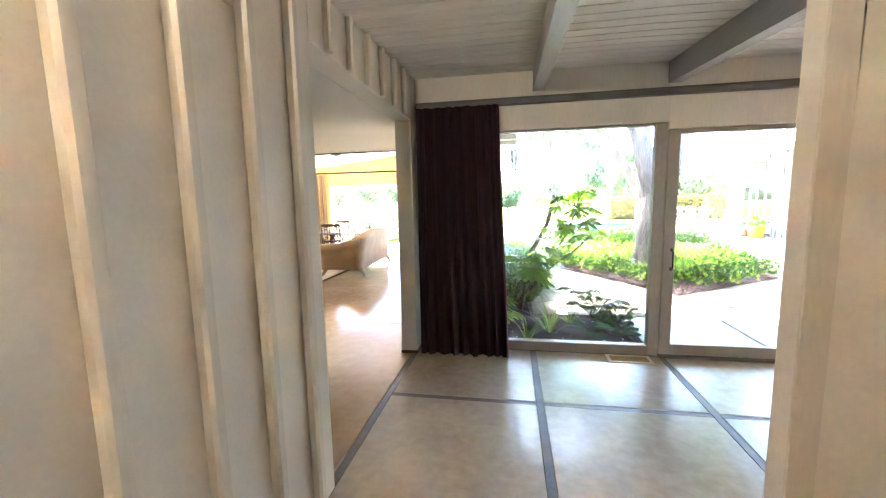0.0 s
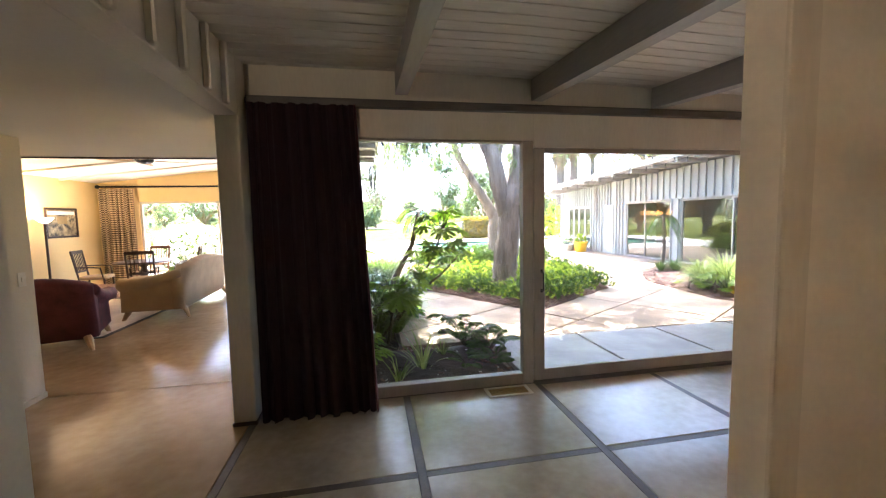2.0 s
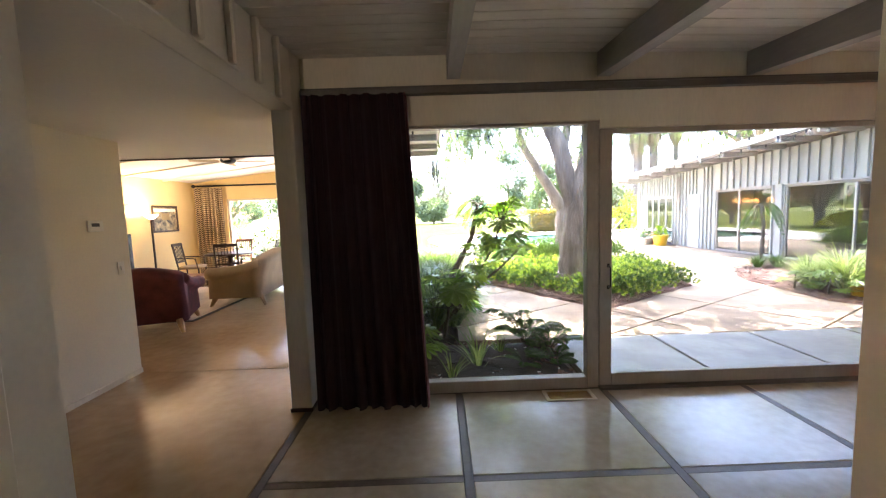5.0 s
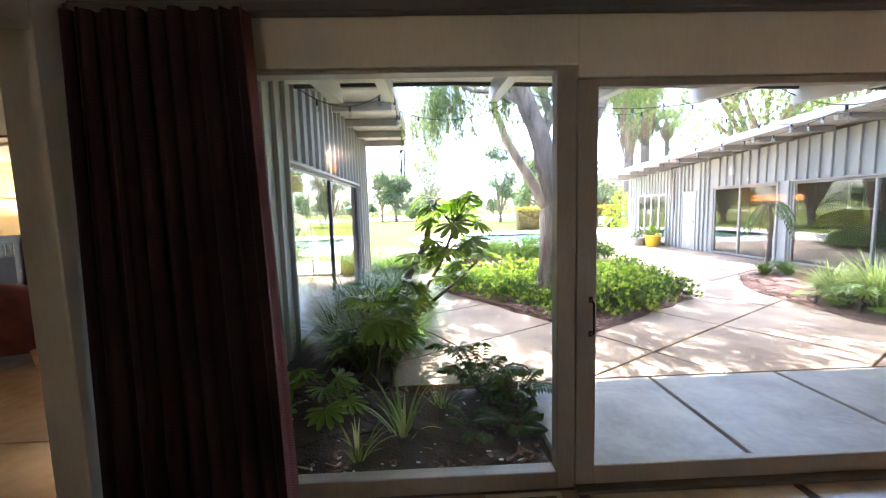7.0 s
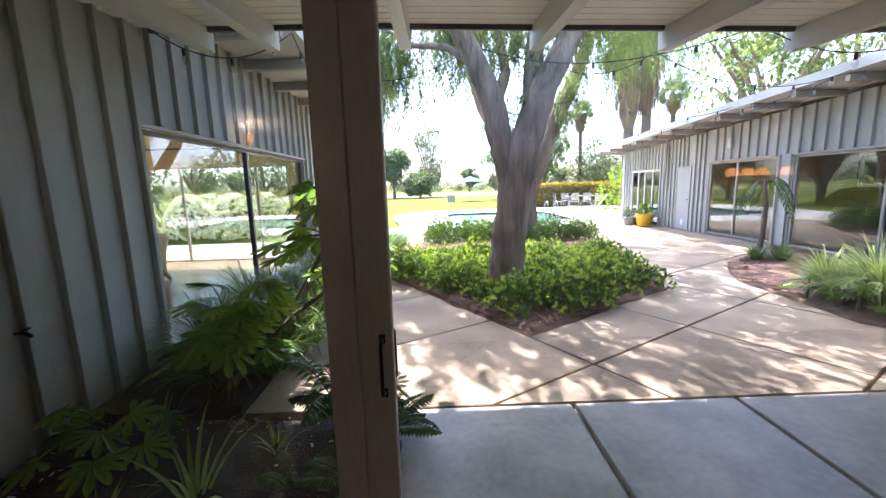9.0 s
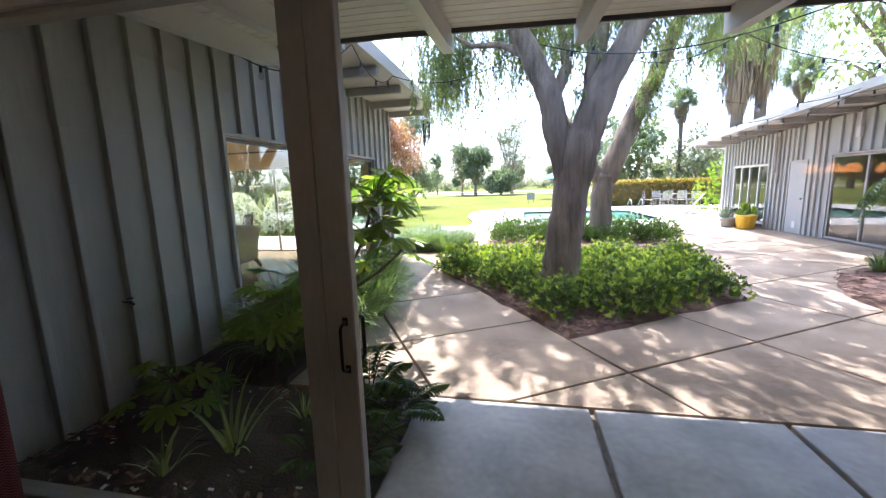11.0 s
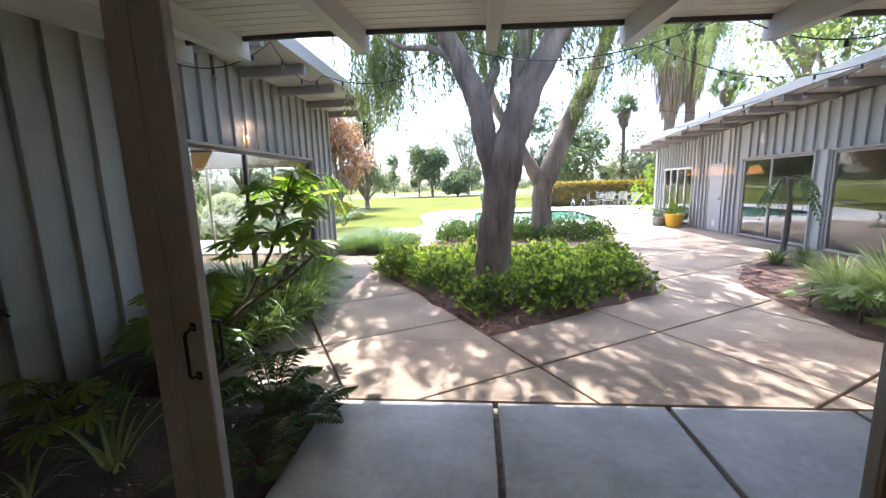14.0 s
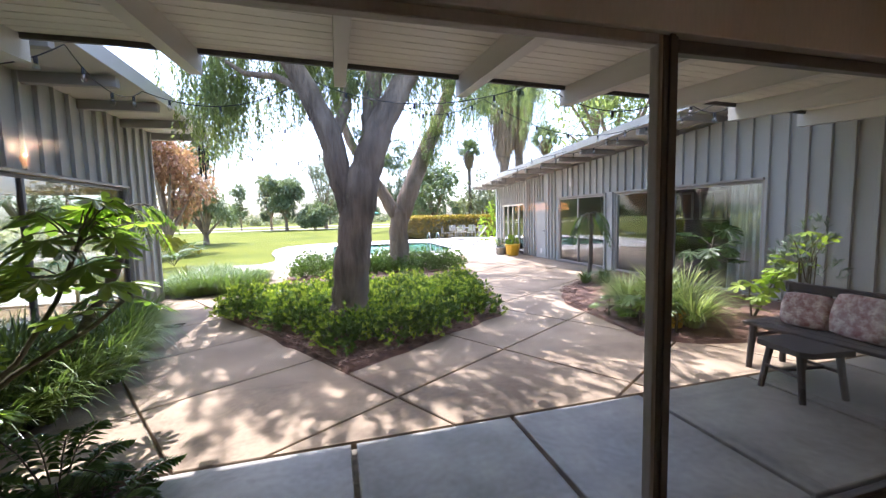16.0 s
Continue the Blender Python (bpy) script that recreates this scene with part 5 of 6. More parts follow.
for x, y, k in ((-1.7, 1.95, 0.9), (-1.35, 3.1, 1.0), (-1.75, 2.9, 1.05), (-1.4, 3.6, 1.0), (-1.85, 3.6, 0.9), (-1.5, 4.2, 0.95), (-1.85, 4.6, 0.9), (-1.2, 2.2, 0.8), (-1.55, 1.6, 0.8), (-1.15, 2.5, 0.8), (-1.12, 2.9, 0.85), (-1.2, 3.4, 0.9), (-1.35, 3.95, 0.9), (-1.6, 2.5, 1.1), (-1.95, 2.2, 0.9), (-2.0, 3.1, 1.0), (-1.7, 4.9, 0.8), (-1.3, 1.85, 0.8),
                (4.95, 3.15, 0.8), (5.25, 2.45, 0.85), (5.6, 2.9, 1.0),
                (5.4, 3.15, 1.0), (5.2, 3.55, 0.8), (5.95, 5.55, 0.55), (6.4, 5.6, 0.55), (6.2, 5.3, 0.5)):
    c = copy_thing(pale_tuft if 4 < x < 5.9 else SH.choice(tuft), pose(x + (0.14 if x < 0 else 0), y, 0.03, 0, 0, SH.uniform(0, 360)))
    k *= 1.08 if x < 0 else 1.0
    c.scale = (k, k, k)
# fine grass mound past the left wing
bed("soil_mound_bed", blob([(-2.6, 7.75), (-1.9, 7.15), (-1.05, 7.5), (-0.75, 8.6), (-0.9, 9.6), (-2.6, 9.6)], RNG, 0.03), M_SOIL, "dark soil under the grass mound", 0.02)
mound = plant("grass_mound", "soft mound of fine green grass", "plant", blades(31, 420, 0.56, 0.011, 1.0, 0.95, 0.32), M_LEAF_STRAP, None, pose(-1.55, 7.75, 0.0), "fine grass mounds")
for i in range(22):
    x, y = -2.35 + 0.42 * (i % 4) + SH.uniform(-0.1, 0.1), 7.55 + 0.38 * (i // 4) + SH.uniform(-0.1, 0.1)
    c = copy_thing(mound, pose(x + 0.07 * (i // 4), y + (0.25 if i % 4 == 0 else 0), 0.0, 0, 0, SH.uniform(0, 360)))
    k = SH.uniform(0.75, 1.05)
    c.scale = (k, k, k)


def palmate(s, p, d, up, size, lobes=7, rng=None):
    """A large lobed leaf."""
    d = d.normalized()
    side = d.cross(up)
    side = side.normalized() if side.length > 1e-4 else d.orthogonal().normalized()
    n = side.cross(d).normalized()
    k = len(s.v)
    pts = [p]

    def put(angle, r):
        a = radians(angle)
        q = r / size
        pts.append(p + d * (math.cos(a) * r) + side * (math.sin(a) * r) - n * (0.20 * size * q * q))

    gap = 250 / lobes
    for i in range(lobes):
        mid = -125 + gap * (i + 0.5)
        reach = size * (1.0 - 0.32 * (abs(mid) / 125) ** 1.5)
        put(mid - gap * 0.5, reach * 0.40)
        for off, f in ((-0.36, 0.56), (-0.37, 0.74), (-0.19, 0.92), (0, 1.0), (0.19, 0.92), (0.37, 0.74), (0.36, 0.56)):
            put(mid + gap * off, reach * f)
    put(125, size * 0.23)
    s.v += [tuple(q) for q in pts]
    s.f += [(k, k + i, k + i + 1) for i in range(1, len(pts) - 1)]


def fatsia(seed, trunk, n, size, reach):
    """A stem with long-stalked lobed leaves round its top."""
    rng = random.Random(seed)
    st, cr = Shape(), Shape()
    st.tube(trunk, [0.022 - 0.010 * i / (len(trunk) - 1) for i in range(len(trunk))], 8)
    top, low = Vector(trunk[-1]), Vector(trunk[-2])
    for i in range(n):
        u = rng.random()
        base = low.lerp(top, 0.15 + 0.85 * u)
        d = rvec(rng)
        d.z = rng.uniform(-0.25, 0.9) * (0.5 + u)
        d.normalize()
        end = base + d * reach * rng.uniform(0.6, 1.1)
        st.tube([base, base.lerp(end, 0.5) + Vector((0, 0, 0.03)), end], [0.006, 0.005, 0.004], 5, False)
        ld = Vector((d.x, d.y, rng.uniform(-0.5, 0.15)))
        palmate(cr, end, ld, Vector((0, 0, 1)) + rvec(rng) * 0.35, size * rng.uniform(0.7, 1.2), rng.choice((7, 7, 9)))
    return st, cr


st, cr = fatsia(41, [(-0.95, -0.5, -0.03), (-0.65, -0.25, 0.28), (-0.39, 0, 0.6), (-0.15, 0.0, 0.98), (0.02, 0.0, 1.40)], 30, 0.195, 0.36)
st2, cr2 = fatsia(46, [(-0.65, -0.25, 0.25), (-0.35, -0.1, 0.55), (0.0, 0.05, 0.78), (0.22, 0.1, 0.98)], 8, 0.21, 0.26)
st.add(st2.v, st2.f)
cr.add(cr2.v, cr2.f)
plant("fatsia_plant", "tall leaning plant with large lobed glossy leaves", "plant", cr, M_LEAF_FATSIA, st, pose(-0.52, 1.78, 0.02))
st, cr = fatsia(42, [(0, 0, -0.03), (0.05, 0, 0.25), (0.1, 0.02, 0.60)], 38, 0.20, 0.36)
plant("fatsia_plant", "bushy plant with bright green lobed leaves", "plant", cr, M_LEAF_FATSIA, st, pose(-1.30, 1.38, 0.02))
st, cr = fatsia(43, [(0, 0, -0.03), (0.03, 0, 0.12), (0.06, 0.02, 0.3)], 15, 0.16, 0.24)
plant("fatsia_plant", "small young plant with lobed leaves in dark soil", "plant", cr, M_LEAF_FATSIA, st, pose(-1.66, 0.78, -0.03))
st, cr = fatsia(44, [(0, 0, -0.03), (-0.05, -0.1, 0.5), (-0.1, -0.2, 1.0)], 30, 0.22, 0.36)
plant("fatsia_plant", "dark green plant with broad lobed leaves by the glass", "plant", cr, M_LEAF_FERN, st, pose(6.95, 3.75, 0.03))
# leaning plant whose leaves run all along its thin stems
st, cr = Shape(), Shape()
CL = random.Random(45)
for lean, height, n in (((0.35, -0.55), 1.18, 20), ((0.10, -0.35), 0.85, 13), ((-0.22, -0.1), 0.55, 9)):
    path = [Vector((lean[0] * u, lean[1] * u, -0.03 + height * u ** 0.8)) for u in (0, 0.25, 0.5, 0.75, 1.0)]
    st.tube(path, [0.012, 0.011, 0.009, 0.007, 0.004], 6)
    for i in range(n):
        f = 1.2 + 2.79 * i / n
        base = path[int(f)].lerp(path[int(f) + 1], f % 1)
        d = rvec(CL)
        d.z = CL.uniform(-0.1, 0.6)
        end = base + d.normalized() * CL.uniform(0.06, 0.16)
        st.tube([base, end], 0.003, 4, False)
        palmate(cr, end, Vector((d.x, d.y, CL.uniform(-0.5, 0.1))), Vector((0, 0, 1)) + rvec(CL) * 0.5, CL.uniform(0.10, 0.17), 5)
plant("climbing_plant", "sunlit leaning plant with bright yellow-green leaves", "plant", cr, M_LEAF_LIME, st, pose(6.35, 2.55, 0.03))


def frond(s, path, pin, width, n, taper=True, drop=0.2):
    """Leaflets on both sides of a rib."""
    pts = [Vector(p) for p in path]
    for i in range(n):
        u = (i + 0.5) / n
        f = u * (len(pts) - 1)
        k = min(int(f), len(pts) - 2)
        p = pts[k].lerp(pts[k + 1], f - k)
        d = (pts[k + 1] - pts[k]).normalized()
        side = d.cross(Vector((0, 0, 1))).normalized()
        size = pin * (math.sin(math.pi * (0.12 + 0.86 * u)) if taper else 1)
        for sg in (-1, 1):
            leaf(s, p, side * sg + d * 0.45 - Vector((0, 0, drop)), Vector((0, 0, 1)), size, width)


def fern(seed, n, length, pin, width, rise=0.9, count=14):
    rng = random.Random(seed)
    st, cr = Shape(), Shape()
    for i in range(n):
        a = 6.283 * i / n + rng.uniform(-0.3, 0.3)
        l, h = length * rng.uniform(0.7, 1.1), rise * rng.uniform(0.6, 1.1)
        path = [Vector((math.cos(a) * l * u, math.sin(a) * l * u, l * h * (1.6 * u - 1.1 * u * u))) for u in (0, 0.2, 0.4, 0.6, 0.8, 1.0)]
        st.tube(path, [0.006, 0.005, 0.004, 0.004, 0.003, 0.002], 5, False)
        frond(cr, path[1:], pin, width, count)
    return st, cr


for seed, x, y, z, n, l, pin, w, r in ((51, -0.38, 1.12, -0.03, 11, 0.44, 0.115, 0.048, 1.45), (52, -0.14, 0.98, -0.03, 9, 0.38, 0.105, 0.046, 0.9), (54, -0.20, 0.60, -0.03, 7, 0.28, 0.085, 0.040, 0.8), (53, -0.5, 0.55, -0.03, 6, 0.3, 0.06, 0.022, 0.7)):
    st, cr = fern(seed, n, l, pin, w, r)
    plant("fern", "dark green fern with long leaflets in the front bed", "fern", cr, M_LEAF_FERN, st, pose(x, y, z), "ferns in the front bed")
for x, y, k, sd_ in ((-0.98, 0.5, 1.0, 61), (-1.25, 0.3, 0.7, 62), (-0.72, 0.85, 0.6, 63), (-1.55, 1.1, 0.6, 64)):
    t = plant("iris_plant", "pale green iris with sword-shaped leaves", "plant", blades(sd_, 17, 0.50, 0.024, 1.0, 0.7, 0.05), M_LEAF_PALE, None, pose(x, y, -0.03), "irises in the front bed")
    t.scale = (k, k, k)
# broad leaves at the front of the right bed
for x, y, k, sd_ in ((4.75, 2.75, 1.0, 66), (4.9, 2.35, 0.9, 67), (4.72, 3.3, 0.8, 68)):
    st, cr = fatsia(sd_, [(0, 0, -0.03), (0, 0, 0.1), (0.02, 0, 0.26)], 13, 0.14, 0.22)
    t = plant("broadleaf_plant", "low plant with broad shiny leaves at the bed edge", "plant", cr, M_LEAF_FATSIA, st, pose(x, y, 0.03), "broad-leaved plants")
    t.scale = (k, k, k)


def trunk_palm(name, label, path, radii, n, length, pin, width, m, seed, leaf_m=None, count=22, sag=1.0):
    """A rough trunk with a crown of arching fronds."""
    rng = random.Random(seed)
    t = thing(name, label, "plant", m)
    tr = Shape()
    fine, fr = [], []
    for i in range(len(path) - 1):
        for k in range(6):
            u = k / 6
            fine.append(Vector(path[i]).lerp(Vector(path[i + 1]), u))
            fr.append((radii[i] + (radii[i + 1] - radii[i]) * u) * (1.12 if k % 2 else 0.92))
    tr.tube(fine + [Vector(path[-1])], fr + [radii[-1]], 10)
    part("trunk", tr, M_PALMBARK, t, smooth=True)
    top = Vector(path[-1])
    st, cr = Shape(), Shape()
    for i in range(n):
        a = 2.4 * i + rng.uniform(-0.3, 0.3)
        l, h = length * rng.uniform(0.75, 1.1), rng.uniform(-0.1, 1.0)
        pts = [top + Vector((math.cos(a) * l * u, math.sin(a) * l * u, l * (h * u - sag * 0.9 * u * u))) for u in (0, 0.2, 0.4, 0.6, 0.8, 1.0)]
        st.tube(pts, [0.009, 0.008, 0.006, 0.005, 0.004, 0.002], 5, False)
        frond(cr, pts[2:], pin, width, count, True, 0.5)
    part("frond_rib", st, M_STEM, t)
    part("fronds", cr, leaf_m or M_LEAF_FATSIA, t)
    return t


trunk_palm("philodendron_tree", "small tree-like plant with a scaly trunk and drooping leaves", [(-0.62, -0.1, -0.03), (-0.4, 0, 0.55), (-0.1, 0.02, 1.1), (0.02, 0.0, 1.62)], [0.045, 0.042, 0.038, 0.034], 10, 0.36, 0.11, 0.03, pose(-0.72, 2.85, 0.02), 71, M_LEAF_FATSIA, 10, 1.5)
trunk_palm("philodendron_tree", "dark-trunked plant with drooping cut leaves in mulch", [(0.0, 0, -0.03), (0.05, 0, 0.5), (0.06, 0.0, 1.0), (0.0, 0, 1.42)], [0.045, 0.042, 0.038, 0.034], 15, 0.46, 0.15, 0.04, pose(6.15, 5.75, 0.03), 72, M_LEAF_FERN, 9, 1.9)
# grey bush behind the bench
plant("grey_bush", "feathery grey-green bush behind the bench", "shrub", shrub_mesh(75, 0.30, 0.62, 420, 0.11, 0.018, 6), M_LEAF_GREY, stems(75, 0.2, 0.6, 5), pose(6.5, 2.05, 0.62))
sp = Shape()
for a in range(5):
    sp.tube([(6.5 + 0.05 * math.cos(a * 1.3), 2.05 + 0.05 * math.sin(a * 1.3), 0.0), (6.5 + 0.08 * math.cos(a * 1.3), 2.05 + 0.08 * math.sin(a * 1.3), 0.9)], 0.009, 5)
sp.v = [(x - 6.5, y - 2.05, z - 0.62) for x, y, z in sp.v]
part("bare_stem", sp, M_STEM, bpy.data.objects["grey_bush"])

# ---------------------------------------------------------------- the big courtyard trees


def limb(s, pts, radii, n=12, seed=0):
    """A bent limb with an uneven surface."""
    rng = random.Random(seed)
    fine, fr = [], []
    for i in range(len(pts) - 1):
        for k in range(5):
            u = k / 5
            p = Vector(pts[i]).lerp(Vector(pts[i + 1]), u)
            fine.append(p + rvec(rng) * radii[i] * 0.06)
            fr.append((radii[i] + (radii[i + 1] - radii[i]) * u) * rng.uniform(0.96, 1.05))
    s.tube(fine + [Vector(pts[-1])], fr + [radii[-1]], n)


def weep(s, p, rng, length, n, l=0.10, w=0.026):
    """A hanging strand of narrow leaflets."""
    d = Vector((rng.uniform(-0.25, 0.25), rng.uniform(-0.25, 0.25), -1)).normalized()
    q = Vector(p)
    for i in range(n):
        q = q + d * (length / n)
        d = (d + Vector((rng.uniform(-0.06, 0.06), rng.uniform(-0.06, 0.06), -0.06))).normalized()
        for sg in (0, 1):
            a = rng.uniform(0, 6.283)
            leaf(s, q, Vector((math.cos(a), math.sin(a), -0.9)), Vector((0, 0, 1)), l * rng.uniform(0.7, 1.2), w)


def pepper_tree(m, trunk_parts, clouds, label, seed):
    t = thing("pepper_tree", label, "tree", m)
    for i, (pts, radii) in enumerate(trunk_parts):
        s = Shape()
        limb(s, pts, radii, 16 if i == 0 else 12, seed + i)
        part("trunk" if i == 0 else "limb", s, M_BARK, t, smooth=True)
    rng = random.Random(seed)
    cr = Shape()
    for (cx, cy, cz), (rx, ry, rz), n, length in clouds:
        for _ in range(n):
            v = rvec(rng) * rng.uniform(0.2, 1.0)
            weep(cr, (cx + v.x * rx, cy + v.y * ry, cz + v.z * rz), rng, length * rng.uniform(0.4, 1.15), int(15 * length) + 4)
    part("foliage", cr, M_LEAF_PEPPER, t, "weeping feathery foliage")
    return t


TREE = [([(0, 0, -0.05), (0.01, 0, 0.15), (0.05, 0, 0.6), (0.12, 0, 1.2), (0.22, 0, 1.8), (0.36, 0, 2.3), (0.58, 0.05, 2.85), (0.95, 0.15, 3.5), (1.3, 0.3, 4.2), (1.7, 0.4, 5.2)], [0.29, 0.262, 0.245, 0.238, 0.24, 0.215, 0.18, 0.155, 0.125, 0.08]),
        ([(0.14, 0.02, 1.35), (0.06, 0.03, 1.75), (-0.05, 0.05, 2.15), (-0.13, 0.05, 2.6), (-0.40, 0.0, 3.2), (-0.75, -0.1, 3.8), (-1.2, -0.2, 4.7)], [0.15, 0.175, 0.17, 0.155, 0.14, 0.115, 0.07]),
        ([(0.32, 0.04, 2.05), (0.42, 0.12, 2.6), (0.44, 0.2, 3.0), (0.52, 0.3, 3.6), (0.7, 0.5, 4.6)], [0.13, 0.15, 0.13, 0.12, 0.07]),
        ([(-0.1, 0.1, 2.6), (0.1, 0.4, 3.1), (0.1, 0.8, 3.6), (0.0, 1.4, 4.4)], [0.09, 0.08, 0.07, 0.05]),
        ([(-0.42, 0.0, 3.15), (-0.8, 0.2, 3.4), (-1.2, 0.3, 3.45), (-1.7, 0.5, 3.8)], [0.06, 0.045, 0.035, 0.02])]
CLOUDS = [((-1.6, 1.0, 3.9), (0.85, 1.0, 0.5), 120, 1.2), ((-2.0, 2.0, 3.7), (0.5, 0.8, 0.4), 50, 1.1), ((-0.5, 1.0, 4.2), (0.9, 0.9, 0.5), 130, 1.1), ((0.9, 0.2, 3.95), (0.7, 0.5, 0.3), 36, 0.8), ((0.2, 0.3, 3.7), (0.4, 0.4, 0.3), 24, 0.7), ((0.7, 1.2, 4.7), (1.4, 1.2, 0.6), 130, 0.9),
          ((1.9, 1.2, 4.3), (0.9, 1.0, 0.6), 60, 1.0), ((2.6, 1.9, 4.2), (0.8, 0.8, 0.5), 30, 1.1), ((0.2, -0.6, 4.9), (1.6, 0.7, 0.4), 70, 0.5), ((0.25, 0.0, 2.75), (0.12, 0.15, 0.12), 5, 0.25),
          # unseen upper crown, its clumps placed to dapple the paving with shade
          ((0.5, 0.4, 6.3), (2.3, 2.0, 0.7), 440, 0.8), ((2.4, 0.8, 6.0), (1.8, 1.8, 0.6), 500, 0.8), ((-1.9, 1.5, 5.7), (1.1, 1.1, 0.6), 140, 0.8), ((-1.1, 0.9, 6.2), (1.2, 1.2, 0.5), 330, 0.8), ((4.4, 1.4, 6.2), (1.6, 2.0, 0.6), 190, 0.8), ((0.5, 2.6, 6.6), (2.6, 1.8, 0.6), 380, 0.8), ((3.6, 4.2, 6.6), (2.2, 1.8, 0.6), 440, 0.8)]
pepper_tree(pose(1.2, 4.3, 0), TREE, CLOUDS, "large old tree with a forked grey trunk and weeping leaves", 81)
TREE2 = [([(0, 0, -0.05), (-0.02, 0, 0.3), (-0.05, 0, 1.1), (0.05, 0, 1.7)], [0.33, 0.27, 0.25, 0.27]),
         ([(0.05, 0, 1.5), (0.35, 0, 2.3), (0.75, 0.1, 3.2), (1.25, 0.2, 4.2), (1.8, 0.4, 5.6)], [0.25, 0.24, 0.22, 0.19, 0.13]),
         ([(-0.05, 0, 1.5), (-0.4, 0, 2.1), (-0.75, 0.1, 2.7), (-1.2, 0.2, 3.5), (-1.5, 0.3, 4.4), (-1.6, 0.4, 5.8)], [0.2, 0.16, 0.14, 0.12, 0.09, 0.05])]
# clumps above z 8 are out of view, added to shade the paving
CLOUDS2 = [((2.8, 0.0, 5.6), (1.2, 1.0, 0.6), 60, 1.3), ((3.4, -1.0, 8.8), (2.4, 2.4, 0.6), 320, 0.8), ((0.6, 0.0, 8.8), (2.2, 2.2, 0.6), 240, 0.8), ((2.6, 3.2, 9.2), (3.0, 3.0, 0.6), 420, 0.8), ((1.0, 0.0, 4.2), (0.9, 0.8, 0.5), 60, 1.0), ((0.9, -0.2, 3.3), (0.3, 0.3, 0.2), 22, 0.5), ((4.3, 0.5, 5.4), (0.6, 0.8, 0.5), 36, 1.6), ((-0.6, 0.6, 5.8), (1.6, 1.2, 0.6), 60, 1.0)]
pepper_tree(pose(2.75, 9.4, 0), TREE2, CLOUDS2, "second leaning tree with a dark trunk beside the pool deck", 91)

# ---------------------------------------------------------------- far planting


def crown_tree(name, label, m, h, trunk_h, r, n, leaf_m, seed, l=0.5, w=0.3, lean=0.0, column=False):
    """A tree of leaf clumps on branching limbs."""
    rng = random.Random(seed)
    t = thing(name, label, "tree", m)
    s = Shape()
    limb(s, [(0, 0, -0.2), (lean * 0.3, 0, trunk_h * 0.6), (lean, 0, trunk_h)], [r * 0.10, r * 0.075, r * 0.06], 8, seed)
    tips = []
    for i in range(9):
        a = 2.4 * i
        k = rng.uniform(0.35, 0.8)
        p = Vector((lean + math.cos(a) * r * k * (0.4 if column else 1), math.sin(a) * r * k * (0.4 if column else 1), trunk_h + (h - trunk_h) * rng.uniform(0.15, 0.85)))
        limb(s, [(lean * 0.8, 0, trunk_h * 0.8), Vector((lean, 0, trunk_h)).lerp(p, 0.5), p], [r * 0.05, r * 0.03, r * 0.012], 6, seed + i)
        tips.append(p)
    part("trunk", s, M_BARK, t, smooth=True)
    cr = Shape()
    tips += [Vector((lean + rng.uniform(-1, 1) * r * 0.5, rng.uniform(-1, 1) * r * 0.5, trunk_h + (h - trunk_h) * rng.uniform(0.1, 0.95))) for _ in range(8)]
    for i in range(n):
        c = rng.choice(tips)
        v = rvec(rng)
        rr = r * rng.uniform(0.12, 0.42)
        q = c + Vector((v.x * rr, v.y * rr, v.z * rr * 0.8))
        leaf(cr, q, (v + rvec(rng)).normalized() + Vector((0, 0, -0.3)), Vector((0, 0, 1)), l * rng.uniform(0.6, 1.3), w)
    part("crown", cr, leaf_m, t)
    return t


F = Vector((1.07, -1.28))


def at(angle, dist):
    """A place by its bearing to the right of straight out, and its distance from the door."""
    return F.x + dist * math.sin(radians(angle)), F.y + dist * math.cos(radians(angle))


def far(name, label, angle, dist, h, th, r, n, lm, seed, **kw):
    x, y = at(angle, dist)
    return crown_tree(name, label, pose(x, y, -0.1, 0, 0, seed * 40), h, th, r, n, lm, seed, **kw)


GREEN, GUM = "distant green tree on the golf lawn", "pale distant gum tree on the golf lawn"
o1 = far("round_tree", GREEN, -6.7, 62, 8.6, 1.8, 3.0, 3600, M_LEAF_FAR, 101)
far("round_tree", "rust-red leaved tree past the end of the house", -20.0, 24, 8.0, 1.0, 2.5, 5200, M_LEAF_RED, 102, l=0.26, w=0.15)
far("dark_conifer", "dark green conifer at the lawn edge", -16.2, 32, 8.6, 0.8, 2.3, 4200, M_LEAF_FAR, 103, l=0.34, w=0.15)
far("gum_tree", GUM, -1.5, 66, 12.5, 3.0, 3.6, 3000, M_LEAF_GUM, 104, l=0.42, w=0.2)
far("gum_tree", GUM, -8.6, 66, 8.0, 2.2, 2.2, 1600, M_LEAF_GUM, 105)
far("slim_tree", "slim dark tree on the golf lawn", -12.2, 72, 8.0, 1.5, 1.7, 900, M_LEAF_FAR, 106, column=True)
far("round_bush", "dense dark bush on the golf lawn", -3.0, 60, 3.6, 0.4, 2.5, 2600, M_LEAF_FAR, 107)
far("dark_conifer", "tall dark conifer behind the hedge", 8.2, 46, 10.5, 1.0, 2.4, 3200, M_LEAF_FAR, 108, l=0.42, w=0.16)
far("round_tree", "leafy tree behind the hedge", 14.0, 36, 6.2, 1.6, 2.8, 1500, M_LEAF_FAR, 109, l=0.45)
far("slim_tree", "slim tree behind the hedge", 12.0, 40, 7.5, 1.5, 1.6, 900, M_LEAF_FAR, 110, column=True)
far("round_tree", "grey-green tree behind the hedge", 21.5, 46, 6.0, 1.2, 3.4, 1400, M_LEAF_GUM, 111)
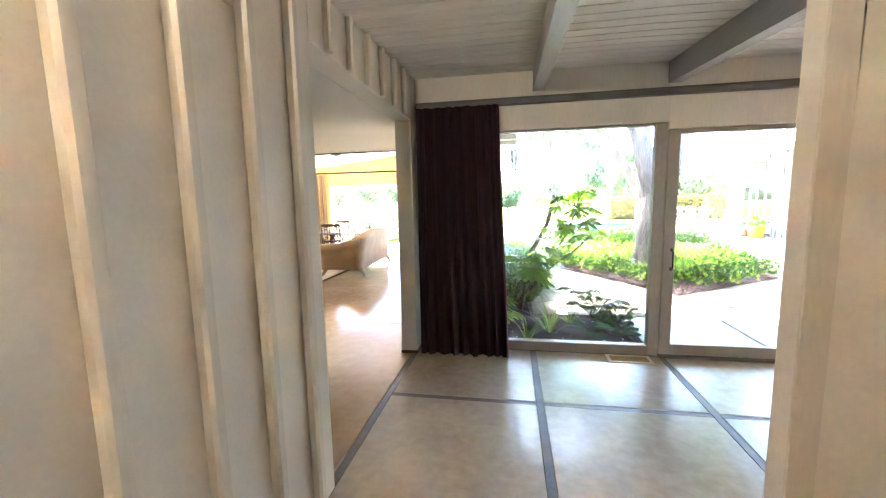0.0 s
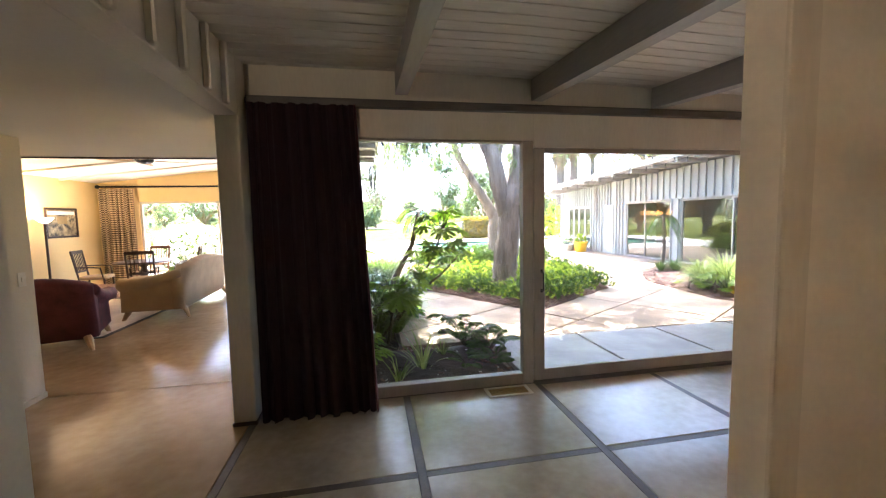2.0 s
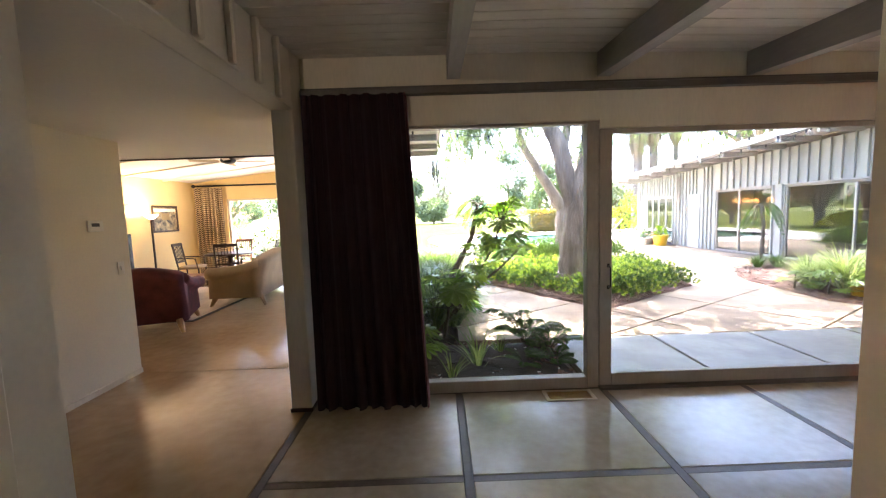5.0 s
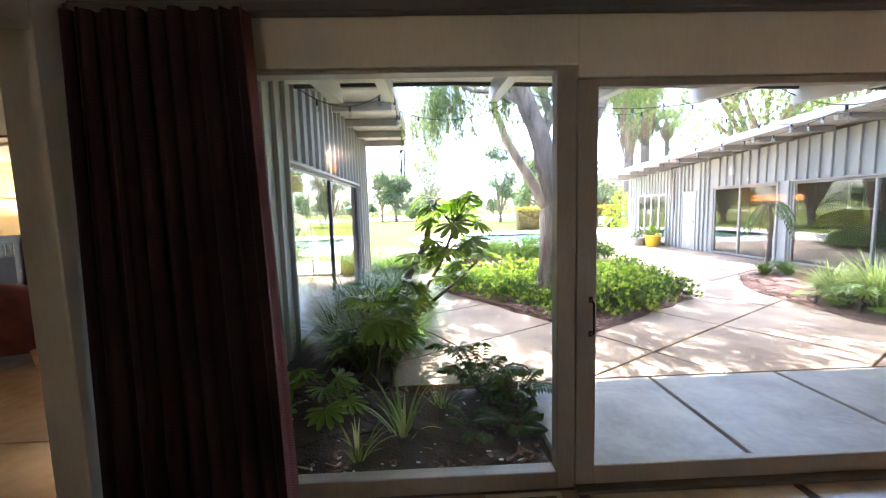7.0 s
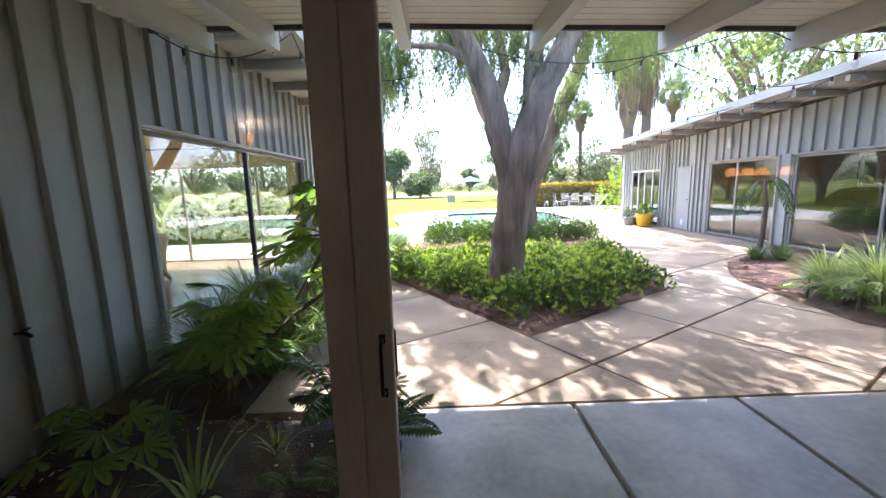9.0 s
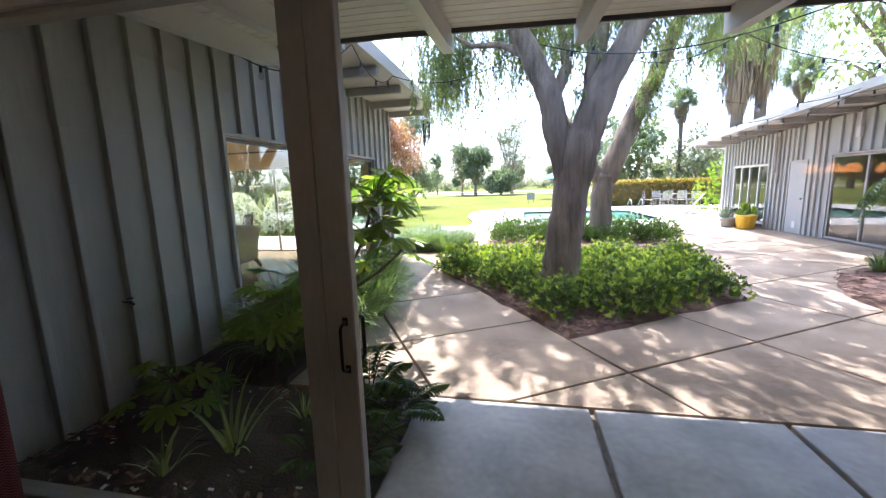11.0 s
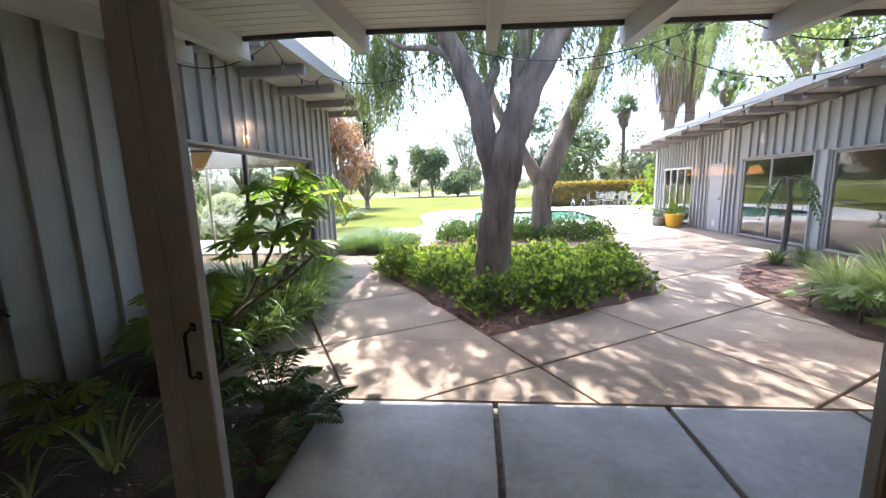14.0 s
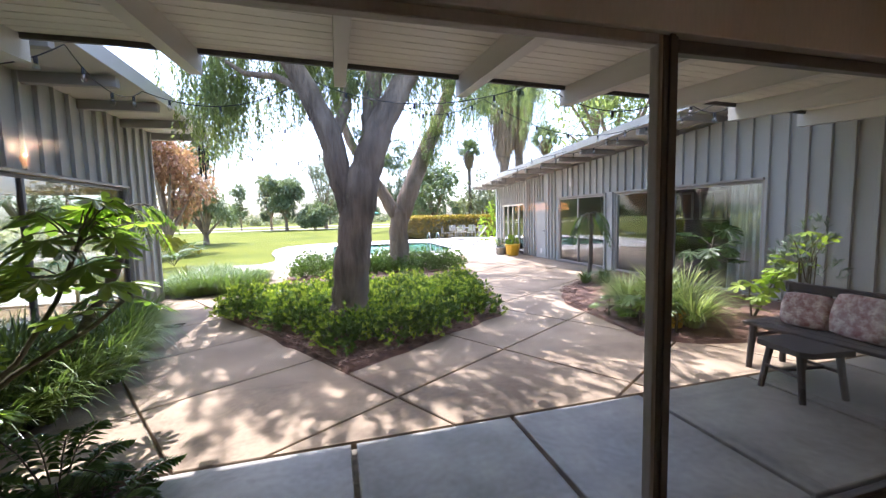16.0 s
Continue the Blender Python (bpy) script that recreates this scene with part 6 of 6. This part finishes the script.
far("round_tree", "sunlit leafy tree rising over the roof", 39.0, 27, 12.5, 4.0, 4.2, 2600, M_LEAF_PEPPER, 112, l=0.4, w=0.2)
far("round_tree", "leafy tree rising over the roof", 46.0, 32, 13.0, 4.0, 4.5, 2000, M_LEAF_FAR, 113, l=0.45, w=0.22)
far("round_tree", GREEN, -24.0, 60, 9.0, 2.0, 4.2, 1300, M_LEAF_FAR, 114)
far("round_tree", GREEN, -32.0, 45, 9.0, 2.0, 4.5, 1300, M_LEAF_FAR, 115)
far("dark_conifer", "dark tree in the side garden", -40.0, 22, 6.5, 0.8, 2.8, 1700, M_LEAF_FAR, 116, l=0.35, w=0.16)
far("round_tree", "tree in the side garden", -48.0, 26, 7.0, 1.4, 3.4, 1500, M_LEAF_FAR, 117, l=0.35, w=0.18)
FA = random.Random(9)
for i in range(20):
    x, y = at(-44 + 4.4 * i + FA.uniform(-1, 1), FA.uniform(95, 150))
    k = FA.uniform(0.5, 1.0)
    c = copy_thing(o1, pose(x, y, -0.1, 0, 0, FA.uniform(0, 360)))
    c.scale = (k * 1.3, k * 1.3, k)


# uneven line of far woods closing the horizon, haze put into the leaf colour
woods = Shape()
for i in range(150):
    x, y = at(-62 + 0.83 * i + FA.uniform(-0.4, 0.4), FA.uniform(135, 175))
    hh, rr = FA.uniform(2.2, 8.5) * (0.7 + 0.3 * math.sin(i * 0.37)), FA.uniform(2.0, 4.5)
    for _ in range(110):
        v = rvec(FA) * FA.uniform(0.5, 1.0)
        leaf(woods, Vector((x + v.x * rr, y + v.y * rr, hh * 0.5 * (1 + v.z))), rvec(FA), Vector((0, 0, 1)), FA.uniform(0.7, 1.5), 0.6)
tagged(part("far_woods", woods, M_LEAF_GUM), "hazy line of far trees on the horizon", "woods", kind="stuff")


def fan_palm(label, x, y, h, r, skirt, crown, seed, count=46):
    rng = random.Random(seed)
    t = thing("fan_palm", label, "palm tree", pose(x, y, -0.05), "tall fan palms")
    s = Shape()
    limb(s, [(0, 0, -0.2), (0.05, 0, h * 0.5), (0, 0, h)], [r * 1.3, r, r * 0.85], 10, seed)
    part("trunk", s, M_PALMBARK, t, smooth=True)
    sk = Shape()
    for i in range(int(560 * skirt)):
        a, u = rng.uniform(0, 6.283), rng.random()
        z = h - u * skirt
        out = crown * 0.62 * (0.14 + 0.86 * (1 - u) ** 0.75 * (0.75 + 0.25 * math.sin(3 * a + 7 * u + seed))) * rng.uniform(0.3, 1.05)
        leaf(sk, Vector((math.cos(a) * out * 0.8, math.sin(a) * out * 0.8, z)), Vector((math.cos(a) * 0.25, math.sin(a) * 0.25, -1)), Vector((math.cos(a), math.sin(a), 0.2)), crown * 0.40 * rng.uniform(0.5, 1.3), 0.06)
    part("dry_skirt", sk, M_SKIRT, t, "hanging skirt of dry brown fronds")
    cr = Shape()
    for i in range(count):
        a, e = rng.uniform(0, 6.283), rng.uniform(-0.4, 1.3)
        d = Vector((math.cos(a) * math.cos(e), math.sin(a) * math.cos(e), math.sin(e)))
        base = Vector((0, 0, h)) + d * crown * 0.35
        side = d.orthogonal().normalized()
        up = d.cross(side)
        for j in range(13):
            b = radians(-75 + 150 * j / 12)
            leaf(cr, base, d * math.cos(b) + side * math.sin(b) - Vector((0, 0, 0.25 * abs(b))), up, crown * 0.55 * (1 - 0.2 * abs(b)), 0.11)
    part("fronds", cr, M_LEAF_FAR, t)
    return t


fan_palm("tall fan palm with a thick dry skirt behind the wing", *at(24.2, 25), 8.6, 0.28, 3.1, 2.5, 121, 70)
fan_palm("tall fan palm with a thick dry skirt behind the wing", *at(26.3, 26), 9.4, 0.26, 3.2, 2.4, 122, 70)
fan_palm("slender distant fan palm", *at(19.2, 46), 9.0, 0.20, 1.5, 2.0, 123)
fan_palm("slender distant fan palm", *at(30.0, 44), 9.6, 0.24, 1.2, 2.2, 124)
fan_palm("slender distant fan palm", *at(36.5, 40), 11.0, 0.24, 1.2, 2.2, 125)

# clipped hedge with orange tips along the deck, and the side garden
hg = Shape()
HR = random.Random(17)
for _ in range(6500):
    x, f = HR.uniform(5.2, 15.0), HR.random()
    y = 25.0 + (HR.uniform(-0.55, 0.55) if f > 0.4 else -0.55) + HR.uniform(-0.06, 0.06)
    z = (HR.uniform(0.0, 1.42) if f < 0.4 else 1.42) + HR.uniform(-0.08, 0.1)
    leaf(hg, Vector((x, y, z)), rvec(HR, 0.4), Vector((0, 0, 1)), 0.17, 0.10)
hedge = thing("hedge", "clipped hedge with orange-tipped leaves along the deck", "hedge", pose(0, 0, -0.03))
part("inner_branches", Shape().box((5.25, 24.55, 0), (14.9, 25.5, 1.36), 0.15), M_STEM, hedge)
part("foliage", hg, M_LEAF_HEDGE, hedge)
plant("lime_shrub", "bright lime-green leafy shrub at the wing's end", "shrub", shrub_mesh(131, 0.8, 1.9, 1400, 0.16, 0.08, 6), M_LEAF_LIME, stems(131, 0.6, 1.6), pose(9.4, 18.6, 0.0))
t = plant("box_ball", "clipped yellow-green shrub on the lawn edge", "shrub", shrub_mesh(132, 1.0, 0.75, 7000, 0.10, 0.05, 6, (0.92, 1.02)), M_LEAF_GOLD, stems(132, 0.8, 0.7), pose(-6.3, 18.3, -0.05))
t.scale = (1.0, 1.7, 1.0)
st, cr = fern(133, 16, 1.3, 0.22, 0.03, 1.0, 24)
plant("cycad", "spiky cycad at the end of the house", "plant", cr, M_LEAF_FERN, st, pose(-4.4, 14.0, 0.0))
fl_proto = []
for s_ in (141, 142):
    rng = random.Random(s_)
    t = plant("flowering_bush", "bush covered with white blossom in the garden", "shrub", shrub_mesh(s_, 0.7, 1.3, 600, 0.13, 0.07, 5), M_LEAF_SHRUB, stems(s_, 0.6, 1.1), pose(-8.0 + (s_ - 141) * 1.5, 12.0, -0.05), "white flowering bushes")
    fs = Shape()
    for _ in range(460):
        v = rvec(rng, 0.3)
        c = Vector((v.x * 0.78, v.y * 0.78, 0.1 + abs(v.z) * 1.38))
        for j in range(6):
            leaf(fs, c, rvec(rng) + v, v, 0.11, 0.08)
    part("blossom", fs, M_FLOWER, t, "white blossom")
    fl_proto.append(t)
for i in range(9):
    copy_thing(fl_proto[i % 2], pose(-12.5 + 0.8 * i + FA.uniform(-0.3, 0.3), 12.6 + FA.uniform(-0.8, 1.2), -0.05, 0, 0, FA.uniform(0, 360)))
plant("agave", "grey-green agave beside the pots", "plant", blades(151, 34, 0.55, 0.06, 1.0, 0.15, 0.06), M_LEAF_GREY, None, pose(7.35, 13.2, 0.0))


def pot(m, r, h, material, label, top, lm):
    t = thing("plant_pot", label, "plant pot", m)
    part("pot", Shape().lathe([(r * 0.72, 0), (r * 0.8, 0.02), (r, h * 0.85), (r * 1.06, h * 0.88), (r * 1.06, h), (r * 0.93, h), (r * 0.9, h * 0.86)], 28), material, t, smooth=True)
    part("soil", Shape().lathe([(0.01, h * 0.84), (r * 0.9, h * 0.86)], 20), M_SOIL, t)
    part("foliage", top, lm, t, m=pose(0, 0, h * 0.86))
    return t


pads = Shape()
for i in range(9):
    a, e = HR.uniform(0, 6.283), HR.uniform(0.06, 0.36)
    pads.cushion((-0.075, -0.015, -0.095), (0.075, 0.015, 0.095), 0.6, 6, pose(math.cos(a) * 0.2, math.sin(a) * 0.2, e, HR.uniform(-25, 25), HR.uniform(-40, 40), HR.uniform(0, 180)))
pot(pose(7.25, 11.75, 0), 0.27, 0.42, M_YELLOWPOT, "glazed yellow pot with a prickly pear cactus", pads, M_LEAF_LIME)
pot(pose(7.0, 12.25, 0), 0.2, 0.28, M_GREYPOT, "grey clay pot with a trailing plant", shrub_mesh(161, 0.2, 0.25, 160, 0.08, 0.03), M_LEAF_SHRUB)
pot(pose(7.3, 12.5, 0), 0.15, 0.24, M_TERRA, "small terracotta pot with a red-leaved plant", shrub_mesh(162, 0.2, 0.2, 140, 0.08, 0.03), M_LEAF_RED)
pot(pose(5.05, 2.55, 0.03), 0.13, 0.22, M_YELLOWPOT, "small yellow pot among the strap leaves", shrub_mesh(163, 0.12, 0.12, 80, 0.06, 0.03), M_LEAF_SHRUB)

# ---------------------------------------------------------------- garden furniture


def lounger(m):
    t = thing("sun_lounger", "pale sling sun lounger with a raised back", "lounger", m, "loungers on the deck")
    part("seat", Shape().box((-0.3, -0.2, 0.30), (0.3, 1.2, 0.325), 0.01), M_SLING, t)
    part("backrest", Shape().box((-0.3, -0.72, -0.012), (0.3, 0, 0.012), 0.01, pose(0, -0.2, 0.31, -52, 0, 0)), M_SLING, t)
    for sx in (-1, 1):
        part("side_rail", Shape().tube([(sx * 0.31, 1.22, 0.31), (sx * 0.31, -0.2, 0.31), (sx * 0.31, -0.66, 0.9)], 0.018, 8), M_STEEL, t)
        for y_ in (-0.35, 1.0):
            part("leg", Shape().tube([(sx * 0.31, y_ * 0.6, 0.31), (sx * 0.33, y_, 0.0)], 0.016, 8), M_STEEL, t)
    return t


l1 = lounger(pose(8.0, 18.0, 0, 0, 0, 60))
copy_thing(l1, pose(8.75, 17.2, 0, 0, 0, 60))
pt = thing("patio_table", "long metal patio table", "table", pose(9.1, 22.6, 0))
part("tabletop", Shape().box((-0.9, -0.45, 0.70), (0.9, 0.45, 0.73), 0.01), M_STEEL, pt)
for sx in (-1, 1):
    for sy in (-1, 1):
        part("leg", Shape().tube([(sx * 0.8, sy * 0.38, 0.70), (sx * 0.8, sy * 0.38, 0.0)], 0.02, 8), M_STEEL, pt)
pc = thing("patio_chair", "metal patio chair with a mesh seat", "chair", pose(8.4, 21.8, 0), "chairs at the patio table")
part("seat", Shape().box((-0.22, -0.22, 0.42), (0.22, 0.22, 0.44), 0.008), M_STEEL, pc)
part("backrest", Shape().box((-0.22, -0.25, 0.5), (0.22, -0.23, 0.88), 0.008), M_STEEL, pc)
for sx in (-1, 1):
    part("leg", Shape().tube([(sx * 0.22, 0.2, 0.44), (sx * 0.23, 0.24, 0.0)], 0.012, 6), M_STEEL, pc)
    part("back_post", Shape().tube([(sx * 0.22, -0.26, 0.0), (sx * 0.22, -0.23, 0.44), (sx * 0.22, -0.25, 0.88)], 0.012, 6), M_STEEL, pc)
for x, y, a in ((9.1, 21.75, 0), (9.8, 21.8, 0), (8.5, 23.4, 180), (9.2, 23.45, 180), (9.9, 23.4, 180), (7.7, 22.4, -90)):
    copy_thing(pc, pose(x, y, 0, 0, 0, a))
ux, uy = at(4.0, 42)
um = thing("parasol", "distant green parasol on the lawn", "parasol", pose(ux, uy, -0.03))
part("pole", Shape().tube([(0, 0, -0.05), (0, 0, 2.4)], 0.03, 8), M_STEEL, um)
part("canopy", Shape().lathe([(1.5, 2.0), (0.8, 2.3), (0.03, 2.55), (0.02, 2.5), (0.78, 2.25), (1.48, 1.97)], 10), M_UMBRELLA, um)
sg = thing("lawn_sign", "small pale notice board on the lawn", "sign", pose(1.5, 30.0, -0.03))
part("board", Shape().box((-0.3, -0.02, 0.3), (0.3, 0.02, 0.85), 0.01), M_GREYPOT, sg)
part("post", Shape().tube([(-0.2, 0, -0.05), (-0.2, 0, 0.3)], 0.025, 6).tube([(0.2, 0, -0.05), (0.2, 0, 0.3)], 0.025, 6), M_STEEL, sg)
for i, xx in enumerate((4.9, 5.3)):
    rl = thing("pool_rail", "chrome handrail at the pool edge", "rail", pose(xx, 15.15, 0.035), "pool handrails")
    part("rail", Shape().tube([(0, -0.25, 0), (0, -0.25, 0.55), (0, -0.15, 0.72), (0, 0.05, 0.75), (0, 0.3, 0.55), (0, 0.45, 0.0), (0, 0.45, -0.2)], 0.02, 8), M_STEEL, rl, smooth=True)
pb = thing("pool_bench", "grey metal bench frame beside the pool", "bench", pose(0.3, 15.2, 0))
part("seat", Shape().box((-0.35, -0.2, 0.40), (0.35, 0.2, 0.43), 0.008), M_STEEL, pb)
for sx in (-1, 1):
    part("leg", Shape().tube([(sx * 0.3, -0.16, 0.41), (sx * 0.3, -0.16, 0.0)], 0.015, 6).tube([(sx * 0.3, 0.16, 0.41), (sx * 0.3, 0.16, 0.0)], 0.015, 6), M_STEEL, pb)

# wooden bench with two cushions, and a stool in front of it
bn = thing("wooden_bench", "dark weathered wooden bench with a slatted back", "bench", pose(5.02, 0.60, 0))
for k in range(4):
    part("seat_board", Shape().box((-0.24 + k * 0.115, -0.9, 0.40), (-0.135 + k * 0.115, 0.9, 0.43), 0.008), M_OLDWOOD, bn)
for sy in (-0.82, 0.82):
    part("back_post", Shape().tube([(0.19, sy, 0.0), (0.2, sy, 0.40), (0.26, sy, 0.76)], 0.026, 8), M_OLDWOOD, bn)
    part("front_leg", Shape().tube([(-0.2, sy, 0.40), (-0.24, sy, 0.0)], [0.03, 0.024], 8), M_OLDWOOD, bn)
    part("brace", Shape().tube([(-0.2, sy, 0.30), (0.19, sy, 0.30)], 0.018, 8), M_OLDWOOD, bn)
part("top_rail", Shape().box((0.235, -0.86, 0.70), (0.275, 0.86, 0.78), 0.01), M_OLDWOOD, bn)
part("lower_rail", Shape().box((0.20, -0.80, 0.46), (0.235, 0.80, 0.50), 0.008), M_OLDWOOD, bn)
for k in range(15):
    yy = -0.74 + k * 0.106
    part("back_slat", Shape().box((-0.01, yy - 0.035, 0.0), (0.01, yy + 0.035, 0.225), 0.004, pose(0.225, 0, 0.488, 0, 9, 0)), M_OLDWOOD, bn)
for yy, rz, k in ((0.56, 8, 0.78), (0.17, -8, 0.92)):
    pl = part("pillow", Shape().cushion((-0.075, -0.22 * k, -0.19 * k), (0.075, 0.22 * k, 0.19 * k), 0.55, 9), M_PILLOW, smooth=True, m=pose(5.08, 0.60 + yy, 0.43 + 0.182 * k, 0, 14, rz))
    tagged(pl, "square pink and cream floral pillow on the bench", "pillow", "pillows on the bench")
stl = thing("wooden_stool", "dark weathered plank stool before the bench", "stool", pose(4.64, 0.90, 0, 0, 0, -8))
part("top", Shape().prism([(-0.24, -0.17), (-0.18, -0.22), (0.18, -0.22), (0.24, -0.17), (0.24, 0.17), (0.18, 0.22), (-0.18, 0.22), (-0.24, 0.17)], 0.365, 0.41), M_OLDWOOD, stl)
for sx in (-1, 1):
    for sy in (-1, 1):
        part("leg", Shape().tube([(sx * 0.17, sy * 0.12, 0.36), (sx * 0.19, sy * 0.17, 0.0)], [0.026, 0.022], 8), M_OLDWOOD, stl)
    part("rung", Shape().tube([(sx * 0.195, -0.13, 0.2), (sx * 0.195, 0.13, 0.2)], 0.014, 8), M_OLDWOOD, stl)
part("rung", Shape().tube([(-0.195, 0, 0.2), (0.195, 0, 0.2)], 0.014, 8), M_OLDWOOD, stl)

# ---------------------------------------------------------------- string lights


def festoon(points, sag, bulbs):
    """A slack cable hung from point to point with clear bulbs."""
    t = thing("string_lights", "black cable with small clear bulbs over the courtyard", "string lights")
    path, hang = [], []
    for a, b in zip(points, points[1:]):
        a, b = Vector(a), Vector(b)
        n = 14
        for i in range(n):
            u = i / n
            path.append(a.lerp(b, u) - Vector((0, 0, sag * 4 * u * (1 - u))))
        for i in range(bulbs):
            u = (i + 0.5) / bulbs
            hang.append(a.lerp(b, u) - Vector((0, 0, sag * 4 * u * (1 - u))))
    path.append(Vector(points[-1]))
    part("cable", Shape().tube(path, 0.006, 5), M_CORD, t)
    sock, glb = BULBS
    for p in hang:
        holder = part("socket", sock, M_CORD, t, m=Matrix.Translation(p))
        part("bulb", glb, M_BULB, holder, "clear glass bulb")
    return t


BULBS = (Shape().lathe([(0.012, 0.0), (0.016, -0.02), (0.016, -0.06)], 8).mesh("socket", M_CORD), Shape().lathe([(0.012, -0.06), (0.028, -0.085), (0.03, -0.105), (0.018, -0.13), (0.004, -0.135)], 10).mesh("bulb", M_BULB))
festoon([(-2.15, 2.48, 2.88), (-1.18, 3.1, 3.1), (-1.2, 4.6, 3.15), (0.6, 4.4, 3.25)], 0.22, 3)
festoon([(1.4, 4.4, 3.4), (3.4, 4.6, 3.3), (6.68, 5.0, 3.1)], 0.35, 5)
festoon([(-1.2, 7.55, 3.15), (1.0, 8.0, 3.05), (3.4, 9.2, 3.5), (6.68, 9.5, 2.92)], 0.4, 5)
festoon([(0.9, 4.3, 3.3), (3.2, 2.5, 2.85), (5.0, 2.5, 2.85), (6.68, 3.0, 3.1)], 0.25, 3)
festoon([(-1.2, 6.2, 3.15), (0.9, 6.4, 3.5), (3.6, 7.6, 3.4), (6.68, 7.4, 3.02)], 0.35, 5)
festoon([(6.69, 2.9, 3.17), (6.69, 5.2, 3.07), (6.69, 7.5, 2.97), (6.69, 9.9, 2.86), (6.69, 12.2, 2.76)], 0.10, 3)

# far dry strip across the golf lawn
setting("sand_strip", Shape().box((-70, 62, -0.04), (60, 66, -0.015), 0.004).box((-40, 84, -0.04), (70, 92, -0.012), 0.004), M_SAND)

# ---------------------------------------------------------------- pavers
porch = setting("pavement_porch", Shape().box((-0.04, 0.06, -0.069), (WR - 0.003, 1.28, -0.045), 0.002), M_JOINT)
for x0, x1 in zip((-0.05, 1.14, 2.28, 3.42, 4.56, 5.7, 6.8), (1.14, 2.28, 3.42, 4.56, 5.7, 6.8, 7.76)):
    part("concrete_slab", Shape().box((x0 + 0.017, 0.075, -0.05), (x1 - 0.017, 1.272, 0.0), 0.006), M_PORCH, porch)
pav = setting("pavement", Shape().box((-1.13, 1.30, -0.069), (WR - 0.003, 12.6, -0.045), 0.002), M_JOINT)
U, V = Vector((math.cos(radians(31)), math.sin(radians(31)))), Vector((-math.sin(radians(31)), math.cos(radians(31))))
for i in range(-8, 12):
    for j in range(-8, 12):
        a0, a1, b0, b1 = 2.25 + 1.52 * i + 0.011, 2.25 + 1.52 * (i + 1) - 0.011, 0.8 + 1.35 * j + 0.011, 0.8 + 1.35 * (j + 1) - 0.011
        cell = [tuple(U * a + V * b) for a, b in ((a0, b0), (a1, b0), (a1, b1), (a0, b1))]
        for lim in (((0, 1, 1.295), (0, -1, -5.2), (1, 0, -1.13), (-1, 0, -7.75)), ((0, 1, 5.2), (0, -1, -12.6), (1, 0, -2.2), (-1, 0, -7.75))):
            poly = cell
            for a, b, c in lim:
                poly = clip(poly, a, b, c) if len(poly) > 2 else []
            if len(poly) < 3:
                continue
            s = Shape()
            cx, cy = sum(p[0] for p in poly) / len(poly), sum(p[1] for p in poly) / len(poly)
            n = len(poly)
            s.v = [(x, y, -0.055) for x, y in poly] + [(x, y, -0.006) for x, y in poly] + [(x + (cx - x) * 0.008, y + (cy - y) * 0.008, 0.0) for x, y in poly]
            s.f = [tuple(range(2 * n, 3 * n))] + [(k + r * n, (k + 1) % n + r * n, (k + 1) % n + (r + 1) * n, k + (r + 1) * n) for r in (0, 1) for k in range(n)]
            part("paver", s, M_PAVER, pav)
